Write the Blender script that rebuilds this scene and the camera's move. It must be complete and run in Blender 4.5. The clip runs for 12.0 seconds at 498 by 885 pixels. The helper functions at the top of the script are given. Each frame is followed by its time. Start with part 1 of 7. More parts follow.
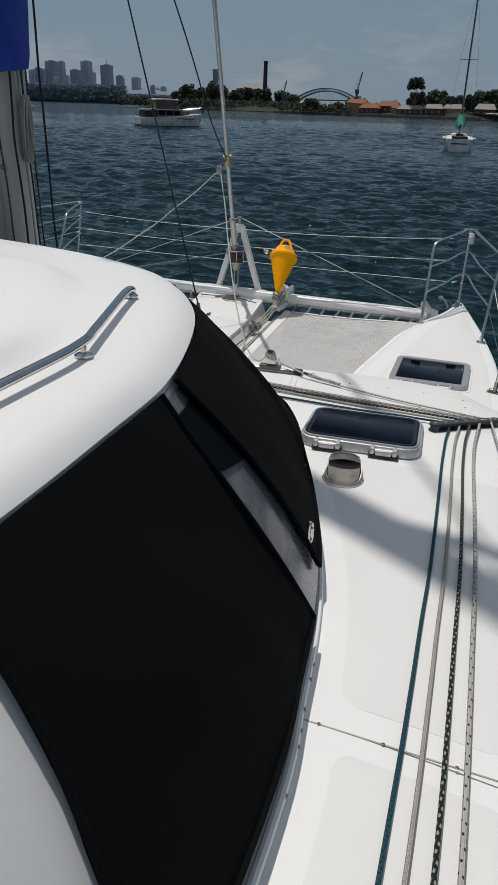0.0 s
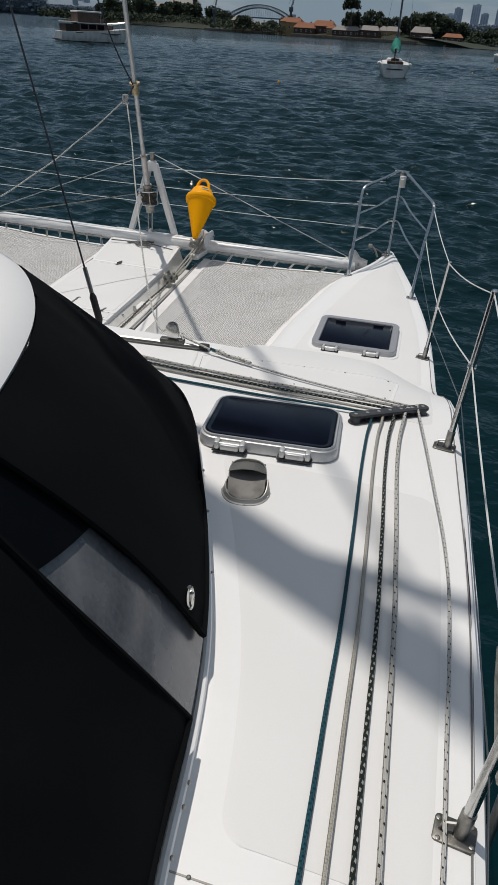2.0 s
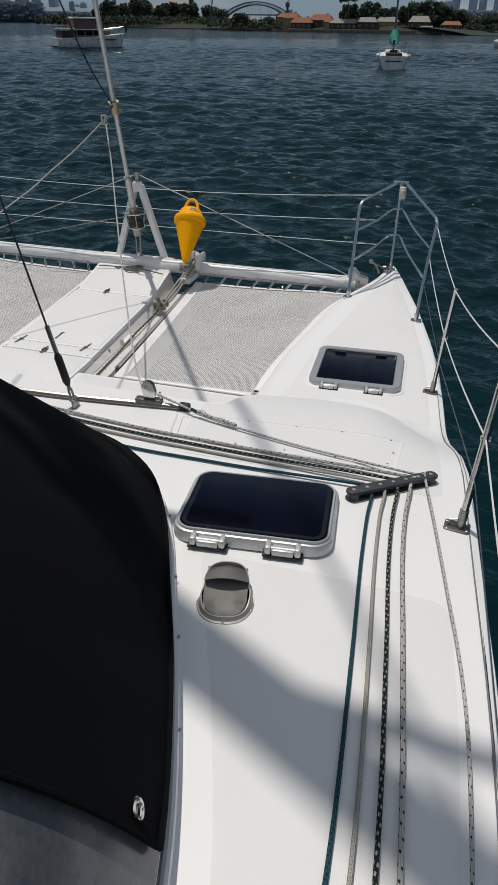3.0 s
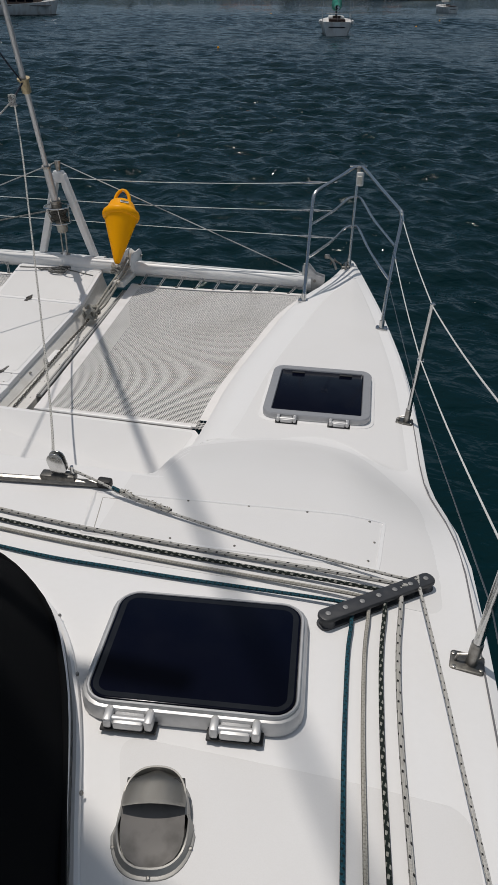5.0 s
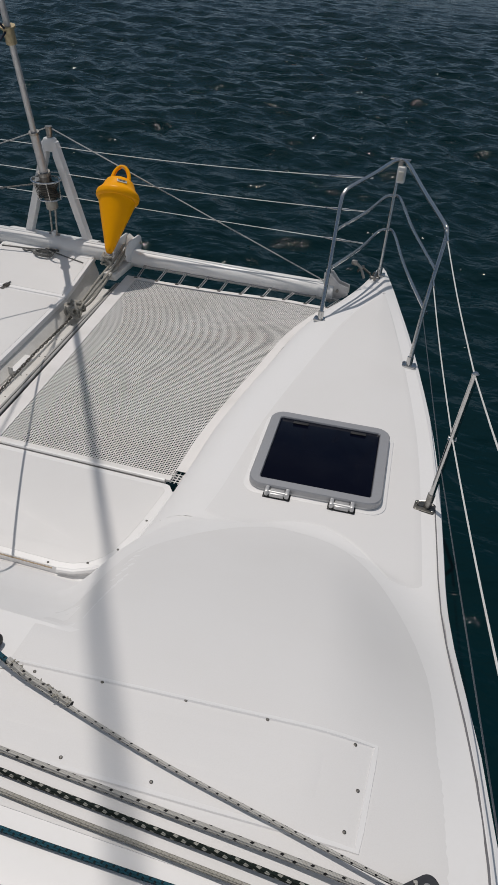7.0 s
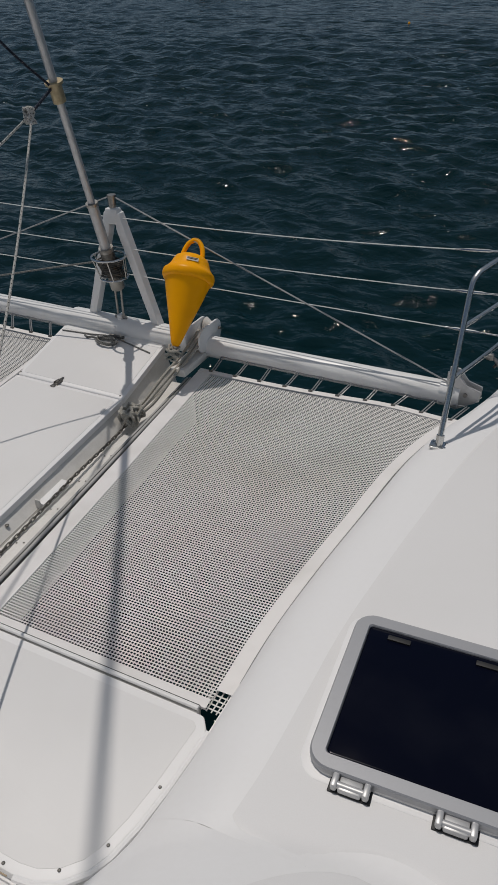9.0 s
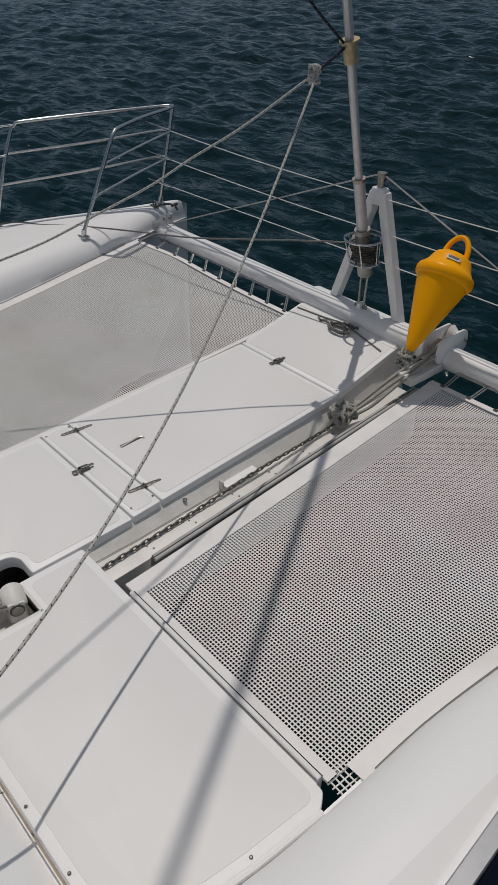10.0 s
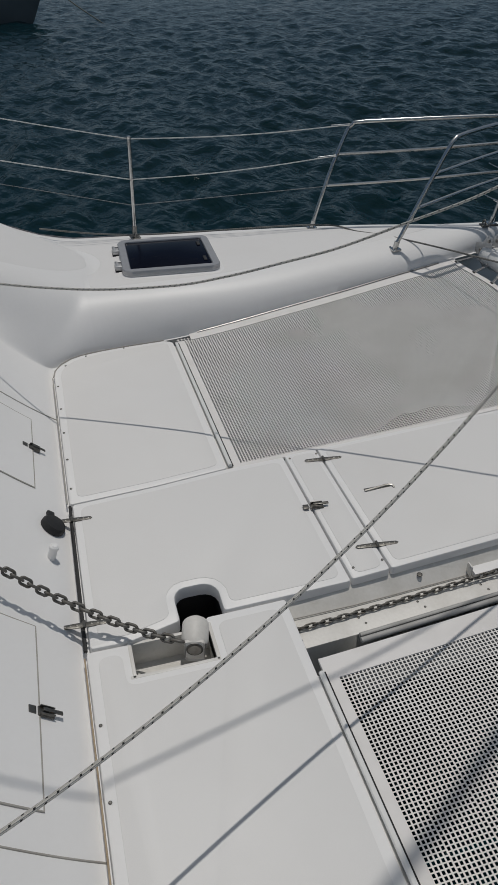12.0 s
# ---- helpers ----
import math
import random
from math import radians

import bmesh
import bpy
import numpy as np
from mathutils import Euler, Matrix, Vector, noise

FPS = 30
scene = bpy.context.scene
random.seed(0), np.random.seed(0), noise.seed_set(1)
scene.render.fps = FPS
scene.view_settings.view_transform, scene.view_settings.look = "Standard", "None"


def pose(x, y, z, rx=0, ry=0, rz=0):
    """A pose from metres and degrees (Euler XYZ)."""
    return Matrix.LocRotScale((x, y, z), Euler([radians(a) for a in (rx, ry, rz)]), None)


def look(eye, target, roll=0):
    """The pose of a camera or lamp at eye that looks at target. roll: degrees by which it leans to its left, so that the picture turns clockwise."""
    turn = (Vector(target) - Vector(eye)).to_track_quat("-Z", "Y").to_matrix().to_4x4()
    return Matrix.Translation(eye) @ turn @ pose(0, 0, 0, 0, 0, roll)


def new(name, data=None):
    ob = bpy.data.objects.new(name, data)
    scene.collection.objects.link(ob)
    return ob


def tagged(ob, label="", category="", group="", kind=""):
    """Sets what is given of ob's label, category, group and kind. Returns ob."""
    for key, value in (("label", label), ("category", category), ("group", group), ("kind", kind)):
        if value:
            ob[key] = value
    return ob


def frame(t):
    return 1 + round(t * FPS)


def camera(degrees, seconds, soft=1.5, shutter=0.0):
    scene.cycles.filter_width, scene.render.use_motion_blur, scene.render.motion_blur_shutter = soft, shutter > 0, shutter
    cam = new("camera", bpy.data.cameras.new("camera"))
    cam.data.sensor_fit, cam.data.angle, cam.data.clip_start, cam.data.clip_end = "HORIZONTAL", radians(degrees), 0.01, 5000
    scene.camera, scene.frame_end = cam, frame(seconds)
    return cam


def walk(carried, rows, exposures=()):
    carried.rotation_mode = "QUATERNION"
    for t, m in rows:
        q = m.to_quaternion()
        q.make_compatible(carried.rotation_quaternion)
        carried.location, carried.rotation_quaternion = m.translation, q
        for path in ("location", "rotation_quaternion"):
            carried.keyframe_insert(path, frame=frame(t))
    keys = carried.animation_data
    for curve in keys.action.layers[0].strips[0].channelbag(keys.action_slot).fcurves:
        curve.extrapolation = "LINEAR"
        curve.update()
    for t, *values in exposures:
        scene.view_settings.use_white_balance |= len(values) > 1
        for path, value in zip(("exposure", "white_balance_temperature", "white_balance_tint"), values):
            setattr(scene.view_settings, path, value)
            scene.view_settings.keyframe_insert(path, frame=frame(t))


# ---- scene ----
cam = camera(38.1, 12.0, soft=0.85)
PATH = [
    (0, (2.816, 0.126, 1.327), (2.174, 1.823, 0.484), 1.9),
    (0.5, (2.814, 0.201, 1.332), (2.153, 1.872, 0.453), 1.7),
    (1, (2.822, 0.304, 1.316), (2.173, 1.944, 0.374), 0.1),
    (1.5, (2.789, 0.501, 1.281), (2.149, 2.127, 0.308), 0.8),
    (2, (2.789, 0.679, 1.358), (2.344, 2.356, 0.362), 3.7),
    (2.5, (2.797, 0.846, 1.431), (2.349, 2.492, 0.386), -0.4),
    (3, (2.761, 1.152, 1.446), (2.282, 2.816, 0.444), 0.9),
    (3.5, (2.713, 1.274, 1.462), (2.317, 2.982, 0.499), -2.6),
    (3.7, (2.666, 1.324, 1.471), (2.328, 3.042, 0.504), -1.9),
    (5.3, (2.577, 2.046, 1.417), (2.22, 3.688, 0.333), 0.8),
    (5.5, (2.535, 2.132, 1.444), (2.208, 3.775, 0.351), -1.1),
    (6, (2.5, 2.318, 1.449), (2.281, 3.958, 0.325), 0.1),
    (6.5, (2.52, 2.562, 1.425), (2.219, 4.178, 0.286), 3.9),
    (6.7, (2.537, 2.656, 1.443), (2.192, 4.25, 0.286), 4.7),
    (8.3, (2.575, 3.502, 1.401), (2.068, 5.058, 0.252), 1.9),
    (8.5, (2.503, 3.623, 1.323), (2.015, 5.207, 0.205), 2.9),
    (9, (2.381, 3.99, 1.337), (1.641, 5.486, 0.235), -1.1),
    (9.5, (2.33, 4.206, 1.326), (1.236, 5.47, 0.227), 1.1),
    (10, (2.225, 4.311, 1.244), (1.026, 5.428, 0.098), 1.7),
    (10.5, (2.101, 4.388, 1.186), (0.781, 5.322, 0.009), 2.1),
    (11, (2.108, 4.533, 1.182), (0.673, 5.241, -0.017), 1.4),
    (11.5, (2.084, 4.595, 1.147), (0.574, 5.153, -0.039), 0.1),
    (12, (1.92, 4.651, 1.099), (0.33, 5.098, -0.028), 0.0),
]
walk(cam, [(t, look(eye, target, roll)) for t, eye, target, roll in PATH],
     exposures=[(0.0, -0.04, 6660, 10), (2.5, -0.06, 6680, 10.5), (3.7, -0.11, 6680, 10.5), (5.3, -0.28, 6680, 12), (6.7, -0.31, 6690, 12.5), (8.3, -0.53, 6680, 12), (10.0, -0.54, 6700, 12.5), (11.0, -0.65, 6660, 12), (12.0, -0.73, 6590, 10)])

# ---- world and sun ----
SUN = Vector((0.245, -0.1345, -1.0))
WATER_Z = -1.75
world = bpy.data.worlds.new("world")
scene.world = world
world.use_nodes = True
wn, wl = world.node_tree.nodes, world.node_tree.links
wn.clear()
sky = wn.new("ShaderNodeTexSky")
sky.sky_type = "NISHITA"
sky.sun_disc = False
sky.sun_elevation = radians(76)
sky.sun_rotation = radians(-61)
sky.air_density, sky.dust_density, sky.ozone_density = 1.0, 0.4, 3.0
# low banks of haze cloud over the horizon
tc = wn.new("ShaderNodeTexCoord")
flat = wn.new("ShaderNodeMapping")
flat.inputs["Scale"].default_value = (1.6, 1.6, 7.0)
wl.new(tc.outputs["Generated"], flat.inputs["Vector"])
puff = wn.new("ShaderNodeTexNoise")
puff.inputs["Scale"].default_value, puff.inputs["Detail"].default_value, puff.inputs["Roughness"].default_value = 3.2, 6, 0.6
wl.new(flat.outputs[0], puff.inputs["Vector"])
sep = wn.new("ShaderNodeSeparateXYZ")
wl.new(tc.outputs["Generated"], sep.inputs[0])
low = wn.new("ShaderNodeMapRange")
low.inputs[1].default_value, low.inputs[2].default_value, low.inputs[3].default_value, low.inputs[4].default_value = 0.0, 0.20, 1.0, 0.0
wl.new(sep.outputs["Z"], low.inputs[0])
bank = wn.new("ShaderNodeMapRange")
bank.inputs[1].default_value, bank.inputs[2].default_value, bank.inputs[3].default_value, bank.inputs[4].default_value = 0.50, 0.72, 0.0, 0.8
wl.new(puff.outputs["Fac"], bank.inputs[0])
fac = wn.new("ShaderNodeMath")
fac.operation = "MULTIPLY"
wl.new(low.outputs[0], fac.inputs[0])
wl.new(bank.outputs[0], fac.inputs[1])
veil = wn.new("ShaderNodeMapRange")
veil.inputs[1].default_value, veil.inputs[2].default_value, veil.inputs[3].default_value, veil.inputs[4].default_value = 0.0, 0.42, 0.92, 0.28
wl.new(sep.outputs["Z"], veil.inputs[0])
milky = wn.new("ShaderNodeMix")
milky.data_type = "RGBA"
milky.inputs["B"].default_value = (3.65, 5.10, 6.60, 1)
wl.new(veil.outputs[0], milky.inputs["Factor"])
wl.new(sky.outputs[0], milky.inputs["A"])
blend = wn.new("ShaderNodeMix")
blend.data_type = "RGBA"
blend.inputs["B"].default_value = (7.6, 8.1, 8.7, 1)
wl.new(fac.outputs[0], blend.inputs["Factor"])
wl.new(milky.outputs["Result"], blend.inputs["A"])
# thin pale haze high up, which fills the shadows
high = wn.new("ShaderNodeMapRange")
high.inputs[1].default_value, high.inputs[2].default_value, high.inputs[3].default_value, high.inputs[4].default_value = 0.46, 0.80, 0.0, 0.75
wl.new(sep.outputs["Z"], high.inputs[0])
thin = wn.new("ShaderNodeMix")
thin.data_type = "RGBA"
thin.inputs["B"].default_value = (7.6, 8.3, 9.1, 1)
wl.new(high.outputs[0], thin.inputs["Factor"])
wl.new(blend.outputs["Result"], thin.inputs["A"])
back = wn.new("ShaderNodeBackground")
back.inputs["Strength"].default_value = 0.05
wout = wn.new("ShaderNodeOutputWorld")
wl.new(thin.outputs["Result"], back.inputs["Color"])
wl.new(back.outputs[0], wout.inputs["Surface"])
sun = new("sun", bpy.data.lights.new("sun", "SUN"))
sun.data.energy, sun.data.angle, sun.data.color = 2.6, radians(0.53), (1.0, 0.965, 0.91)
sun.matrix_world = look((-4, 3, 20), Vector((-4, 3, 20)) + SUN)

# ---- materials ----
def material(name, color, rough=0.5, metal=0.0, grain=0.0, grain_scale=200.0, stain=0.0, stain_scale=2.0, bump=0.0, bump_scale=200.0,
             tint=None, coat=0.0, stretch=(1, 1, 1), vary=0.0):
    """A principled surface with colour variation at two scales and a fine relief, in metres of the world."""
    m = bpy.data.materials.new(name)
    m.use_nodes = True
    n, l = m.node_tree.nodes, m.node_tree.links
    b = n["Principled BSDF"]
    b.inputs["Base Color"].default_value = (*color, 1)
    b.inputs["Roughness"].default_value, b.inputs["Metallic"].default_value = rough, metal
    b.inputs["Coat Weight"].default_value = coat
    geo = n.new("ShaderNodeNewGeometry")
    scale = n.new("ShaderNodeVectorMath")
    scale.operation = "MULTIPLY"
    scale.inputs[1].default_value = stretch
    l.new(geo.outputs["Position"], scale.inputs[0])
    last = None
    tint = tint or tuple(c * 0.55 for c in color)

    def layer(amount, size, detail, low, high):
        nonlocal last
        tex = n.new("ShaderNodeTexNoise")
        tex.inputs["Scale"].default_value, tex.inputs["Detail"].default_value = size, detail
        l.new(scale.outputs[0], tex.inputs["Vector"])
        ramp = n.new("ShaderNodeMapRange")
        ramp.inputs[1].default_value, ramp.inputs[2].default_value = low, high
        ramp.inputs[3].default_value, ramp.inputs[4].default_value = 0.0, amount
        l.new(tex.outputs["Fac"], ramp.inputs[0])
        mix = n.new("ShaderNodeMix")
        mix.data_type = "RGBA"
        l.new(ramp.outputs[0], mix.inputs["Factor"])
        if last is None:
            mix.inputs["A"].default_value = (*color, 1)
        else:
            l.new(last, mix.inputs["A"])
        mix.inputs["B"].default_value = (*tint, 1)
        last = mix.outputs["Result"]
        return ramp.outputs[0]

    if stain:
        fac = layer(stain, stain_scale, 5, 0.45, 0.75)
        spread = n.new("ShaderNodeMath")
        spread.operation = "MULTIPLY_ADD"
        l.new(fac, spread.inputs[0])
        spread.inputs[1].default_value, spread.inputs[2].default_value = 0.35, rough
        l.new(spread.outputs[0], b.inputs["Roughness"])
    if grain:
        layer(grain, grain_scale, 3, 0.35, 0.7)
    if vary:
        info = n.new("ShaderNodeObjectInfo")
        mix = n.new("ShaderNodeMix")
        mix.data_type = "RGBA"
        mul = n.new("ShaderNodeMath")
        mul.operation = "MULTIPLY"
        mul.inputs[1].default_value = vary
        l.new(info.outputs["Random"], mul.inputs[0])
        l.new(mul.outputs[0], mix.inputs["Factor"])
        if last is None:
            mix.inputs["A"].default_value = (*color, 1)
        else:
            l.new(last, mix.inputs["A"])
        mix.inputs["B"].default_value = (*tint, 1)
        last = mix.outputs["Result"]
    if last is not None:
        l.new(last, b.inputs["Base Color"])
    if bump:
        tex = n.new("ShaderNodeTexNoise")
        tex.inputs["Scale"].default_value, tex.inputs["Detail"].default_value = bump_scale, 3
        l.new(scale.outputs[0], tex.inputs["Vector"])
        bp = n.new("ShaderNodeBump")
        bp.inputs["Strength"].default_value, bp.inputs["Distance"].default_value = bump, 0.3 / bump_scale
        l.new(tex.outputs["Fac"], bp.inputs["Height"])
        l.new(bp.outputs[0], b.inputs["Normal"])
    return m


GEL = material("gelcoat", (0.82, 0.815, 0.812), 0.46, stain=0.12, stain_scale=1.7, grain=0.04, grain_scale=60, tint=(0.60, 0.58, 0.54), bump=0.03, bump_scale=25)
NONSKID = material("nonskid_gelcoat", (0.752, 0.745, 0.738), 0.55, stain=0.14, stain_scale=2.3, grain=0.10, grain_scale=350, tint=(0.57, 0.55, 0.52), bump=0.25, bump_scale=450)
NONSKID_DECK = material("deck_nonskid_gelcoat", (0.762, 0.755, 0.750), 0.55, stain=0.14, stain_scale=2.3, grain=0.10, grain_scale=350, tint=(0.60, 0.58, 0.55), bump=0.25, bump_scale=450)
GEL_OLD = material("old_gelcoat", (0.72, 0.705, 0.675), 0.45, stain=0.4, stain_scale=7, tint=(0.42, 0.40, 0.35), grain=0.15, grain_scale=90)
GEL_GREY = material("grey_gelcoat", (0.085, 0.092, 0.105), 0.16, stain=0.8, stain_scale=5, tint=(0.20, 0.205, 0.215), grain=0.25, grain_scale=80)
FABRIC = material("black_canvas", (0.0046, 0.0050, 0.0056), 0.95, grain=0.4, grain_scale=900, stain=0.5, stain_scale=3, tint=(0.0075, 0.008, 0.0095), bump=0.4, bump_scale=700)
STEEL = material("polished_steel", (0.62, 0.62, 0.61), 0.18, metal=1.0, stain=0.3, stain_scale=40, tint=(0.35, 0.33, 0.30))
STEEL_DARK = material("tarnished_steel", (0.16, 0.155, 0.145), 0.42, metal=0.9, stain=0.6, stain_scale=70, tint=(0.05, 0.048, 0.042))
STEEL_DULL = material("dull_steel", (0.36, 0.35, 0.33), 0.38, metal=1.0, stain=0.5, stain_scale=60, tint=(0.22, 0.20, 0.17))
STEEL_BRUSHED = material("brushed_steel", (0.34, 0.335, 0.32), 0.5, metal=0.8, stain=0.4, stain_scale=30, tint=(0.34, 0.32, 0.28), bump=0.1, bump_scale=250, stretch=(1, 0.1, 1))
ALU = material("anodised_aluminium", (0.56, 0.56, 0.56), 0.42, metal=0.55, stain=0.25, stain_scale=25, tint=(0.30, 0.30, 0.30), bump=0.05, bump_scale=300)
ALU_FRAME = material("grey_anodised_aluminium", (0.40, 0.405, 0.42), 0.42, metal=0.5, stain=0.25, stain_scale=25, tint=(0.27, 0.27, 0.28), bump=0.05, bump_scale=300)
RAIL_GREY = material("weathered_grey_track", (0.42, 0.415, 0.40), 0.6, metal=0.1, stain=0.4, stain_scale=18, tint=(0.26, 0.25, 0.23))
ALU_OLD = material("weathered_aluminium", (0.40, 0.39, 0.36), 0.5, metal=0.7, stain=0.5, stain_scale=12, tint=(0.25, 0.23, 0.19))
ACRYLIC = material("smoked_acrylic", (0.0025, 0.0035, 0.010), 0.11, stain=0.15, stain_scale=5, tint=(0.02, 0.022, 0.03))
RUBBER = material("black_rubber", (0.012, 0.012, 0.013), 0.6, grain=0.3, grain_scale=100, tint=(0.03, 0.03, 0.03))
PLASTIC_GREY = material("dark_grey_plastic", (0.035, 0.037, 0.042), 0.45, stain=0.4, stain_scale=50, tint=(0.08, 0.08, 0.085))
PAINT_WHITE = material("white_painted_metal", (0.80, 0.80, 0.79), 0.35, stain=0.2, stain_scale=8, tint=(0.5, 0.48, 0.43))
YELLOW = material("yellow_plastic", (1.0, 0.42, 0.001), 0.34, stain=0.3, stain_scale=9, tint=(0.9, 0.31, 0.003), bump=0.1, bump_scale=60)
NET = material("trampoline_net", (0.86, 0.835, 0.81), 0.75, stain=0.35, stain_scale=3, tint=(0.55, 0.52, 0.47), grain=0.15, grain_scale=300)
WEBBING = material("white_webbing", (0.78, 0.76, 0.745), 0.7, stain=0.3, stain_scale=7, tint=(0.52, 0.50, 0.46), bump=0.2, bump_scale=300)
WINDOW_DARK = material("dark_tinted_window", (0.003, 0.004, 0.006), 0.5, stain=0.2, stain_scale=5, tint=(0.010, 0.011, 0.014))
WINDOW_DARK.node_tree.nodes["Principled BSDF"].inputs["Specular IOR Level"].default_value = 0.03
YELLOW.node_tree.nodes["Principled BSDF"].inputs["Specular IOR Level"].default_value = 0.15
ACRYLIC.node_tree.nodes["Principled BSDF"].inputs["Specular IOR Level"].default_value = 0.06
FABRIC.node_tree.nodes["Principled BSDF"].inputs["Specular IOR Level"].default_value = 0.07


def rope_material(name, color, fleck, density=0.0, pitch=0.03, band=0.3):
    """A braided rope: u runs along it in metres, v once round."""
    m = bpy.data.materials.new(name)
    m.use_nodes = True
    n, l = m.node_tree.nodes, m.node_tree.links
    b = n["Principled BSDF"]
    b.inputs["Roughness"].default_value = 0.85
    uv = n.new("ShaderNodeUVMap")
    sep = n.new("ShaderNodeSeparateXYZ")
    l.new(uv.outputs[0], sep.inputs[0])

    def calc(op, *args):
        node = n.new("ShaderNodeMath")
        node.operation = op
        for i, a in enumerate(args):
            if isinstance(a, (int, float)):
                node.inputs[i].default_value = a
            else:
                l.new(a, node.inputs[i])
        return node.outputs[0]

    u, v = sep.outputs["X"], sep.outputs["Y"]
    along = calc("MULTIPLY", u, 1.0 / pitch)
    d1 = calc("FRACT", calc("ADD", along, calc("MULTIPLY", v, 1.0)))
    d2 = calc("FRACT", calc("SUBTRACT", calc("MULTIPLY", along, 0.5), calc("MULTIPLY", v, 3.0)))
    spots = calc("MULTIPLY", calc("LESS_THAN", d1, band), calc("LESS_THAN", d2, 0.5 + 0.4 * density))
    mix = n.new("ShaderNodeMix")
    mix.data_type = "RGBA"
    mix.inputs["A"].default_value, mix.inputs["B"].default_value = (*color, 1), (*fleck, 1)
    l.new(spots, mix.inputs["Factor"])
    geo = n.new("ShaderNodeNewGeometry")
    tex = n.new("ShaderNodeTexNoise")
    tex.inputs["Scale"].default_value = 35
    l.new(geo.outputs["Position"], tex.inputs["Vector"])
    dirt = n.new("ShaderNodeMix")
    dirt.data_type, dirt.blend_type = "RGBA", "MULTIPLY"
    l.new(mix.outputs["Result"], dirt.inputs["A"])
    dirt.inputs["B"].default_value = (0.62, 0.60, 0.55, 1)
    l.new(calc("MULTIPLY", tex.outputs["Fac"], 0.8), dirt.inputs["Factor"])
    l.new(dirt.outputs["Result"], b.inputs["Base Color"])
    w = 2 * math.pi
    braid = calc("MULTIPLY", calc("SINE", calc("ADD", calc("MULTIPLY", u, w * 190), calc("MULTIPLY", v, w * 4))), calc("SINE", calc("SUBTRACT", calc("MULTIPLY", u, w * 190), calc("MULTIPLY", v, w * 4))))
    bp = n.new("ShaderNodeBump")
    bp.inputs["Strength"].default_value, bp.inputs["Distance"].default_value = 0.8, 0.0015
    l.new(braid, bp.inputs["Height"])
    l.new(bp.outputs[0], b.inputs["Normal"])
    return m


ROPE_BLUE = rope_material("blue_green_rope", (0.008, 0.095, 0.140), (0.003, 0.022, 0.03), 0.3, 0.012, 0.4)
ROPE_PLAIN = rope_material("undyed_rope", (0.56, 0.54, 0.49), (0.42, 0.40, 0.35), 0.2, 0.008, 0.35)
ROPE_DARK = rope_material("black_white_rope", (0.006, 0.016, 0.012), (0.46, 0.46, 0.42), 0.0, 0.021, 0.46)
ROPE_FLECK = rope_material("white_rope_black_flecks", (0.64, 0.63, 0.60), (0.012, 0.012, 0.014), -0.22, 0.030, 0.24)
ROPE_THIN = rope_material("thin_white_rope_black_flecks", (0.74, 0.73, 0.70), (0.015, 0.015, 0.018), -0.22, 0.024, 0.22)
ROPE_GREY = rope_material("weathered_grey_line", (0.30, 0.30, 0.29), (0.10, 0.10, 0.10), 0.1, 0.012, 0.3)
ROPE_NAVY = rope_material("navy_rope", (0.01, 0.02, 0.045), (0.2, 0.2, 0.22), 0.0, 0.03, 0.12)
WIRE_WHITE = material("white_coated_wire", (0.74, 0.74, 0.72), 0.45, stain=0.3, stain_scale=14, tint=(0.35, 0.33, 0.30))
WIRE_GREY = material("grey_stay_wire", (0.42, 0.42, 0.42), 0.4, metal=0.5, grain=0.4, grain_scale=300, tint=(0.25, 0.25, 0.25))
WIRE_DARK = material("dark_rigging_wire", (0.09, 0.09, 0.095), 0.45, metal=0.7, grain=0.5, grain_scale=300, tint=(0.02, 0.02, 0.02))
WIRE_STEEL = material("steel_wire", (0.30, 0.30, 0.30), 0.35, metal=0.9, grain=0.5, grain_scale=400, tint=(0.12, 0.12, 0.12))
BLUE_CANVAS = material("blue_canvas", (0.010, 0.045, 0.33), 0.85, stain=0.5, stain_scale=5, tint=(0.005, 0.02, 0.16), bump=0.3, bump_scale=500)
MAST_GREY = material("mast_aluminium", (0.60, 0.60, 0.57), 0.5, metal=0.15, stain=0.35, stain_scale=3, tint=(0.27, 0.27, 0.25), stretch=(1, 1, 0.15))
CHAIN = material("galvanised_chain", (0.16, 0.155, 0.145), 0.55, metal=0.7, stain=0.5, stain_scale=60, tint=(0.10, 0.075, 0.05))
SEALANT = material("brown_sealant", (0.40, 0.31, 0.21), 0.7, stain=0.6, stain_scale=20, tint=(0.24, 0.18, 0.12))
GROOVE = material("shaded_groove", (0.38, 0.365, 0.335), 0.7, stain=0.4, stain_scale=12, tint=(0.22, 0.20, 0.17))
LABEL_WHITE = material("label_white", (0.7, 0.68, 0.6), 0.5, stain=0.2, stain_scale=80)

# ---- building tools ----
def link_mesh(name, bm, mat, parent=None, label="", smooth=True, kind=""):
    bmesh.ops.recalc_face_normals(bm, faces=bm.faces)
    me = bpy.data.meshes.new(name)
    bm.to_mesh(me)
    bm.free()
    if smooth:
        me.polygons.foreach_set("use_smooth", [True] * len(me.polygons))
        me.set_sharp_from_angle(angle=radians(38))
    me.materials.append(mat)
    ob = new(name, me)
    if parent:
        ob.parent = parent
    return tagged(ob, label=label, kind=kind)


def part(name, bm, mat, parent, label="", smooth=True):
    return link_mesh(name, bm, mat, parent, label, smooth)


def thing(name, label, category, group="", kind=""):
    return tagged(new(name), label, category, group, kind)


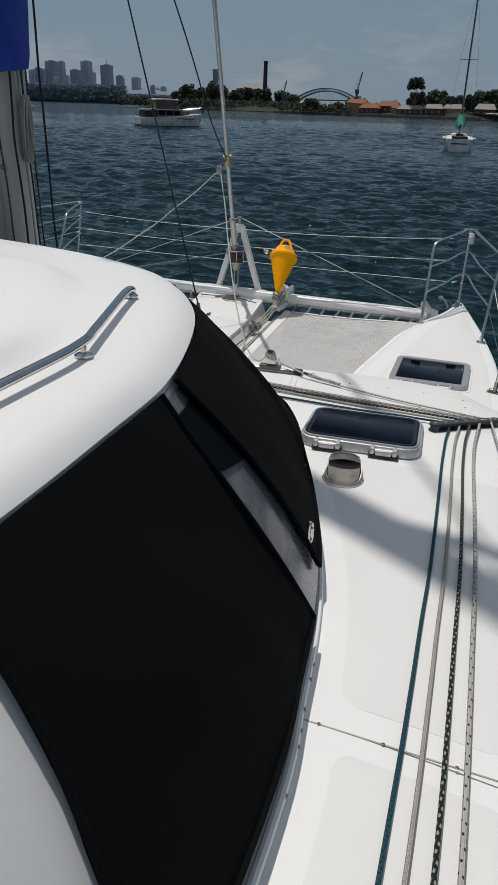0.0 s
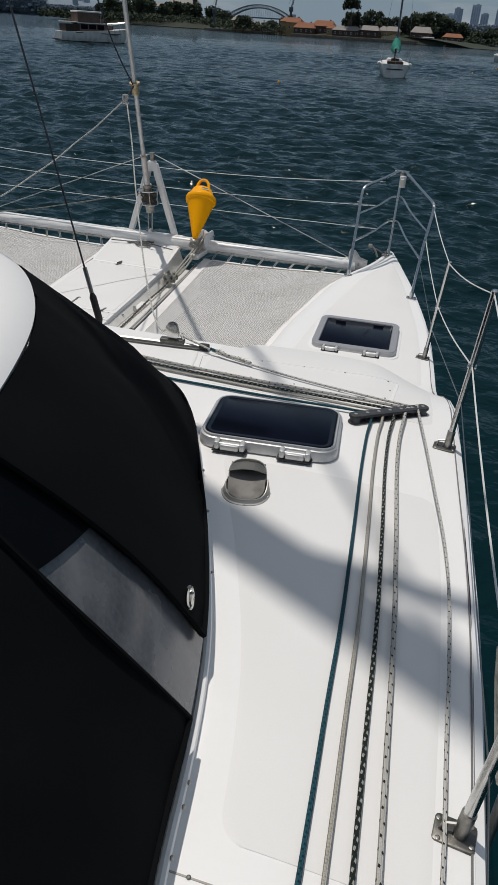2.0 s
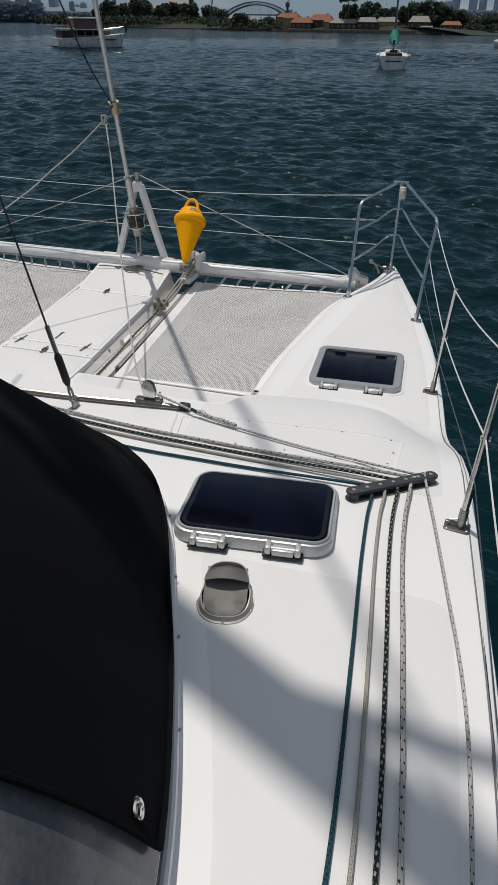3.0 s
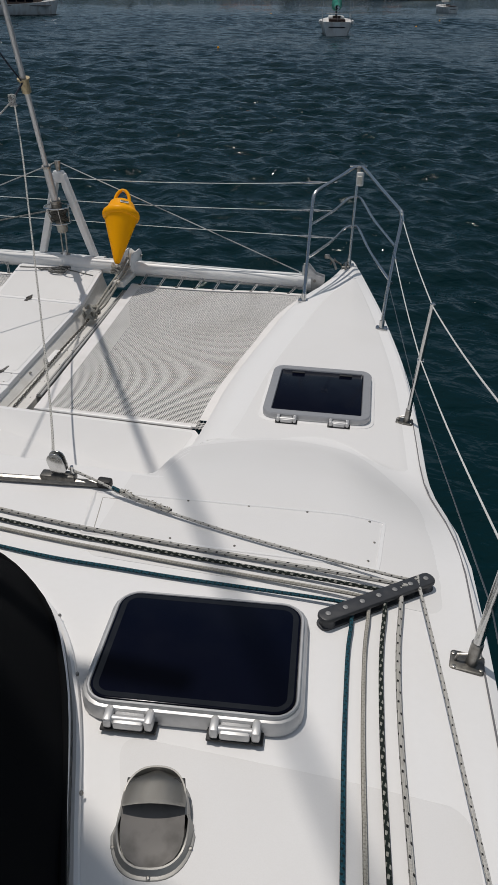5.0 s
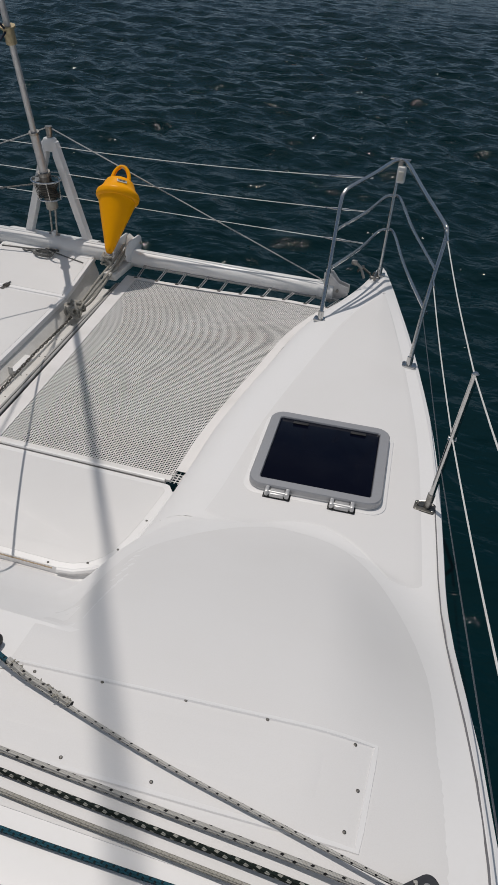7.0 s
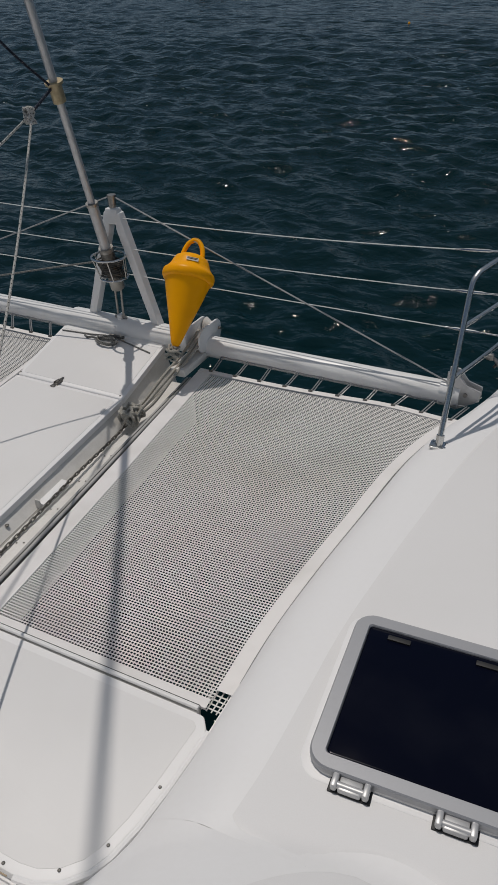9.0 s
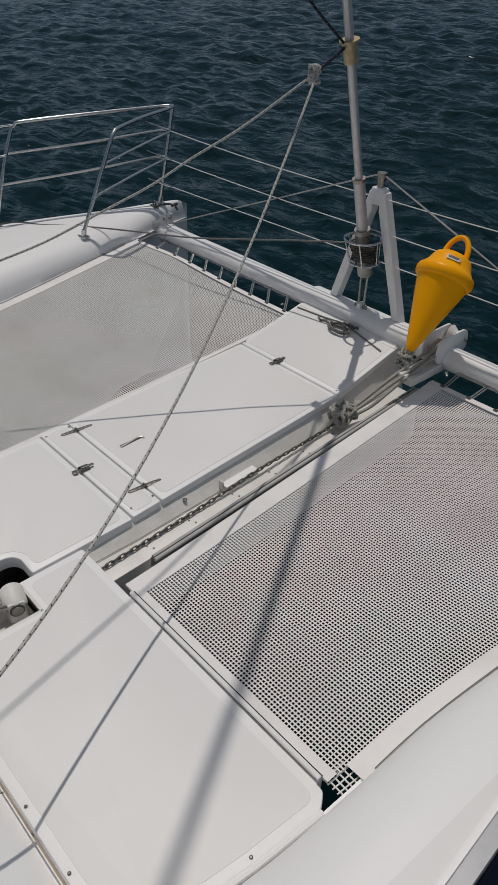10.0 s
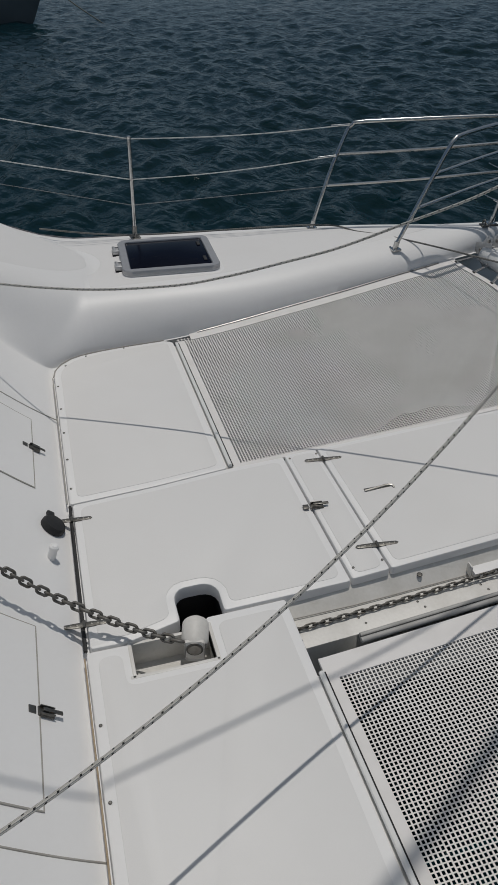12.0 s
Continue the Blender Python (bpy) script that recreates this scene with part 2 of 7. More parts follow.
def spline(pts, k=6, closed=False):
    """A smooth curve through the points."""
    pts = [Vector(p) for p in pts]
    out, n = [], len(pts)
    for i in range(n if closed else n - 1):
        if closed:
            a, b, c, d = pts[i - 1], pts[i], pts[(i + 1) % n], pts[(i + 2) % n]
        else:
            a, b, c, d = pts[max(i - 1, 0)], pts[i], pts[i + 1], pts[min(i + 2, n - 1)]
        for j in range(k):
            t = j / k
            out.append(0.5 * (2 * b + (c - a) * t + (2 * a - 5 * b + 4 * c - d) * t * t + (3 * b - a - 3 * c + d) * t ** 3))
    if not closed:
        out.append(pts[-1])
    return out


def tube(pts, r, n=8, bm=None, closed=False, caps=True):
    """A round bar along the points; r is one radius or one for each point."""
    bm = bm or bmesh.new()
    pts = [Vector(p) for p in pts]
    rs = r if isinstance(r, (list, tuple)) else [r] * len(pts)
    up, rings = None, []
    for i, p in enumerate(pts):
        if closed:
            d = pts[(i + 1) % len(pts)] - pts[i - 1]
        else:
            d = pts[min(i + 1, len(pts) - 1)] - pts[max(i - 1, 0)]
        d.normalize()
        if up is None:
            up = d.orthogonal().normalized()
        up = (up - d * up.dot(d)).normalized()
        side = d.cross(up)
        rings.append([bm.verts.new(p + rs[i] * (math.cos(a) * up + math.sin(a) * side)) for a in (2 * math.pi * j / n for j in range(n))])
    for i in range(len(rings) if closed else len(rings) - 1):
        a, b = rings[i], rings[(i + 1) % len(rings)]
        for j in range(n):
            bm.faces.new((a[j], a[(j + 1) % n], b[(j + 1) % n], b[j]))
    if caps and not closed:
        bm.faces.new(rings[0][::-1])
        bm.faces.new(rings[-1])
    return bm


def lathe(profile, n=24, bm=None, m=None):
    """A turned body from (radius, height) pairs, about z, placed by m."""
    bm = bm or bmesh.new()
    m = m or Matrix()
    rings = [[bm.verts.new(m @ Vector((r * math.cos(2 * math.pi * j / n), r * math.sin(2 * math.pi * j / n), z))) for j in range(n)] for r, z in profile]
    for a, b in zip(rings, rings[1:]):
        for j in range(n):
            bm.faces.new((a[j], a[(j + 1) % n], b[(j + 1) % n], b[j]))
    bm.faces.new(rings[0][::-1])
    bm.faces.new(rings[-1])
    return bm


def block(c, s, bevel=0.0, bm=None, m=None, seg=2):
    """A box with rounded edges: centre, size."""
    own = bmesh.new()
    bmesh.ops.create_cube(own, size=1.0)
    bmesh.ops.transform(own, matrix=(m or Matrix()) @ Matrix.Translation(c) @ Matrix.Diagonal((*s, 1)), verts=own.verts)
    if bevel:
        bmesh.ops.bevel(own, geom=own.edges[:], offset=bevel, segments=seg, affect="EDGES", profile=0.5)
    if bm is None:
        return own
    merge(bm, own)
    return bm


def merge(bm, own):
    made = {v: bm.verts.new(v.co) for v in own.verts}
    for f in own.faces:
        bm.faces.new([made[v] for v in f.verts])
    own.free()
    return bm


def rounded(w, h, r, k=5):
    """The outline of a rounded rectangle about the origin."""
    out = []
    for cx, cy, a0 in ((w / 2 - r, h / 2 - r, 0), (-w / 2 + r, h / 2 - r, 90), (-w / 2 + r, -h / 2 + r, 180), (w / 2 - r, -h / 2 + r, 270)):
        for j in range(k + 1):
            a = radians(a0 + 90 * j / k)
            out.append((cx + r * math.cos(a), cy + r * math.sin(a)))
    return out


def slab(outline, z0, z1, bev=0.004, bm=None, m=None):
    """An outline raised from z0 to z1, with its upper edge eased."""
    bm = bm or bmesh.new()
    m = m or Matrix()
    cx, cy = sum(p[0] for p in outline) / len(outline), sum(p[1] for p in outline) / len(outline)
    n = len(outline)

    def inset(d):
        res = []
        for i in range(n):
            a, p, b = Vector(outline[i - 1][:2]), Vector(outline[i][:2]), Vector(outline[(i + 1) % n][:2])
            e1, e2 = (p - a), (b - p)
            if e1.length < 1e-6 or e2.length < 1e-6:
                res.append(p)
                continue
            n1, n2 = Vector((-e1.y, e1.x)).normalized(), Vector((-e2.y, e2.x)).normalized()
            k = n1 + n2
            res.append(p + k * (d / max(0.3, k.dot(n1))))
        return res

    area = sum(outline[i - 1][0] * outline[i][1] - outline[i][0] * outline[i - 1][1] for i in range(n))
    sgn = 1 if area > 0 else -1
    rings = [[bm.verts.new(m @ Vector((p[0], p[1], z))) for p in inset(sgn * d)] for d, z in ((0, z0), (0, z1 - bev), (bev * 0.3, z1 - bev * 0.3), (bev, z1))]
    for a, b in zip(rings, rings[1:]):
        for j in range(n):
            bm.faces.new((a[j], a[(j + 1) % n], b[(j + 1) % n], b[j]))
    bm.faces.new(rings[-1])
    bm.faces.new(rings[0][::-1])
    return bm


def frame_ring(outer, inner, z0, z1, bm=None, m=None, bev=0.004):
    """A flat rim between two outlines of the same count, from z0 to z1."""
    bm = bm or bmesh.new()
    m = m or Matrix()
    n = len(outer)

    def ring(line, z, d=0.0):
        out = []
        for x, y in line:
            q = Vector((x, y)) - Vector((x, y)).normalized() * d
            out.append(bm.verts.new(m @ Vector((q.x, q.y, z))))
        return out

    rings = [ring(outer, z0), ring(outer, z1 - bev), ring(outer, z1, bev), ring(inner, z1, -bev), ring(inner, z1 - bev), ring(inner, z0)]
    for a, b in zip(rings, rings[1:] + rings[:1]):
        for j in range(n):
            bm.faces.new((a[j], a[(j + 1) % n], b[(j + 1) % n], b[j]))
    return bm


def mirror_bm(bm):
    own = bm.copy()
    bmesh.ops.transform(own, matrix=Matrix.Diagonal((-1, 1, 1, 1)), verts=own.verts)
    return own


def smooth01(a, b, v):
    t = min(1.0, max(0.0, (v - a) / (b - a)))
    return t * t * (3 - 2 * t)


def smooth_table(pairs, k=10):
    """A smooth curve y(x) through the pairs, with slopes taken over uneven steps."""
    px, py = np.array([p[0] for p in pairs], float), np.array([p[1] for p in pairs], float)
    order = np.argsort(px)
    px, py = px[order], py[order]
    keep = np.concatenate([[True], np.diff(px) > 1e-6])
    px, py = px[keep], py[keep]
    slope = np.gradient(py, px)

    def value(v):
        v = min(max(v, px[0]), px[-1])
        i = min(int(np.searchsorted(px, v, "right")) - 1, len(px) - 2)
        h = px[i + 1] - px[i]
        t = (v - px[i]) / h
        return float((1 + 2 * t) * (1 - t) ** 2 * py[i] + t * (1 - t) ** 2 * h * slope[i] + t * t * (3 - 2 * t) * py[i + 1] + t * t * (t - 1) * h * slope[i + 1])

    return value


DECK_LOW = -0.66          # level of the bridge foredeck
x_out = smooth_table([(-4, 3.10), (-1, 3.10), (1.5, 3.085), (2.4, 3.05), (3.1, 2.985), (4.0, 2.905), (5.0, 2.82), (5.7, 2.73), (6.3, 2.60), (7.0, 2.42), (7.45, 2.29), (7.6, 2.235), (7.69, 2.195)])
x_tr = smooth_table([(-4, 1.5), (4.2, 1.49), (4.45, 1.50), (4.58, 1.535), (4.72, 1.60), (4.93, 1.640), (5.24, 1.660), (5.55, 1.676), (5.85, 1.715), (6.24, 1.780), (6.62, 1.848), (6.9, 1.925), (7.09, 2.00), (7.3, 2.075), (7.5, 2.13), (7.6, 2.158), (7.69, 2.185)])
net_rim = smooth_table([(-4, -0.664), (5.15, -0.664), (5.3, -0.655), (5.55, -0.625), (5.85, -0.593), (6.24, -0.560), (6.62, -0.524), (7.0, -0.515), (7.69, -0.515)])    # where the netting meets the hull


def deck_z(x, y):
    """The height of the moulded deck: the side deck at 0, a rounded drop to the foredeck, and its shoulder down to the netting."""
    ax = abs(x)
    reach = 1.12 * math.sqrt(max(0.10, 1 - ((ax - 2.22) / 0.98) ** 2))
    q = (y - 3.73) / reach
    rise = smooth01(5.5, 6.8, y)
    zh = -0.418 * (0.65 * min(1.0, max(0.0, q)) ** 1.9 + 0.35 * smooth01(0.0, 1.0, q)) - 0.012 * smooth01(0.97, 1.03, q) + 0.045 * rise
    half = max(0.05, (x_out(y) - x_tr(y)) / 2)
    off = max(0.0, (ax - (x_out(y) - half)) / half)
    edge = -0.02 - 0.42 * smooth01(3.5, 4.85, y) + 0.03 * rise
    zh += (edge - zh) * smooth01(0.33 + 0.07 * (1 - smooth01(4.0, 4.8, y)), 1.0, off)
    low = net_rim(y)
    t = min(1.0, max(0.0, (y - 3.84) / 0.727))
    front = low * (0.8 * t + 0.2 * t * t * (3 - 2 * t))
    d = ax - x_tr(y)
    w = min(0.22 + 0.20 * (1 - smooth01(4.0, 5.0, y)), 0.5 * (x_out(y) - x_tr(y)))
    if d <= 0:
        shoulder = low
    elif d < w:
        crisp = 0.45 + 0.55 * smooth01(3.9, 5.2, y)
        shoulder = low + (zh - low) * (crisp * math.sqrt(max(0.0, 1 - (1 - d / w) ** 2)) + (1 - crisp) * smooth01(0.0, 1.0, d / w))
    else:
        return zh
    k = 0.16 * smooth01(-0.03, 0.10, d) * smooth01(3.9, 4.3, y) * (1 - smooth01(4.62, 5.0, y))
    gap = max(k - abs(front - shoulder), 0.0)
    return max(front, shoulder) + (gap * gap * 0.25 / k if k > 1e-5 else 0.0)


def grid_bm(rows):
    bm = bmesh.new()
    made = [[bm.verts.new(p) for p in row] for row in rows]
    for a, b in zip(made, made[1:]):
        for i in range(len(a) - 1):
            bm.faces.new((a[i], a[i + 1], b[i + 1], b[i]))
    return bm


deck = thing("main_deck", "white moulded fibreglass side deck stepping down to the foredeck", "deck", kind="structure")
rows = []
for y in [-3.6, -2.5, -1.5, -0.5, 0.5, 1.5, 2.2, 2.8] + [3.0 + 0.05 * i for i in range(13)]:
    xo = x_out(y) - 0.03
    rows.append([(u * xo, y, deck_z(u * xo, y)) for u in [-1 + 2 * i / 120 for i in range(121)]])
part("side_deck", grid_bm(rows), GEL, deck)
BEND = [-0.02, 0.0, 0.003, 0.008, 0.015, 0.025, 0.04, 0.06, 0.085, 0.115, 0.15, 0.19, 0.24, 0.30, 0.36]


def half_row(y):
    a, b = x_tr(y), x_out(y) - 0.03
    return [(a - 0.04) * i / 60 for i in range(61)] + [a + d for d in BEND] + [a + 0.38 + (b - a - 0.38) * i / 44 for i in range(45)]


rows = []
for y in [3.6 + 0.02 * i for i in range(61)]:
    xs = half_row(y)
    rows.append([(x, y, deck_z(x, y)) for x in [-v for v in reversed(xs[1:])] + xs])
bm = grid_bm(rows)
hidden = [f for f in bm.faces if f.calc_center_median().y > 4.585 and abs(f.calc_center_median().x) < 1.25]
bmesh.ops.delete(bm, geom=hidden, context="FACES")
part("sloping_front", bm, GEL, deck)
for side in (1, -1):
    rows = []
    for i in range(101):
        y = 4.80 + 2.875 * i / 100
        a, b = x_tr(y) - 0.02, x_out(y) - 0.03
        b = max(b, a + 0.004)
        us = [0.55 * (j / 28) ** 1.4 for j in range(28)] + [0.55 + 0.45 * j / 18 for j in range(19)]
        rows.append([(side * (a + (b - a) * u), y, deck_z(a + (b - a) * u, y)) for u in us])
    part("bow_deck", grid_bm(rows), GEL, deck)

for side in (1, -1):
    hull = thing("hull", "white fibreglass catamaran hull floating in the harbour", "boat hull", "catamaran hulls", kind="structure")
    rows = []
    line = [(x_out(y), y, deck_z(x_out(y) - 0.03, y), 1) for y in [-3.6 + 0.25 * i for i in range(33)] + [4.6 + 0.1 * i for i in range(30)]]
    line += [(x_out(y), y, deck_z(x_out(y) - 0.03, y), 1) for y in (7.56, 7.64)] + [(2.190, 7.70, -0.42, 0)]
    line += [(x_tr(y), y, net_rim(y) - 0.012, -1) for y in [7.58 - 0.1 * i for i in range(30)] + [4.5, 4.0, 3.0, 0.0, -3.6]]
    for x, y, z, s in line:
        lip = 0.03 if s == 1 else 0.0
        draw = 0.10 * s
        rows.append([(side * (x - lip), y, z), (side * (x - lip * 0.3), y, z - 0.008), (side * x, y, z - 0.035), (side * (x + 0.004 * s), y, z - 0.2),
                     (side * (x - draw * 0.4), y, -1.2), (side * (x - draw * 1.4), y, -1.75), (side * (x - draw * 3), y, -2.2)])
    part("topside", grid_bm(rows), GEL, hull)

# nacelle under the bridge foredeck
bridge = thing("bridge_foredeck", "white nonskid fibreglass bridge foredeck with locker panels", "deck", kind="structure")
bm = block((0, 3.0, -1.25), (3.2, 4.50, 0.5), 0.05)
part("nacelle", bm, GEL, bridge)


def panel(name, outline, z0, z1, mat, parent, bev=0.006, label=""):
    return part(name, slab(outline, z0, z1, bev), mat, parent, label)


LOW = DECK_LOW


def soften(outline, inset, r, k=5):
    """The outline moved inwards, with its sharper corners rounded."""
    pts_ = [Vector(p) for p in outline]
    n = len(pts_)
    sgn = 1 if sum(pts_[i - 1].x * pts_[i].y - pts_[i].x * pts_[i - 1].y for i in range(n)) > 0 else -1
    moved = []
    for i in range(n):
        e1, e2 = (pts_[i] - pts_[i - 1]).normalized(), (pts_[(i + 1) % n] - pts_[i]).normalized()
        n1, n2 = sgn * Vector((-e1.y, e1.x)), sgn * Vector((-e2.y, e2.x))
        m = n1 + n2
        moved.append(pts_[i] + m * (inset / max(0.3, m.dot(n1))))
    out = []
    for i in range(n):
        a, p, b = moved[i - 1], moved[i], moved[(i + 1) % n]
        u, v = (a - p), (b - p)
        turn = abs(u.normalized().dot(v.normalized()) + 1)
        if turn < 0.12:
            out.append((p.x, p.y))
            continue
        c = min(r, 0.45 * u.length, 0.45 * v.length)
        p0, p1 = p + u.normalized() * c, p + v.normalized() * c
        for j in range(k + 1):
            t = j / k
            q = p0 * (1 - t) ** 2 + p * 2 * t * (1 - t) + p1 * t * t
            out.append((q.x, q.y))
    return out


def deck_panel(name, outline, top, depth, parent, inset=0.032, r=0.035):
    """A moulded panel: smooth eased margin, with a nonskid field a little proud of it."""
    p = part(name, slab(soften(outline, 0.0, 0.012, 3), top - depth, top, 0.007), GEL, parent)
    part("nonskid_field", slab(soften(outline, inset, r), top - 0.002, top + 0.0016, 0.0012), NONSKID, p)
    return p


SIDE = [(1.37, 4.570), (1.435, 4.580), (1.498, 4.613), (1.548, 4.665), (1.574, 4.72), (1.597, 4.82), (1.613, 4.94), (1.630, 5.17), (1.598, 5.212)]
deck_panel("foredeck_panel", [(0.397, 4.567)] + SIDE + [(0.350, 5.216), (0.356, 4.945), (0.520, 4.945), (0.520, 4.703), (0.399, 4.703)], LOW + 0.004, 0.06, bridge)
deck_panel("foredeck_panel", [(-0.335, 4.570), (-0.362, 4.90), (-0.402, 5.212)] + [(-x, y) for x, y in reversed(SIDE)], LOW + 0.004, 0.06, bridge)
deck_panel("locker_lid", [(-0.328, 4.580), (0.389, 4.580), (0.392, 4.70), (0.350, 4.866), (0.262, 4.866), (0.244, 4.869), (0.229, 4.877), (0.218, 4.889), (0.213, 4.906), (0.212, 4.958), (0.215, 4.976), (0.224, 4.993), (0.239, 5.005), (0.259, 5.012), (0.346, 5.011), (0.341, 5.222), (0.334, 5.455), (-0.412, 5.455), (-0.396, 5.212), (-0.356, 4.90)],
           LOW + 0.006, 0.05, bridge, 0.028)
# black floor and sides put the hole's shade into the colour
part("locker_well", block((0.33, 4.93, LOW - 0.22), (0.36, 0.42, 0.02), 0.004), RUBBER, bridge)
for c, sz in (((0.20, 4.94, LOW - 0.13), (0.012, 0.22, 0.16)), ((0.29, 5.02, LOW - 0.13), (0.20, 0.012, 0.16)), ((0.29, 4.855, LOW - 0.13), (0.18, 0.012, 0.16))):
    part("well_side", block(c, sz, 0.002), RUBBER, bridge)
# central walkway
walkway = thing("walkway", "white fibreglass central walkway between two trampolines", "walkway", kind="structure")


def WZ(y):
    """Height of the walkway, which ramps up to the beam at its fore end."""
    return LOW + 0.004 + 0.0276 * max(0.0, y - 5.24) + max(0.0, y - 6.739) * 0.166


walk_l = lambda y: -0.412 - 0.085 * max(0.0, y - 5.4) / 1.8
walk_r = lambda y: 0.335 - 0.10 * max(0.0, y - 5.4) / 1.8


def walk_panel(y0, y1, inset=0.026):
    line = [(walk_l(y0), y0), (walk_r(y0), y0), (walk_r(y1), y1), (walk_l(y1), y1)]
    bm = slab(soften(line, 0.0, 0.012, 3), -0.032, 0.0, 0.008)
    for v in bm.verts:
        v.co.z += WZ(v.co.y)
    p = part("walkway_panel", bm, GEL, walkway)
    bm = slab(soften(line, inset, 0.03), -0.002, 0.0016, 0.0012)
    for v in bm.verts:
        v.co.z += WZ(v.co.y)
    part("nonskid_field", bm, NONSKID, p)


walk_panel(5.460, 5.602, 0.020)
walk_panel(5.607, 6.735)
walk_panel(6.740, 7.262)
# side walls under the lids, raked outwards on the chain side
ys = [5.205, 5.45, 5.7, 6.0, 6.4, 6.74, 7.0, 7.24]
rows = [[(walk_r(y) - 0.05, y, WZ(y) - 0.026), (walk_r(y) - 0.008, y, WZ(y) - 0.028), (walk_r(y) + 0.058, y, LOW - 0.068), (walk_r(y) + 0.10, y, LOW - 0.26), (walk_r(y) - 0.05, y, LOW - 0.26)] for y in ys]
part("side_wall", grid_bm(rows), GEL_OLD, walkway, smooth=False)
rows = [[(walk_l(y) + 0.05, y, WZ(y) - 0.026), (walk_l(y) + 0.008, y, WZ(y) - 0.028), (walk_l(y) + 0.004, y, LOW - 0.26), (walk_l(y) + 0.05, y, LOW - 0.26)] for y in ys]
part("side_wall", grid_bm(rows), GEL_OLD, walkway, smooth=False)
part("end_wall", block((-0.03, 5.235, LOW - 0.14), (0.74, 0.03, 0.22), 0.003), GEL_OLD, walkway)
part("wall_joint", tube([(walk_r(y) + 0.054, y, LOW - 0.058) for y in ys], 0.0022, 6), GROOVE, walkway)
# ledge that carries the chain, with its row of screw pairs
ledge_x = lambda y: 0.512 - 0.055 * (y - 5.2)
bm = slab([(0.33, 5.19), (ledge_x(5.19), 5.19), (ledge_x(7.2), 7.2), (0.18, 7.2)], LOW - 0.28, LOW - 0.064, 0.005)
part("chain_ledge", bm, GEL_OLD, walkway)
pad = slab([(walk_r(5.9) + 0.035, 5.905), (walk_r(5.9) + 0.075, 5.905), (walk_r(6.1) + 0.075, 6.10), (walk_r(6.1) + 0.035, 6.10)], LOW - 0.066, LOW - 0.040, 0.003)
part("ledge_pad", pad, GEL, walkway)
part("pad_tab", block((walk_r(5.89) + 0.052, 5.893, LOW - 0.036), (0.030, 0.006, 0.05), 0.002), GEL_OLD, walkway)
rail_x = lambda y: 0.574 - 0.062 * (y - 5.39)
part("bolt_rope_rail", tube([(rail_x(5.39), 5.39, LOW - 0.002), (rail_x(7.12), 7.12, LOW + 0.030)], 0.0095, 10), RAIL_GREY, walkway)
part("bolt_rope_rail", tube([(rail_x(5.39) - 0.020, 5.395, LOW - 0.004), (rail_x(7.12) - 0.020, 7.12, LOW + 0.026)], 0.0095, 10), RAIL_GREY, walkway)
part("rail_slot", tube([(rail_x(5.39) - 0.010, 5.392, LOW + 0.001), (rail_x(7.12) - 0.010, 7.12, LOW + 0.032)], 0.004, 6), RUBBER, walkway)
rows = [[(rail_x(y) - 0.030, y, LOW - 0.01 + 0.018 * (y - 5.39)), (rail_x(y) - 0.028, y, LOW - 0.25), (rail_x(y) + 0.02, y, LOW - 0.25), (rail_x(y) + 0.012, y, LOW - 0.012 + 0.018 * (y - 5.39))] for y in (5.39, 5.8, 6.3, 6.8, 7.12)]
part("rail_web", grid_bm(rows), GEL_OLD, walkway, smooth=False)

# ---- cabin ----
cabin = thing("cabin", "white cabin with raked windows under a rounded coachroof", "boat cabin", kind="structure")
BASE = spline([(2.56, -3.4, 0.05), (2.56, -1.0, 0.05), (2.53, 0.9, 0.05), (2.47, 1.45, 0.05), (2.385, 1.88, 0.05), (2.25, 2.27, 0.05), (2.12, 2.58, 0.05), (1.97, 2.92, 0.05), (1.80, 3.15, 0.05), (1.50, 3.30, 0.05), (0.8, 3.42, 0.05), (0, 3.46, 0.05)], 8)
ROOF = spline([(2.15, -3.4, 0.73), (2.15, -1.0, 0.73), (2.145, 0.6, 0.73), (2.12, 1.2, 0.73), (2.085, 1.52, 0.73), (1.95, 1.93, 0.73), (1.80, 2.2, 0.73), (1.62, 2.40, 0.73), (1.40, 2.53, 0.73), (1.1, 2.62, 0.73), (0.6, 2.70, 0.73), (0, 2.73, 0.73)], 8)


def cabin_at(s, v, out=0.0):
    """A place on the cabin's side: s runs 0 to 1 from the cockpit to the centre line, v from deck to roof."""
    k = s * (len(BASE) - 1)
    i = min(int(k), len(BASE) - 2)
    a = BASE[i].lerp(BASE[i + 1], k - i)
    b = ROOF[i].lerp(ROOF[i + 1], k - i)
    p = a.lerp(b, v)
    run = (BASE[i + 1] - BASE[i])
    nrm = run.cross(b - a).normalized()
    if nrm.x + nrm.y < 0:
        nrm = -nrm
    return p + nrm * (out + 0.03 * math.sin(math.pi * v))


def cabin_patch(edge0, edge1, n, vs, out):
    """A sheet on the cabin's side between two lines s = edge(v)."""
    return grid_bm([[cabin_at(edge0(v) + (edge1(v) - edge0(v)) * i / n, v, out) for i in range(n + 1)] for v in vs])


VS = [i / 14 for i in range(15)]
for side in (1, -1):
    bm = cabin_patch(lambda v: 0.0, lambda v: 1.0, 88, VS, 0.0)
    if side < 0:
        bm = mirror_bm(bm)
    part("cabin_side", bm, GEL, cabin)
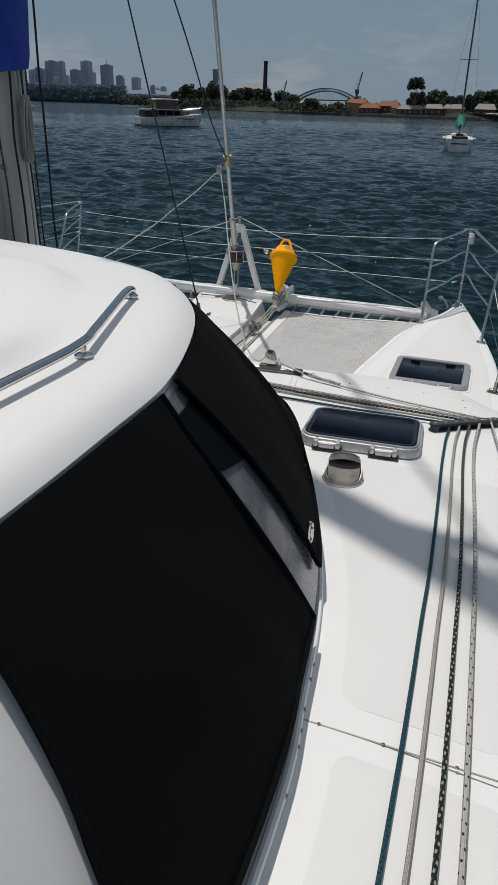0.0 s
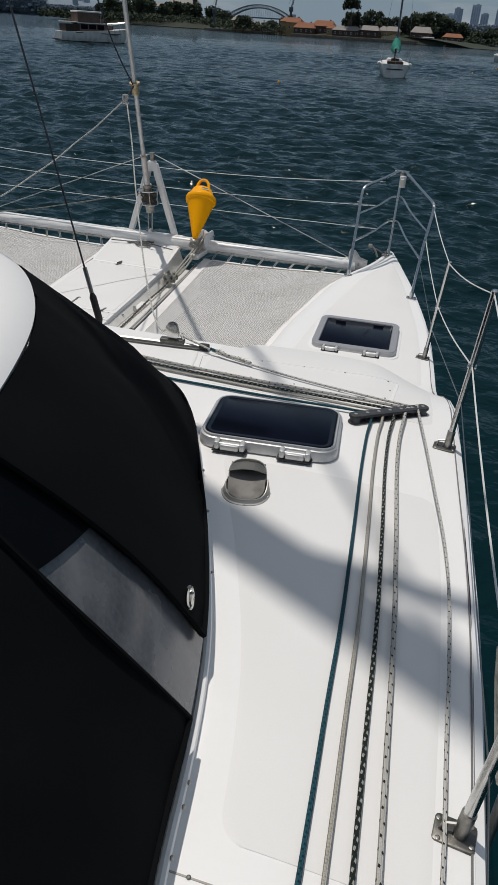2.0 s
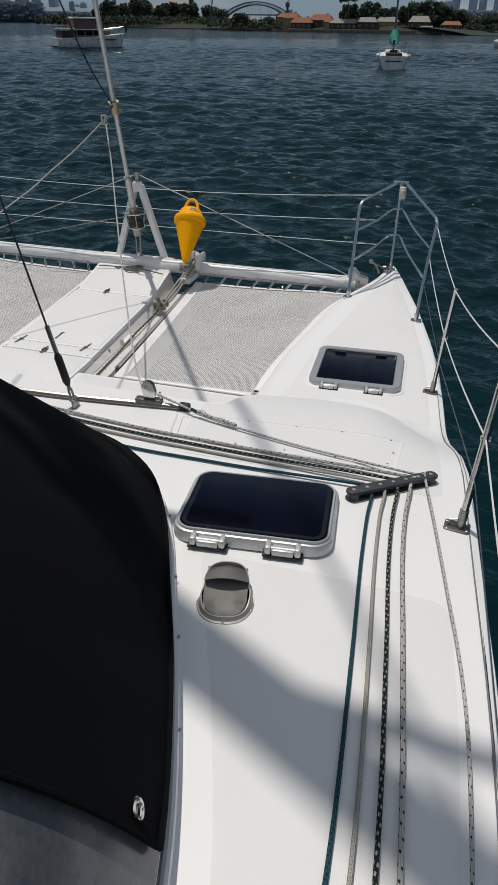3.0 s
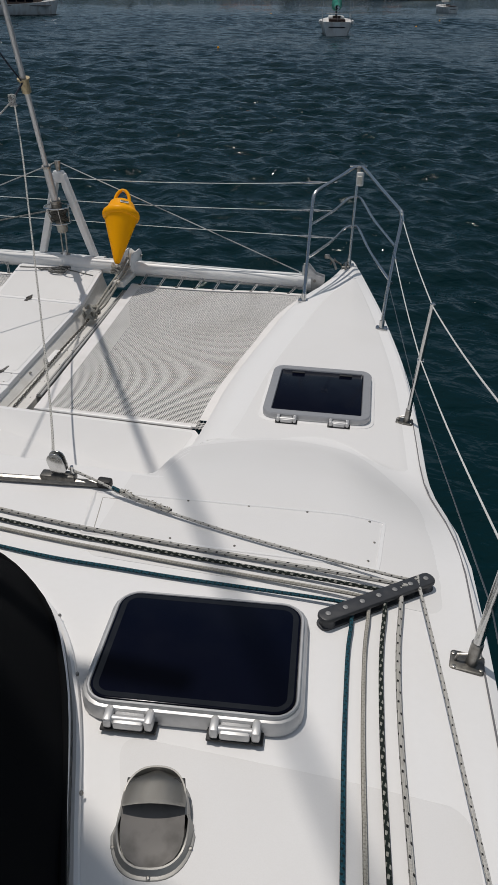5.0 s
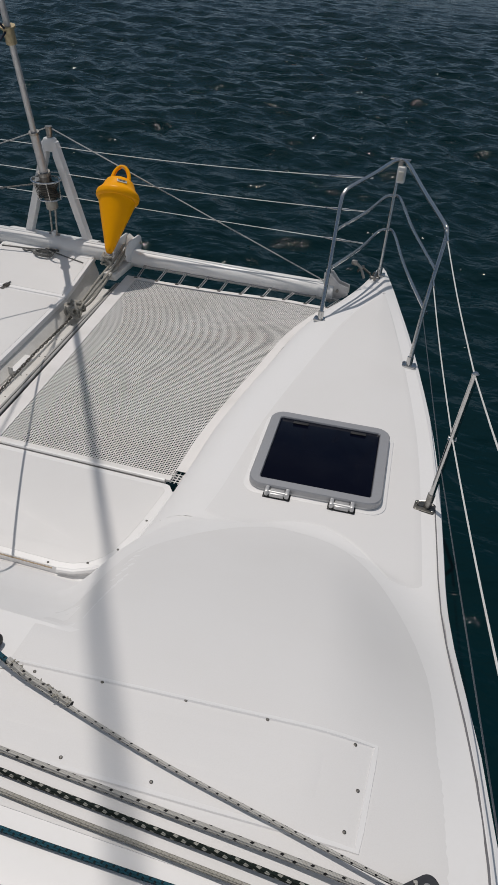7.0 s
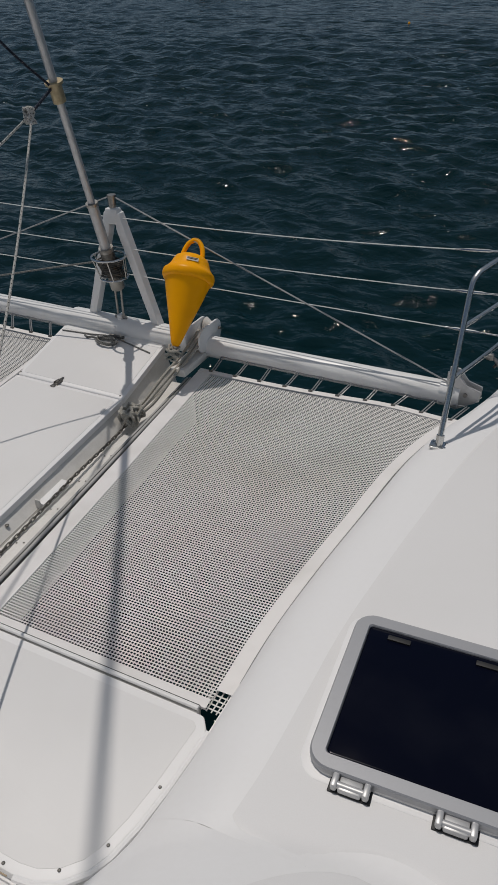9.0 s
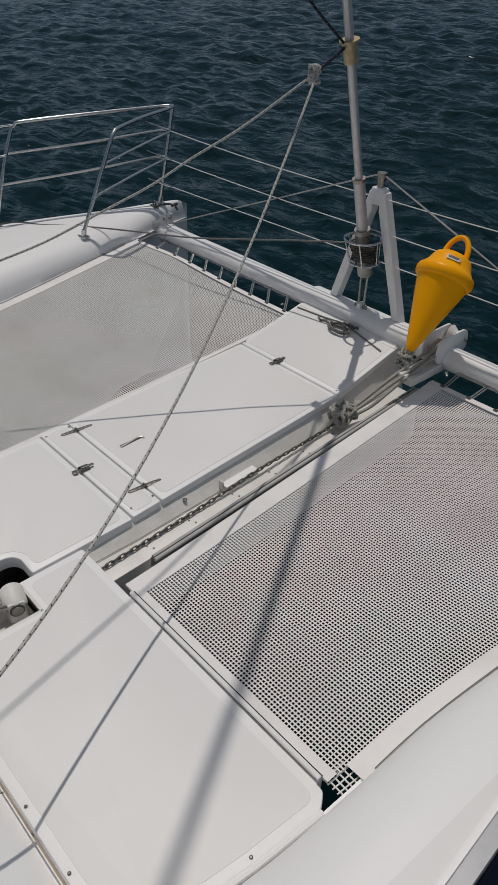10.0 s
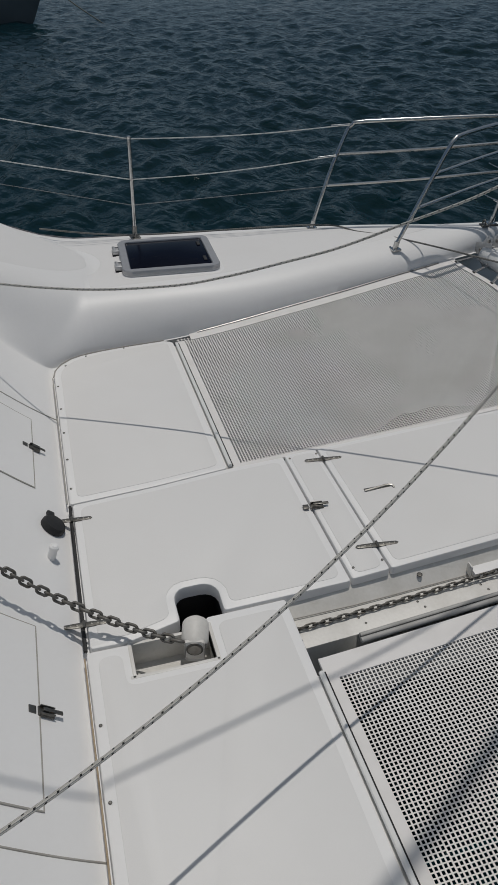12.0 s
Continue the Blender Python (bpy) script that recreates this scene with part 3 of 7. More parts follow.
# rounded roof
prof = [(0.96, 0.72), (0.99, 0.722), (1.0, 0.735), (1.002, 0.758), (0.992, 0.785), (0.975, 0.805), (0.955, 0.813), (0.93, 0.820), (0.912, 0.823), (0.90, 0.828), (0.888, 0.840), (0.876, 0.856), (0.864, 0.867), (0.85, 0.873), (0.82, 0.879), (0.79, 0.884), (0.76, 0.889),
        (0.73, 0.892), (0.7, 0.899), (0.66, 0.906), (0.62, 0.913), (0.58, 0.919), (0.54, 0.925), (0.5, 0.93), (0.4, 0.945), (0.3, 0.958), (0.12, 0.965)]
loop = ROOF + [Vector((-p.x, p.y, p.z)) for p in reversed(ROOF[:-1])]


def roof_scoop(x, y):
    """The shallow moulded hollows each side of the mast step, with a soft raised rim."""
    r = math.sqrt(((abs(x) - 1.52) / 0.30) ** 2 + ((y - 1.50) / 0.46) ** 2)
    return -0.060 * (1 - smooth01(0.1, 1.0, r)) + 0.018 * math.exp(-((r - 1.12) / 0.2) ** 2)


rows = []
for k, z in prof:
    ring_ = [(p.x * k, (p.y + 1.0) * (k if p.y > -1 else 1) - 1.0) for p in loop]
    rows.append([(x, y, z + (roof_scoop(x, y) if k < 0.9 else 0.0)) for x, y in ring_])
part("coachroof", grid_bm(rows), GEL, cabin)
# dark windows and the grey pillar between the covers
for side in (1, -1):
    bm = cabin_patch(lambda v: max(0.29, 0.374 - 0.6 * (v - 0.64)), lambda v: 0.40, 16, [0.60 + 0.335 * i / 18 for i in range(19)], 0.016)
    bm = bm if side > 0 else mirror_bm(bm)
    part("window_pane", bm, WINDOW_DARK, cabin, "dark tinted acrylic")
    bm = cabin_patch(lambda v: 0.29, lambda v: 0.41, 16, [0.02 + 0.965 * i / 14 for i in range(15)], 0.009)
    bm = bm if side > 0 else mirror_bm(bm)
    part("window_surround", bm, GEL_GREY, cabin, "grey weathered moulding")
# moulded gutter round the foot of the cabin
    foot = [Vector((side * p.x, p.y, 0.012)) for p in BASE]
    grown = [cabin_at(i / 88, 0.0, 0.012) for i in range(89)]
    bm = tube([(side * p.x, p.y, 0.014) for p in grown], 0.011, 8)
    part("gutter", bm, GEL, cabin)

# canvas covers, with a hem and snap fasteners
def cover_set(side):
    for e0, e1, n in ((lambda v: 0.160 + 0.033 * v, lambda v: 0.313 - 0.012 * v * (1 - v) + 0.004 * v + 0.017 * v ** 4, 46), (lambda v: 0.363 + 0.012 * v * (1 - v) + 0.004 * v, lambda v: 1.0, 60)):
        cover = thing("window_cover", "black canvas window cover fitted round the cabin", "canvas cover", "cabin window covers")
        vs = [0.06 + 0.94 * v for v in VS] + [1.02]

        def cloth(s, v):
            w = 0.010 * noise.noise(Vector((s * 22, v * 2.2, 3.1))) + 0.005 * noise.noise(Vector((s * 60 + v * 9, v * 5, 8.7)))
            return cabin_at(s, v, 0.024 + w)

        bm = grid_bm([[cloth(e0(v) + (e1(v) - e0(v)) * i / n, v) for i in range(n + 1)] for v in vs])
        own = bm.copy()
        for v_ in own.verts:
            v_.co -= Vector((0.6, 0.5, 0.5)) * 0.006
        merge(bm, own)
        bm = bm if side > 0 else mirror_bm(bm)
        part("canvas", bm, FABRIC, cover)
        edges = [[cabin_at(e0(v), v, 0.027) for v in vs], [cabin_at(e1(v), v, 0.027) for v in vs], [cabin_at(e0(0.06) + (e1(0.06) - e0(0.06)) * i / 40, 0.06, 0.027) for i in range(41)]]
        for line in edges[: 3 if e1(0) < 0.9 else 1] + ([edges[2]] if e1(0) > 0.9 else []):
            part("hem", tube([(side * p.x, p.y, p.z) for p in line], 0.007, 6), FABRIC, cover)
        for i in range(1, 9):
            s_ = e0(0) + (e1(0) - e0(0)) * i / 9 + 0.004 * math.sin(3.7 * i)
            if 0.2 < s_ < 0.75:
                p = cabin_at(s_, 0.0, 0.026)
                part("snap", lathe([(0.0055, 0), (0.0055, 0.002), (0.003, 0.004)], 8, m=Matrix.Translation((side * p.x, p.y, 0.02)) @ Matrix.Rotation(radians(60), 4, "Y")), STEEL_DULL, cover)


cover_set(1)
cover_set(-1)
ring = thing("cover_ring", "chrome oval ring on the black canvas cover", "fitting")
q = cabin_at(0.3735, 0.205, 0.038)
part("ring", tube([q + Vector((0.004 * math.cos(a), 0.007 * math.cos(a) - 0.004 * math.sin(a), 0.035 * math.sin(a))) for a in [2 * math.pi * k / 20 for k in range(20)]], 0.005, 6, closed=True), STEEL, ring)
part("turn_button", tube([q + Vector((0, 0, -0.016)), q + Vector((0.004, 0, 0.016))], 0.006, 8), STEEL, ring)


# nonskid areas, a little greyer than the smooth margins
def draped_patch(name, x0, x1, y0, y1, nx, ny, parent, side=1, mat=None):
    """A nonskid area: y runs y0..y1 and x runs x0(y)..x1(y), laid on the moulded deck."""
    rows_ = []
    for i in range(ny + 1):
        y = y0 + (y1 - y0) * (0.5 - 0.5 * math.cos(math.pi * (0.004 + 0.992 * i / ny)))
        a, b = x0(y), x1(y)
        rows_.append([(side * (a + (b - a) * j / nx), y, deck_z(a + (b - a) * j / nx, y) + (0.0012 if 0 < i < ny and 0 < j < nx else -0.0015)) for j in range(nx + 1)])
    return part(name, grid_bm(rows_), mat or NONSKID_DECK, parent)


base_x = smooth_table([(p.y, p.x) for p in BASE if p.y < 2.95])


def soft_ends(y, y0, y1, r):
    """How far a side steps in near the ends, for rounded corners."""
    d = min(y - y0, y1 - y)
    return r - math.sqrt(max(0.0, r * r - (r - d) ** 2)) if d < r else 0.0


arc = lambda y: 0.50 * math.sqrt(max(0.0, 1 - ((y - 3.87) / 0.97) ** 2))
for s in (1, -1):
    draped_patch("nonskid_area", lambda y: base_x(y) + 0.09 + soft_ends(y, 1.47, 2.85, 0.06), lambda y: x_out(y) - 0.10 - soft_ends(y, 1.47, 2.85, 0.06), 1.47, 2.85, 24, 40, deck, s)
    draped_patch("nonskid_area", lambda y: base_x(y) + 0.09 + soft_ends(y, -2.5, 1.33, 0.06), lambda y: x_out(y) - 0.10 - soft_ends(y, -2.5, 1.33, 0.06), -2.5, 1.33, 24, 40, deck, s)
    draped_patch("nonskid_area", lambda y: 2.27 - arc(max(y, 3.87)) + soft_ends(y, 3.40, 9, 0.05), lambda y: min(x_out(y) - 0.10, 2.30 + 1.02 * arc(max(y, 3.87)) + 0.06 * (1 - smooth01(3.5, 3.9, y))) - soft_ends(y, 3.40, 9, 0.05), 3.40, 4.835, 34, 60, deck, s)
    rows_ = []
    for i in range(111):
        row = []
        for j in range(41):
            u = j / 40
            x0 = 1.86 + 0.87 * u
            dome_end = 3.87 + 0.97 * math.sqrt(max(0.0, 1 - ((x0 - 2.285) / 0.505) ** 2))
            start = max(4.70 if u > 0.5 else 4.82, dome_end + 0.075) + soft_ends(u, -0.02, 1.02, 0.10) * 0.9
            y = start + (7.2 - start) * (i / 110) ** 1.15
            a, b = x_tr(y) + 0.25 + 0.10 * soft_ends(y, 4.6, 7.2, 0.10), x_out(y) - 0.085 - soft_ends(y, 4.0, 7.2, 0.10)
            x = a + (b - a) * u
            row.append((s * x, y, deck_z(x, y) + (0.0022 if 0 < i < 110 and 0 < j < 40 else -0.0015)))
        rows_.append(row)
    part("nonskid_area", grid_bm(rows_), NONSKID_DECK, deck)

# ---- trampolines ----
def trampoline(side):
    t = thing("trampoline", "off-white perforated trampoline laced between hull and walkway", "trampoline", "trampolines")
    y0, y1 = 5.236, 7.185
    if side > 0:
        inner = lambda y: 0.606 - 0.105 * (y - y0) / (y1 - y0)
    else:
        inner = lambda y: 0.400 + 0.085 * (y - y0) / (y1 - y0)
    outer = lambda y: x_tr(y) + 0.006
    inside = 0.075 if side > 0 else 0.022
    z_mid = lambda y: -0.664 + 0.076 * ((y - y0) / (y1 - y0)) ** 1.3

    def z_of(x, y):
        u = min(1.0, max(0.0, (x - inner(y)) / (outer(y) - inner(y))))
        return z_mid(y) + (net_rim(y) + 0.002 - z_mid(y)) * u ** 2.5

    y_end = lambda x: y1 - 0.10 * smooth01(1.45, 2.05, x) ** 1.5
    pitch, hole = 0.0126, 0.0088
    bm = bmesh.new()
    border = 0.037
    verts, faces = [], []
    ny = int((y1 - y0 - 2 * border) / pitch)
    for j in range(ny):
        yc = y0 + border + (j + 0.5) * pitch
        a, b = inner(yc) + inside, outer(yc) - 0.075
        nx = int((b - a) / pitch)
        for i in range(nx):
            xc = a + (i + 0.5) * (b - a) / nx
            px = (b - a) / nx
            if yc > y_end(xc) - border:
                continue
            base = len(verts)
            for hx, hy in ((px / 2, pitch / 2), (hole / 2 * 1.08, hole / 2 * 0.94)):
                for sx, sy in ((-1, -1), (1, -1), (1, 1), (-1, 1)):
                    x, y = xc + sx * hx, yc + sy * hy
                    verts.append((side * x, y, z_of(x, y)))
            verts += [(vx, vy, vz - 0.0019) for vx, vy, vz in verts[base + 4:base + 8]]
            for q in range(4):
                r = (q + 1) % 4
                faces.append((base + q, base + r, base + 4 + r, base + 4 + q))
                faces.append((base + 4 + q, base + 4 + r, base + 8 + r, base + 8 + q))
    me = bpy.data.meshes.new("net")
    me.from_pydata(verts, [], faces)
    me.materials.append(NET)
    ob = new("net", me)
    ob.parent = t
    # solid hems
    for edge in ("in", "out", "fore", "aft"):
        rows = []
        for k in range(31):
            y = y0 + (y1 - y0) * k / 30
            if edge == "out":
                y = y0 + 0.075 + (y1 - 0.09 - y0 - 0.075) * k / 30
            if edge == "in":
                rows.append([(side * (inner(y) + d), y, z_of(inner(y), y) + h) for d, h in ((0, -0.006), (0, 0.004), (inside + 0.004, 0.003), (inside + 0.004, -0.004))])
            elif edge == "out":
                rows.append([(side * (outer(y) - d), y, z_of(outer(y) - d, y) + h) for d, h in ((0, -0.006), (0, 0.004), (0.079, 0.003), (0.079, -0.004))])
            else:
                a, b = (inner(y0), outer(y0) - 0.075) if edge == "aft" else (inner(y1), outer(y1 - 0.09))
                x = a + (b - a) * k / 30
                ye = y0 if edge == "aft" else y_end(x) - border
                rows.append([(side * x, ye + d, z_of(x, ye) + h) for d, h in ((0, -0.006), (0, 0.005), (border, 0.005), (border, -0.006))])
        part("hem", grid_bm(rows), WEBBING, t)
    # bare strands at the open aft corner by the hull
    a, b = outer(y0) - 0.092, outer(y0) - 0.012
    for k in range(4):
        part("strand", tube([(side * (a + 0.018 * k), y0, z_mid(y0) - 0.002), (side * (a + 0.020 * k), y0 + 0.085, z_mid(y0) - 0.001)], 0.0026, 5), NET, t)
        part("strand", tube([(side * a, y0 + 0.012 + 0.018 * k, z_mid(y0) - 0.001), (side * b, y0 + 0.010 + 0.018 * k, z_mid(y0) - 0.001)], 0.0026, 5), NET, t)
    return t, z_of, y_end


for s in (1, -1):
    tr, z_of, y_end = trampoline(s)
    # lacing from the fore hem round the crossbeam
    k = 0
    x = 0.57
    while x < 1.97:
        lean = 0.05 if k % 2 else 0.04
        ye = y_end(x)
        ze = z_of(x, ye) + 0.006
        part("lacing", tube([(s * x, ye - 0.016, ze), (s * (x + 0.006), ye + 0.004, ze), (s * (x + lean), 7.243, -0.515)], 0.0036, 6), WIRE_GREY, tr)
        part("lacing", tube([(s * (x + 0.008), ye - 0.014, ze), (s * (x + 0.020), ye + 0.004, ze), (s * (x + lean + 0.012), 7.243, -0.517)], 0.0036, 6), WIRE_GREY, tr)
        part("lacing_eye", tube([(s * (x - 0.007), ye - 0.014, ze), (s * (x + 0.014), ye - 0.014, ze)], 0.0065, 6), STEEL_DARK, tr)
        if x < 1.80:
            part("lacing", tube([(s * (x + lean), 7.243, -0.515), (s * (x + 0.10), 7.240, -0.520), (s * (x + 0.152 + lean), 7.243, -0.515)], 0.0036, 6), WIRE_GREY, tr)
        x += 0.152
        k += 1
    part("outer_rail", tube([(s * (x_tr(y) - 0.009), y, net_rim(y) + 0.007) for y in [5.36 + 0.1 * i for i in range(17)]], 0.0042, 8), STEEL_DULL, tr)
    start = 0.66 if s > 0 else 0.41
    part("aft_rail", tube([(s * start, 5.226, -0.652), (s * 1.57, 5.226, -0.652)], 0.0085, 8), PAINT_WHITE, tr)
    part("aft_filler", block((s * (start + 1.57) / 2, 5.222, -0.70), (1.57 - start, 0.034, 0.07), 0.003), GEL_OLD, tr)
    part("aft_slot", tube([(s * start, 5.2365, -0.656), (s * 1.57, 5.2365, -0.656)], 0.004, 6), RUBBER, tr)


# ---- crossbeam ----
beam = thing("crossbeam", "white round aluminium crossbeam between the bows", "crossbeam", kind="structure")
part("beam_tube", tube([(-1.94, 7.3, -0.488), (-1, 7.3, -0.492), (0, 7.3, -0.496), (1, 7.3, -0.495), (1.94, 7.3, -0.49)], 0.062, 20), PAINT_WHITE, beam)

for s in (1, -1):
    part("end_collar", tube([(s * 1.84, 7.3, -0.488), (s * 1.90, 7.3, -0.488)], 0.068, 20), PAINT_WHITE, beam)
    for dy in (-0.028, 0.028):
        plate = part("end_bracket", slab([(0, -0.075), (0.06, -0.09), (0.17, -0.02), (0.17, 0.035), (0.10, 0.055), (0.05, 0.115), (0, 0.115)], -0.004, 0.004, 0.002, m=Matrix.Translation((s * 1.868, 7.30 + dy, -0.47)) @ Matrix.Rotation(radians(90), 4, "X") @ Matrix.Diagonal((s, 1, 1, 1))), ALU, beam, "grey alloy bracket plate")
        for dx, dz in ((0.025, 0.085), (0.10, 0.005)):
            part("bolt", tube([(s * (1.868 + dx), 7.285 + dy, -0.47 + dz), (s * (1.868 + dx), 7.315 + dy, -0.47 + dz)], 0.011, 8), STEEL_DULL, plate)

# ---- forestay and furler ----
BRONZE = material("weathered_bronze", (0.46, 0.38, 0.24), 0.45, metal=0.6, stain=0.5, stain_scale=40, tint=(0.22, 0.17, 0.10))
DRUM_LINE = material("drum_line", (0.10, 0.095, 0.08), 0.9, grain=0.8, grain_scale=120, tint=(0.02, 0.02, 0.022))
stay = thing("forestay_furler", "grey aluminium forestay foil with a roller furling drum", "forestay")


def stay_at(z):
    v = 1.027 * z - 0.064
    return Vector((-0.11, 7.25 - 0.27 * v, v))


def along_stay(z0, z1, r, n=18):
    return tube([stay_at(z0), stay_at(z1)], r, n)


part("foil", along_stay(0.3, 13.2, 0.020, 12), ALU, stay)
part("head_swivel", along_stay(12.4, 12.9, 0.05, 12), ALU_OLD, stay)
part("lower_tube", along_stay(0.08, 0.34, 0.029), ALU, stay)
for a, b, r in ((0.062, 0.085, 0.042), (0.33, 0.345, 0.034)):
    part("collar", along_stay(a, b, r), STEEL_DULL, stay)
part("swivel", along_stay(0.845, 0.925, 0.033), BRONZE, stay, "bronze-coloured swivel car")
part("swivel_flange", along_stay(0.925, 0.936, 0.045), BRONZE, stay)
part("drum_spool", along_stay(-0.11, 0.065, 0.040), STEEL_DARK, stay)
for z, r in ((0.03, 0.098), (-0.10, 0.080)):
    ring = [stay_at(z) + Vector((r * math.cos(a), r * math.sin(a), 0)) for a in [2 * math.pi * k / 28 for k in range(28)]]
    part("drum_ring", tube(ring, 0.006, 6, closed=True), STEEL, stay)
for k in range(6):
    a = 2 * math.pi * k / 6
    part("drum_bar", tube([stay_at(0.03) + Vector((0.098 * math.cos(a), 0.098 * math.sin(a), 0)), stay_at(-0.10) + Vector((0.080 * math.cos(a), 0.080 * math.sin(a), 0))], 0.004, 6), STEEL, stay)
coil = [stay_at(-0.092 + 0.100 * i / 130) + Vector(((0.062 + 0.009 * math.sin(i * 0.9)) * math.cos(i * 0.42), (0.062 + 0.009 * math.sin(i * 0.9)) * math.sin(i * 0.42), 0)) for i in range(130)]
part("furling_line", tube(coil, 0.005, 6), DRUM_LINE, stay, "dark line wound on the drum")
part("drum_base", along_stay(-0.17, -0.105, 0.042), ALU_OLD, stay)
for s in (-1, 1):
    part("toggle_strap", tube([stay_at(-0.16) + Vector((s * 0.022, 0, 0)), (-0.11 + s * 0.018, 7.31, -0.425)], 0.007, 8), STEEL_DULL, stay)
part("toggle_pin", tube([(-0.15, 7.31, -0.425), (-0.07, 7.31, -0.425)], 0.010, 8), STEEL_DULL, stay)

# ---- striker frame on the beam ----
striker = thing("striker_frame", "white triangular striker frame on the crossbeam", "striker frame")
for s in (-1, 1):
    leg = slab([(s * 0.015, 0.215), (s * 0.052, 0.20), (s * 0.255, -0.436), (s * 0.20, -0.436), (s * 0.022, 0.105)], -0.026, 0.026, 0.010, m=Matrix.Translation((-0.095, 7.335, 0)) @ Matrix.Rotation(radians(90), 4, "X"))
    part("leg", leg, PAINT_WHITE, striker)
part("head", block((-0.095, 7.335, 0.180), (0.085, 0.06, 0.09), 0.015), PAINT_WHITE, striker)
apron = [(7.205, WZ(7.205) + 0.003), (7.245, WZ(7.245) + 0.006), (7.275, -0.443), (7.30, -0.4325), (7.335, -0.434), (7.365, -0.442), (7.365, -0.456), (7.30, -0.447), (7.25, WZ(7.25) - 0.012), (7.205, WZ(7.205) - 0.008), (7.205, WZ(7.205) + 0.003)]
part("foot_plate", grid_bm([[(x, y, z) for y, z in apron] for x in (-0.475, -0.30, -0.10, 0.06, 0.225)]), PAINT_WHITE, striker, smooth=False)
part("cap_fitting", tube([(-0.095, 7.335, 0.215), (-0.095, 7.335, 0.295)], [0.018, 0.026], 10), STEEL_DULL, striker)
part("base_eye", block((-0.11, 7.31, -0.435), (0.03, 0.05, 0.06), 0.008), PAINT_WHITE, striker)
part("striker_wire", tube([(1.93, 7.28, -0.44), (-0.095, 7.335, 0.29), (-1.93, 7.28, -0.44)], 0.0045, 6), WIRE_GREY, striker)

# ---- buoy ----
buoy = thing("mooring_buoy", "yellow plastic conical buoy with a ring handle, lashed upright", "buoy")
tip, top = Vector((0.483, 6.96, -0.350)), Vector((0.428, 7.34, 0.115))
axis = (top - tip).normalized()
bmx = Matrix.Translation(tip) @ axis.to_track_quat("Z", "Y").to_matrix().to_4x4()
part("cone", lathe([(0.016, 0), (0.024, 0.012), (0.030, 0.03), (0.062, 0.14), (0.098, 0.26), (0.122, 0.345), (0.128, 0.362)], 36, m=bmx), YELLOW, buoy)
part("shoulder", lathe([(0.120, 0.352), (0.136, 0.360), (0.142, 0.372), (0.143, 0.392), (0.138, 0.406), (0.126, 0.416), (0.108, 0.44), (0.098, 0.466), (0.088, 0.484), (0.066, 0.497), (0.02, 0.502)], 36, m=bmx), YELLOW, buoy)
hoop = [bmx @ Vector((0.058 * math.cos(a), 0.0, 0.485 + 0.105 * math.sin(a))) for a in [math.pi * k / 18 for k in range(19)]]
part("handle", tube(hoop, 0.0135, 10), YELLOW, buoy)
toward = bmx.to_3x3().inverted() @ Vector((0.5, -0.87, 0.2))
facing = bmx @ Matrix.Rotation(math.atan2(toward.y, toward.x), 4, "Z")
part("label", slab([(-0.032, -0.011), (0.032, -0.011), (0.032, 0.011), (-0.032, 0.011)], 0, 0.0015, 0.0004, m=facing @ Matrix.Translation((0.1055, 0, 0.452)) @ Matrix.Rotation(radians(66), 4, "Y") @ Matrix.Rotation(radians(90), 4, "Z")), LABEL_WHITE, buoy, "pale printed label with dark bars")
for k in range(3):
    part("label_bar", slab([(-0.028, -0.0018), (0.028 - 0.008 * k, -0.0018), (0.028 - 0.008 * k, 0.0018), (-0.028, 0.0018)], 0, 0.001, 0.0003, m=facing @ Matrix.Translation((0.1075, 0, 0.458 - 0.006 * k)) @ Matrix.Rotation(radians(66), 4, "Y") @ Matrix.Rotation(radians(90), 4, "Z")), RUBBER, buoy)

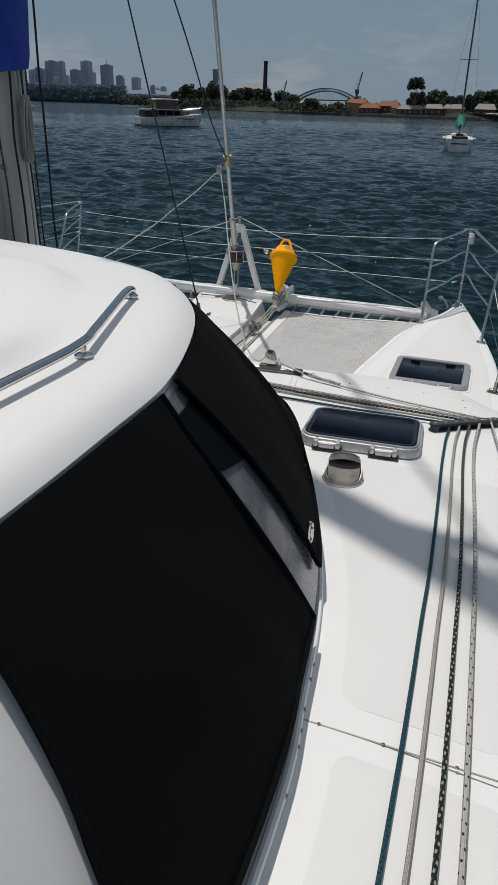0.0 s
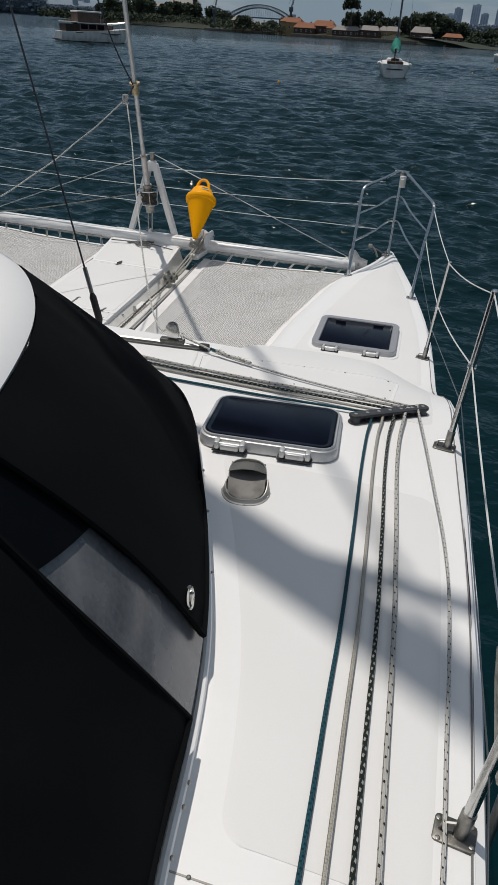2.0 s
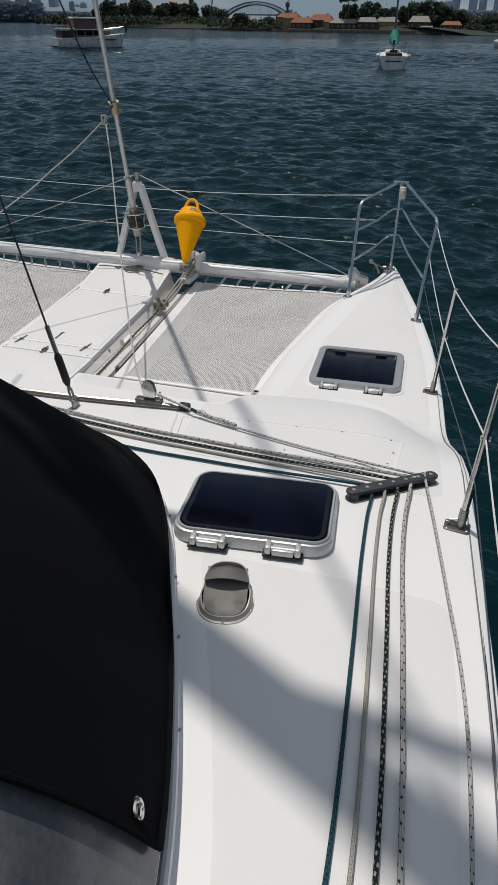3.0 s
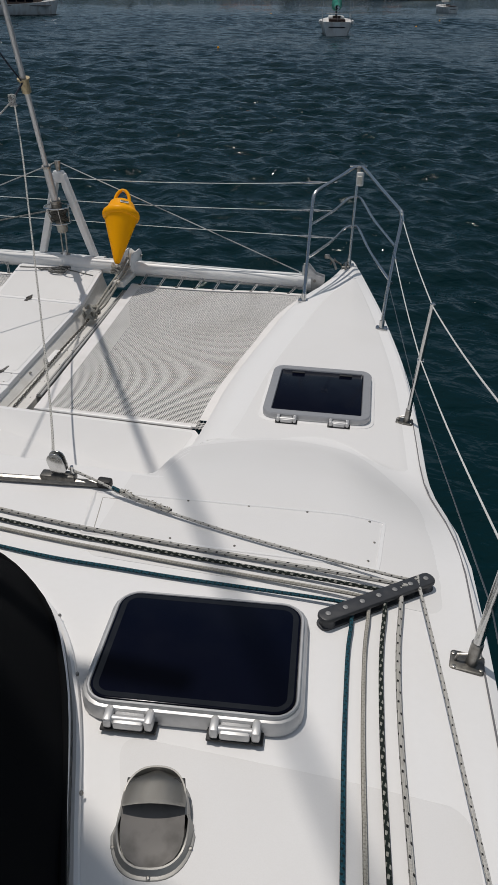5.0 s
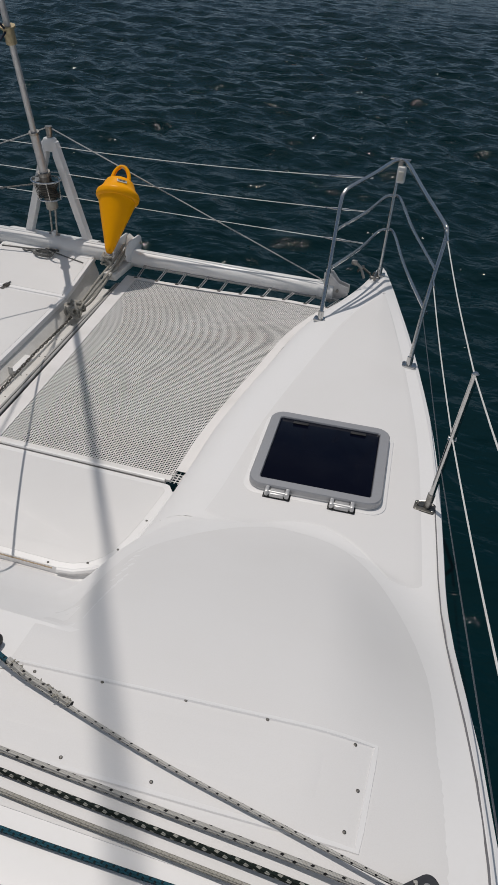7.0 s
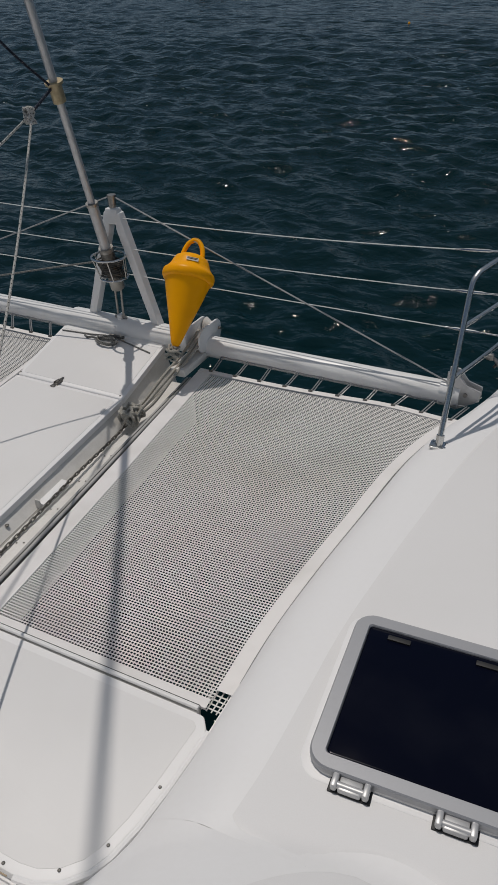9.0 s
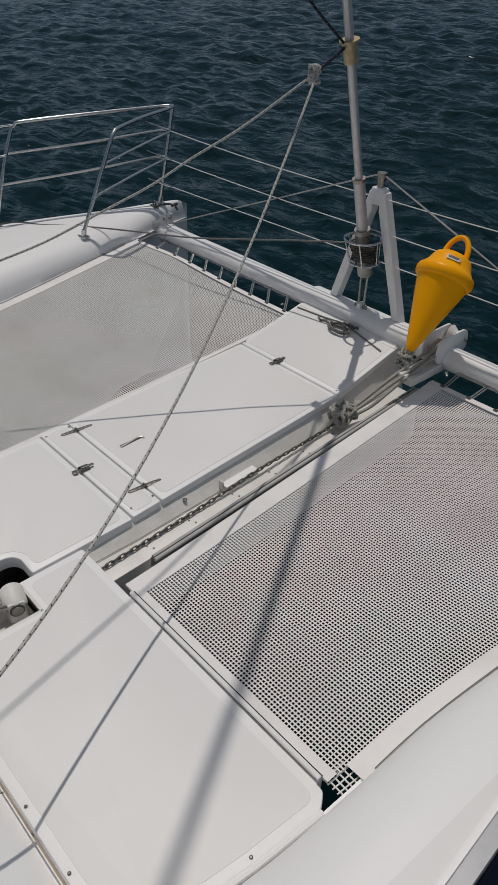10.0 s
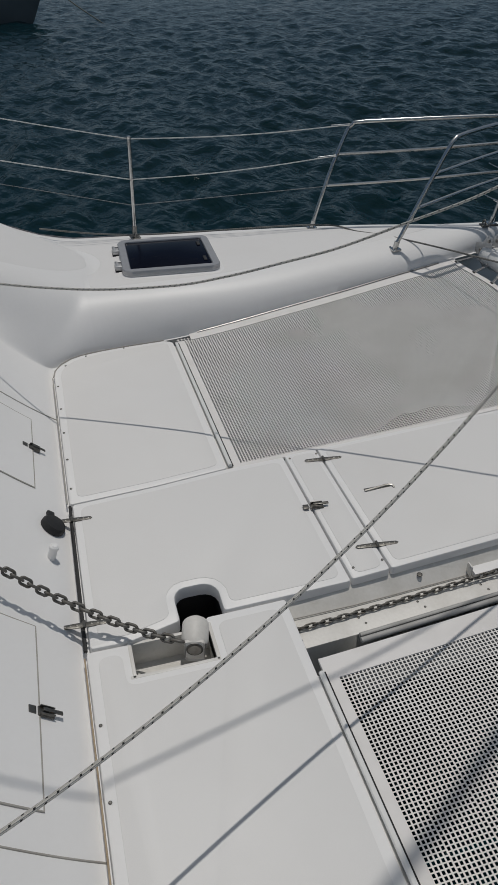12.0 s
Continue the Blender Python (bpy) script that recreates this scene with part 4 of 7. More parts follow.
# ---- pulpits ----
def pulpit(side):
    p = thing("pulpit", "polished stainless steel bow pulpit with three rails", "pulpit", "bow pulpits")
    sink = 0.0 if side > 0 else 0.075
    M = lambda q: (side * q[0], q[1], q[2] - sink * max(0.0, q[2] + 0.4))
    inner, outer_, front = (1.97, 6.667, -0.385), (2.53, 6.33, -0.41), (2.205, 7.46, -0.40)
    tf = (2.205, 7.61, 0.315)
    r = 0.0125
    part("inner_leg", tube([M(q) for q in spline([inner, (1.966, 6.81, -0.06), (1.962, 6.925, 0.20), (1.972, 6.965, 0.258), (2.0, 7.03, 0.278), (2.09, 7.28, 0.30), (2.16, 7.54, 0.315), (2.205, 7.61, 0.32)], 6)], r, 10), STEEL, p)
    part("outer_leg", tube([M(q) for q in spline([outer_, (2.548, 6.44, -0.06), (2.572, 6.545, 0.19), (2.57, 6.585, 0.248), (2.545, 6.65, 0.268), (2.40, 7.08, 0.295), (2.26, 7.54, 0.315), (2.205, 7.61, 0.32)], 6)], r, 10), STEEL, p)
    part("front_leg", tube([M(front), M(tf)], r, 10), STEEL, p)
    for z, f in ((0.085, 0.71), (-0.12, 0.42)) if side > 0 else ((0.085, 0.765), (-0.12, 0.50)):
        fr = Vector(front).lerp(Vector(tf), f)
        a = Vector((1.964, 6.875 + 0.43 * (z - 0.085), z - 0.02))
        b = Vector((2.56, 6.50 + 0.43 * (z - 0.085), z - 0.02))
        part("mid_rail", tube([M(q) for q in spline([a, a.lerp(fr, 0.5), fr + Vector((-0.05, -0.06, 0)), fr, fr + Vector((0.05, -0.06, 0)), b.lerp(fr, 0.5), b], 5)], 0.0095, 8), STEEL, p)
    for q, tilt in ((inner, 0), (outer_, 0), (front, 0)):
        z = deck_z(q[0], q[1])
        bm = slab(rounded(0.075, 0.06, 0.01, 2), 0, 0.008, 0.002, m=Matrix.Translation((side * q[0], q[1], z)))
        for dx, dy in ((0.028, 0.02), (-0.028, 0.02), (0.028, -0.02), (-0.028, -0.02)):
            lathe([(0.006, 0.007), (0.006, 0.011)], 8, bm, Matrix.Translation((side * q[0] + dx, q[1] + dy, z)))
        part("base_plate", bm, STEEL, p)
        part("socket", tube([M((q[0], q[1], z)), M((q[0], q[1] + 0.01, z + 0.05))], 0.017, 10), STEEL, p)
    if side > 0:
        part("cross_tab", block((2.205, 7.60, 0.325), (0.13, 0.02, 0.012), 0.004), STEEL, p)
    return p


for s in (1, -1):
    pulpit(s)
light = thing("navigation_light", "small white plastic navigation light on the pulpit", "navigation light")
part("housing", block((2.225, 7.575, 0.24), (0.055, 0.045, 0.10), 0.010), PAINT_WHITE, light)
part("lens", block((2.225, 7.548, 0.235), (0.035, 0.012, 0.06), 0.005), LABEL_WHITE, light)
part("bracket", block((2.21, 7.59, 0.30), (0.03, 0.03, 0.04), 0.005), STEEL_DULL, light)
for e in (1, -1):
    bc = thing("bow_shackle", "dark steel shackle and eye plate at the bow tip", "shackle", "bow shackles")
    bz = deck_z(2.19, 7.40)
    part("eye_plate", slab(rounded(0.07, 0.045, 0.012, 3), -0.002, 0.006, 0.002, m=Matrix.Translation((e * 2.185, 7.40, bz))), STEEL_DARK, bc)
    part("eye", tube([(e * 2.185 + 0.016 * math.cos(t_), 7.40, bz + 0.010 + 0.026 * math.sin(t_)) for t_ in [math.pi * k / 10 for k in range(11)]], 0.0055, 8), STEEL_DARK, bc)
    part("bow_strap", tube([(e * 2.15, 7.42, bz + 0.012), (e * 2.10, 7.47, bz + 0.022), (e * 2.07, 7.50, bz + 0.012), (e * 2.055, 7.51, bz - 0.02)], 0.008, 8), STEEL_DARK, bc)
    part("pin", tube([(e * 2.075, 7.475, bz + 0.014), (e * 2.085, 7.53, bz + 0.014)], 0.011, 8), STEEL_DARK, bc)

# ---- deck fittings ----
SCREW = lathe([(0.0055, 0), (0.0055, 0.0018), (0.003, 0.0028)], 8)
SCREW_MESH = bpy.data.meshes.new("screw")
SCREW.to_mesh(SCREW_MESH)
SCREW.free()
SCREW_MESH.materials.append(STEEL_DULL)


SCREW_DARK = SCREW_MESH.copy()
SCREW_DARK.materials[0] = STEEL_DARK


def screws(parent, places, size=1.0, lift=0.0, mesh=SCREW_MESH):
    for p in places:
        ob = new("screw", mesh)
        ob.parent = parent
        ob.matrix_basis = Matrix.Translation((p[0], p[1], p[2] + lift)) @ Matrix.Diagonal((size, size, size, 1))


def on_deck(x, y, lift=0.0):
    return Vector((x, y, deck_z(x, y) + lift))


def rope_bm(pts, r, n=10):
    """A round rope with u along its length and v round it."""
    bm = bmesh.new()
    uv = bm.loops.layers.uv.new("UVMap")
    pts = [Vector(p) for p in pts]
    up, rings, dist, run = None, [], [], 0.0
    for i, p in enumerate(pts):
        d = (pts[min(i + 1, len(pts) - 1)] - pts[max(i - 1, 0)]).normalized()
        up = d.orthogonal().normalized() if up is None else (up - d * up.dot(d)).normalized()
        side = d.cross(up)
        run += (p - pts[i - 1]).length if i else 0.0
        dist.append(run)
        rings.append([bm.verts.new(p + r * (math.cos(a) * up + math.sin(a) * side)) for a in (2 * math.pi * j / n for j in range(n))])
    for i in range(len(rings) - 1):
        for j in range(n):
            k = (j + 1) % n
            f = bm.faces.new((rings[i][j], rings[i][k], rings[i + 1][k], rings[i + 1][j]))
            for lp, (u, v) in zip(f.loops, ((dist[i], j / n), (dist[i], (j + 1) / n), (dist[i + 1], (j + 1) / n), (dist[i + 1], j / n))):
                lp[uv].uv = (u, v)
    bm.faces.new(rings[0][::-1])
    bm.faces.new(rings[-1])
    return bm


def rope(name, pts, r, mat, label, category="rope", group="", k=10, sway=0.0):
    line = spline(pts, k)
    if sway:
        line = [p + Vector((sway * noise.noise(p * 3.1), sway * noise.noise(p * 3.1 + Vector((9, 4, 2))), 0)) for p in line]
    return tagged(link_mesh(name, rope_bm(line, r), mat), label, category, group)


PANE_EDGE = material("printed_pane_edge", (0.006, 0.007, 0.010), 0.12, stain=0.4, stain_scale=20, tint=(0.015, 0.016, 0.02))


def hatch(x, y, w, d, turn, side, wide, label):
    """A deck hatch: cast frame, smoked pane, two hinges at the aft edge."""
    z = deck_z(x, y) - 0.004
    m = Matrix.Translation((side * x, y, z)) @ Matrix.Rotation(radians(side * turn), 4, "Z") @ Matrix.Rotation(radians(-2.5 if wide else 0), 4, "X")
    h = thing("deck_hatch", label, "hatch", "deck hatches")
    rim = 0.010 if wide else 0.047
    if not wide:
        part("plinth", slab(rounded(w + 0.045, d + 0.045, 0.07), -0.03, 0.009, 0.008, m=m), GEL, h)
    top = 0.050 if wide else 0.042
    part("base_flange", slab(rounded(w + (0.020 if wide else 0), d + (0.018 if wide else 0), 0.068), 0.0, 0.042 if wide else 0.022, 0.012 if wide else 0.006, m=m), ALU, h)
    part("frame", frame_ring(rounded(w - 0.002, d - 0.002, 0.06), rounded(w - 2 * rim, d - 2 * rim, 0.050 if wide else 0.012), 0.018, top, m=m, bev=0.0025 if wide else 0.005), ALU if wide else ALU_FRAME, h)
    pane = rounded(w - 2 * rim - 0.002, d - 2 * rim - 0.002, 0.050 if wide else 0.012)
    part("pane", slab(pane, 0.02, top + (0.001 if wide else -0.006), 0.003, m=m), ACRYLIC, h, "smoked acrylic pane")
    if wide:
        part("pane_border", frame_ring(rounded(w - 2 * rim - 0.012, d - 2 * rim - 0.012, 0.045), rounded(w - 2 * rim - 0.042, d - 2 * rim - 0.042, 0.028), top, top + 0.0013, m=m, bev=0.0007), PANE_EDGE, h)
    size = 1.0 if wide else 0.88
    for hx in (-0.26 * w, 0.22 * w):
        hm = m @ Matrix.Translation((hx, -d / 2 - 0.012, 0.018)) @ Matrix.Diagonal((size, size, size, 1))
        # thin dark plate, a little wider than the knuckles on it
        g = part("hinge", block((0, 0.004, -0.011), (0.128, 0.066, 0.007), 0.002, m=hm), RUBBER, h)
        for dx, wd, up in ((-0.047, 0.020, 0.0), (0.0, 0.070, -0.006), (0.047, 0.020, 0.0)):
            part("knuckle", block((dx, -0.004, 0.008 + up), (wd, 0.048, 0.030 + up), 0.006, m=hm), ALU, g)
        part("pin_barrel", tube([hm @ Vector((-0.054, -0.012, 0.008)), hm @ Vector((0.054, -0.012, 0.008))], 0.010, 10), ALU, g)
    for hx in () if wide else (-0.24 * w, 0.24 * w):
        part("latch_handle", block((hx, d / 2 - rim - 0.028, top - 0.004), (0.07, 0.018, 0.006), 0.001, m=m), RUBBER, h)
    return h


hatch(2.243, 3.09, 0.502, 0.378, 6.2, 1, True, "wide smoked acrylic deck hatch with aluminium hinges")
hatch(2.260, 5.340, 0.552, 0.565, 3.3, 1, False, "grey framed smoked acrylic hatch on the foredeck")
hatch(2.262, 5.318, 0.556, 0.565, 3.3, -1, False, "grey framed smoked acrylic hatch on the foredeck")

# ---- vent cowl ----
VENT_INSIDE = material("vent_inside", (0.21, 0.20, 0.19), 0.7, metal=0.3, stain=0.6, stain_scale=25, tint=(0.12, 0.115, 0.105))
vent = thing("vent_cowl", "brushed stainless steel clamshell vent with an open mouth", "vent")
vm = Matrix.Translation((2.262, 2.672, 0.0)) @ Matrix.Rotation(radians(12), 4, "Z")
def vent_line(a, grow=1.0):
    c, sn = math.cos(a), math.sin(a)
    return (0.066 * grow * (1 if c > 0 else -1) * abs(c) ** 0.8 * (1.10 if sn < 0 else 1.0), -0.008 + 0.092 * grow * (1 if sn > 0 else -1) * abs(sn) ** 0.85)


turns = [2 * math.pi * k / 40 for k in range(41)]
part("flange", slab([vent_line(a, 1.17) for a in turns[:-1]], 0, 0.004, 0.002, m=vm), STEEL_BRUSHED, vent)
rim_z = lambda y: 0.010 + 0.050 * smooth01(-0.075, 0.045, y)
rows = []
for grow, f in ((1.10, 0.0), (1.03, 0.6), (1.0, 1.0), (0.955, 1.0), (0.94, 0.5), (0.93, 0.0)):
    rows.append([vm @ Vector((*vent_line(a, grow), 0.003 + f * rim_z(vent_line(a)[1]))) for a in turns])
part("rim", grid_bm(rows), STEEL_BRUSHED, vent)
rows = []
for i in range(13):
    y = -0.004 + 0.086 * i / 12
    half = 0.064 * math.sqrt(max(0.02, 1 - (max(0.0, y + 0.008) / 0.092) ** 2.6))
    rows.append([vm @ Vector((half * u, y, 0.060 + 0.012 * (1 - u * u) - 0.020 * smooth01(0.045, 0.085, y))) for u in [-1 + 2 * j / 14 for j in range(15)]])
bm = grid_bm(rows)
bmesh.ops.solidify(bm, geom=bm.faces[:], thickness=0.003)
part("hood", bm, STEEL_BRUSHED, vent)
rows = [[vm @ Vector((0.063 * u * math.sqrt(max(0.05, 1 - (max(0.0, -y - 0.03) / 0.068) ** 2.4)), y, 0.006 + 0.036 * smooth01(-0.09, 0.03, y) + 0.008 * u * u)) for u in [-1 + 2 * j / 10 for j in range(11)]] for y in [-0.093 + 0.013 * i for i in range(11)]]
part("ramp", grid_bm(rows), VENT_INSIDE, vent, "dull grey scoop inside the vent")
# solid black block under the hood stands in for the mouth's shade
part("mouth", block((0, 0.052, 0.045), (0.118, 0.012, 0.034), 0.002, m=vm), RUBBER, vent, "black block standing for the shaded opening")
screws(vent, [vm @ Vector((*vent_line(a, 1.12), 0.004)) for a in (-2.75, -1.57, -0.4)], 0.8)

# ---- rope organiser ----
BOLT_GREY = material("dull_bolt_head", (0.30, 0.30, 0.30), 0.55, metal=0.4, stain=0.5, stain_scale=90, tint=(0.12, 0.12, 0.12))
A, B = Vector((2.512, 3.268, 0)), Vector((2.803, 3.517, 0))
org = thing("rope_organiser", "dark grey plastic deck organiser with sheaves for five ropes", "rope organiser")
om = Matrix.Translation((A + B) / 2 + Vector((0, 0, -0.012))) @ Matrix.Rotation(math.atan2(B.y - A.y, B.x - A.x), 4, "Z") @ Matrix.Rotation(radians(3), 4, "Y")
L = (B - A).length
part("base", slab(rounded(L, 0.046, 0.019), 0.004, 0.011, 0.003, m=om), PLASTIC_GREY, org)
part("cap", slab(rounded(L, 0.046, 0.019), 0.030, 0.042, 0.004, m=om), PLASTIC_GREY, org)
for e in (-1, 1):
    part("end_pillar", lathe([(0.024, 0.008), (0.021, 0.02), (0.024, 0.032)], 16, m=om @ Matrix.Translation((e * (L / 2 - 0.027), 0, 0))), PLASTIC_GREY, org)
holes = [-L / 2 + 0.026 + (L - 0.052) * k / 6 for k in range(7)]
for hx in holes[1:-1]:
    part("sheave", lathe([(0.019, 0.010), (0.012, 0.019), (0.019, 0.029)], 16, m=om @ Matrix.Translation((hx, 0, 0))), RUBBER, org)
for hx in holes[0:1] + holes[1:6] + holes[6:]:
    part("bolt", lathe([(0.0075, 0.041), (0.0075, 0.0432), (0.005, 0.0442)], 12, m=om @ Matrix.Translation((hx, 0, 0))), BOLT_GREY, org)
SHEAVE = [om @ Vector((hx + 0.024, 0, 0.020)) for hx in holes[1:-1]]

# ---- running ropes along the deck ----
LINES = [("halyard", ROPE_BLUE, 0.0055, 2.755, 2.87, "dark blue-green braided rope along the side deck", 3.36, 3.40),
         ("halyard", ROPE_PLAIN, 0.0055, 2.803, 2.91, "undyed off-white braided rope along the side deck", 3.435, 3.475),
         ("halyard", ROPE_DARK, 0.0058, 2.855, 2.95, "black and cream flecked rope along the side deck", 3.47, 3.515),
         ("halyard", ROPE_FLECK, 0.0066, 2.905, 2.995, "white rope with black flecks along the side deck", 3.51, 3.56)]
rope_y = lambda s, yl, x: s.y + 0.02 + (yl - s.y - 0.02) * (s.x - 0.03 - x) / (s.x - 1.75)
for (nm, mat, r, xe, xf, lab, yl, yl2), s in zip(LINES, SHEAVE):
    rope(nm, [(xf, -1.2, 0.30), (xf - 0.03, -0.2, 0.12), (xe + 0.012, 0.6, r + 0.006), (xe, 1.05, r + 0.003), (xe + (s.x - xe) * 0.41, 2.1, r + 0.002), (s.x + 0.012, 3.05, r + 0.003), (s.x + 0.004, s.y - 0.05, 0.014), (s.x, s.y, 0.02),
              (s.x - 0.03, s.y + 0.02, 0.018), (2.20, rope_y(s, yl, 2.20), r + 0.004), (1.95, rope_y(s, yl, 1.95), r + 0.003), (1.72, yl, r + 0.003), (1.45, yl + (yl2 - yl) * 0.5, r + 0.003), (1.2, yl2, r + 0.008), (0.6, yl2 + 0.06, 0.04), (0.15, 3.70, 0.08)], r, mat, lab, "rope", "control ropes", k=14, sway=0.0035)
s = SHEAVE[4]
rope("jib_sheet", [(2.99, -1.2, 0.25), (2.985, 0.2, 0.03), (2.99, 1.2, 0.008), (2.985, 1.64, 0.008), (2.955, 2.38, 0.008), (2.875, 2.9, 0.009), (s.x + 0.012, s.y - 0.03, 0.018), (s.x, s.y + 0.01, 0.02), (2.70, 3.495, 0.016), (2.27, 3.57, 0.012), (1.88, 3.66, 0.018), (1.72, 3.715, 0.032), (1.60, 3.735, 0.058)],
     0.0048, ROPE_THIN, "thin white rope with black flecks led to the car", "rope", "control ropes", k=14, sway=0.004)
rope("spliced_tail", [(1.99, 3.637, 0.018), (1.93, 3.652, 0.021), (1.86, 3.668, 0.024), (1.80, 3.69, 0.030)], 0.0078, ROPE_FLECK, "frayed whipped splice on the thin sheet", "rope", k=8, sway=0.008)
rng_f = random.Random(4)
fray = bmesh.new()
for i in range(34):
    q = Vector((1.99, 3.637, 0.018)).lerp(Vector((1.80, 3.69, 0.030)), rng_f.random())
    e = Vector((rng_f.uniform(-0.013, 0.013), rng_f.uniform(-0.010, 0.010), rng_f.uniform(0.001, 0.010)))
    tube([q, q + e * 0.6 + Vector((0, 0, 0.004)), q + e], 0.0016, 4, bm=fray)
tagged(link_mesh("frayed_strands", fray, ROPE_PLAIN), "frayed white strands sticking out of the splice", "rope end")
rope("blue_whipping", [(1.80, 3.688, 0.029), (1.77, 3.699, 0.031)], 0.0066, ROPE_BLUE, "blue whipping twine round the sheet", "rope", k=6)

# ---- jib track and car ----
track = thing("jib_track", "curved stainless steel jib track across the deck", "track")
tp = spline([(-1.72, 3.735, 0.012), (-1.2, 3.68, 0.012), (-0.6, 3.655, 0.012), (0, 3.65, 0.012), (0.6, 3.655, 0.012), (1.2, 3.68, 0.012), (1.72, 3.735, 0.012)], 6)
part("rail", tube(tp, 0.014, 8), STEEL_DULL, track)
for e in (-1, 1):
    part("end_stop", block((e * 1.725, 3.736, 0.018), (0.05, 0.034, 0.03), 0.008), RUBBER, track)
for e in (1, -1):
    car = thing("track_car", "chrome sheet car with a single block on the track", "track car", "sheet cars")
    cm = Matrix.Translation((e * 1.565, 3.727, 0.016)) @ Matrix.Rotation(radians(e * 6), 4, "Z")
    part("slider", block((0, 0, 0.010), (0.12, 0.040, 0.026), 0.006, m=cm), STEEL_DARK, car)
    bk = cm @ Matrix.Translation((0, 0.004, 0.060)) @ Matrix.Rotation(radians(-14 * e), 4, "Y")
    for dy in (-0.011, 0.011):
        part("cheek", slab(rounded(0.056, 0.084, 0.026, 5), -0.0018, 0.0018, 0.001, m=bk @ Matrix.Translation((0, dy, 0)) @ Matrix.Rotation(radians(90), 4, "X")), STEEL, car)
    part("sheave", lathe([(0.019, -0.008), (0.013, 0), (0.019, 0.008)], 18, m=bk @ Matrix.Rotation(radians(90), 4, "X")), RUBBER, car)
    part("strap", block((0, 0, 0.026), (0.020, 0.027, 0.010), 0.003, m=bk), STEEL_DULL, car)
    part("stop_pin", tube([cm @ Vector((0.05, 0, 0.02)), cm @ Vector((0.05, 0, 0.055))], 0.006, 8), STEEL, car)

# ---- ropes from the forestay knot to the cars ----
KNOT = Vector((-0.092, 6.782, 0.782))
rope("jib_sheet", [KNOT + Vector((0.014, -0.006, -0.016))] + [Vector((-0.03 + 1.575 * t, 6.715 - 2.975 * t, 0.765 - 0.675 * t)) + Vector((0.006, -0.03, -0.48)) * (4 * t * (1 - t)) - Vector((0, 0, 0.57)) * (t ** 3 * (1 - t)) for t in [k / 10 for k in range(1, 11)]], 0.0052, ROPE_THIN, "white flecked sheet from the forestay to the car", "rope", "sheets", k=16)
rope("jib_sheet", [KNOT, (-0.231, 6.513, 0.585), (-0.329, 6.308, 0.465), (-0.408, 6.141, 0.360), (-0.503, 5.943, 0.260), (-0.609, 5.722, 0.150), (-0.703, 5.525, 0.076), (-0.801, 5.319, 0.004), (-0.905, 5.102, -0.053), (-1.08, 4.73, -0.095), (-1.30, 4.27, -0.085), (-1.47, 3.91, -0.01), (-1.55, 3.75, 0.07)], 0.0052, ROPE_THIN, "white flecked sheet from the forestay to the car", "rope", "sheets", k=16)
knot = []
for i in range(90):
    a = i * 0.37
    knot.append(KNOT + Vector((0.017 * math.sin(a * 2.0), 0.019 * math.cos(a * 3.0), 0.034 * math.sin(a * 1.3))))
tagged(link_mesh("sheet_knot", rope_bm(knot, 0.0055, 8), ROPE_THIN), "white flecked rope knotted at the clew line", "knot")
rope("snap_line", [KNOT, (-0.10, 6.88, 0.825), (-0.108, 6.975, 0.865)], 0.007, ROPE_NAVY, "navy lashing between knot and forestay", "rope")
rope("spinnaker_halyard", [(-0.11, 6.985, 0.875), (-0.06, 6.50, 1.22), (0, 5.70, 2.03), (0, 3.88, 3.95)], 0.006, ROPE_NAVY, "dark navy halyard from the forestay to the mast", "rope", "halyards")
rope("furling_line", [(-0.19, 7.24, -0.07), (-0.5, 7.19, -0.135), (-0.85, 7.14, -0.215), (-1.3, 7.04, -0.305), (-1.79, 6.93, -0.372), (-2.12, 6.745, -0.388), (-2.3, 6.56, -0.388), (-2.52, 6.32, -0.392), (-2.70, 5.2, -0.415), (-2.78, 4.6, -0.35)], 0.0052, ROPE_GREY, "thin grey furling line led along the far deck", "rope", k=12)

# ---- stanchions and lifelines ----
def stanchion(x, y, side, lean=0.045, height=0.62):
    s_ = thing("stanchion", "polished stainless steel stanchion with a braced base", "stanchion", "stanchions")
    z = deck_z(x, y)
    M = lambda p: Vector((side * p[0], p[1], p[2]))
    top_ = Vector((x + lean, y + 0.02, z + height))
    foot = Vector((x, y, z))
    bm = slab(rounded(0.085, 0.062, 0.008, 2), -0.006, 0.006, 0.002, m=Matrix.Translation((side * (x - 0.01), y, z)) @ Matrix.Rotation(radians(-side * 6), 4, "Z"))
    part("base_plate", bm, STEEL_DARK, s_)
    screws(s_, [(side * (x - 0.01) + dx, y + dy, z + 0.006) for dx in (-0.033, 0.033) for dy in (-0.022, 0.022)], 1.0)
    part("post", tube([M(foot), M(foot.lerp(top_, 0.6)), M(top_)], 0.0125, 12), STEEL, s_)
    part("socket", tube([M(foot), M(foot.lerp(top_, 0.12))], 0.0155, 12), STEEL_DULL, s_)
    part("brace", tube([M((x - 0.040, y, z + 0.004)), M((x - 0.036, y, z + 0.028)), M(foot.lerp(top_, 0.06))], 0.0038, 6), STEEL_DULL, s_)
    part("cap", lathe([(0.0135, 0), (0.0135, 0.012), (0.008, 0.018)], 10, m=Matrix.Translation(M(top_))), STEEL, s_)
    mid = foot.lerp(top_, 0.56 if side > 0 else 0.60)
    part("wire_eye", tube([M(mid + Vector((-0.016, 0, 0))), M(mid + Vector((0.016, 0, 0)))], 0.009, 8), STEEL, s_)
    return top_, mid


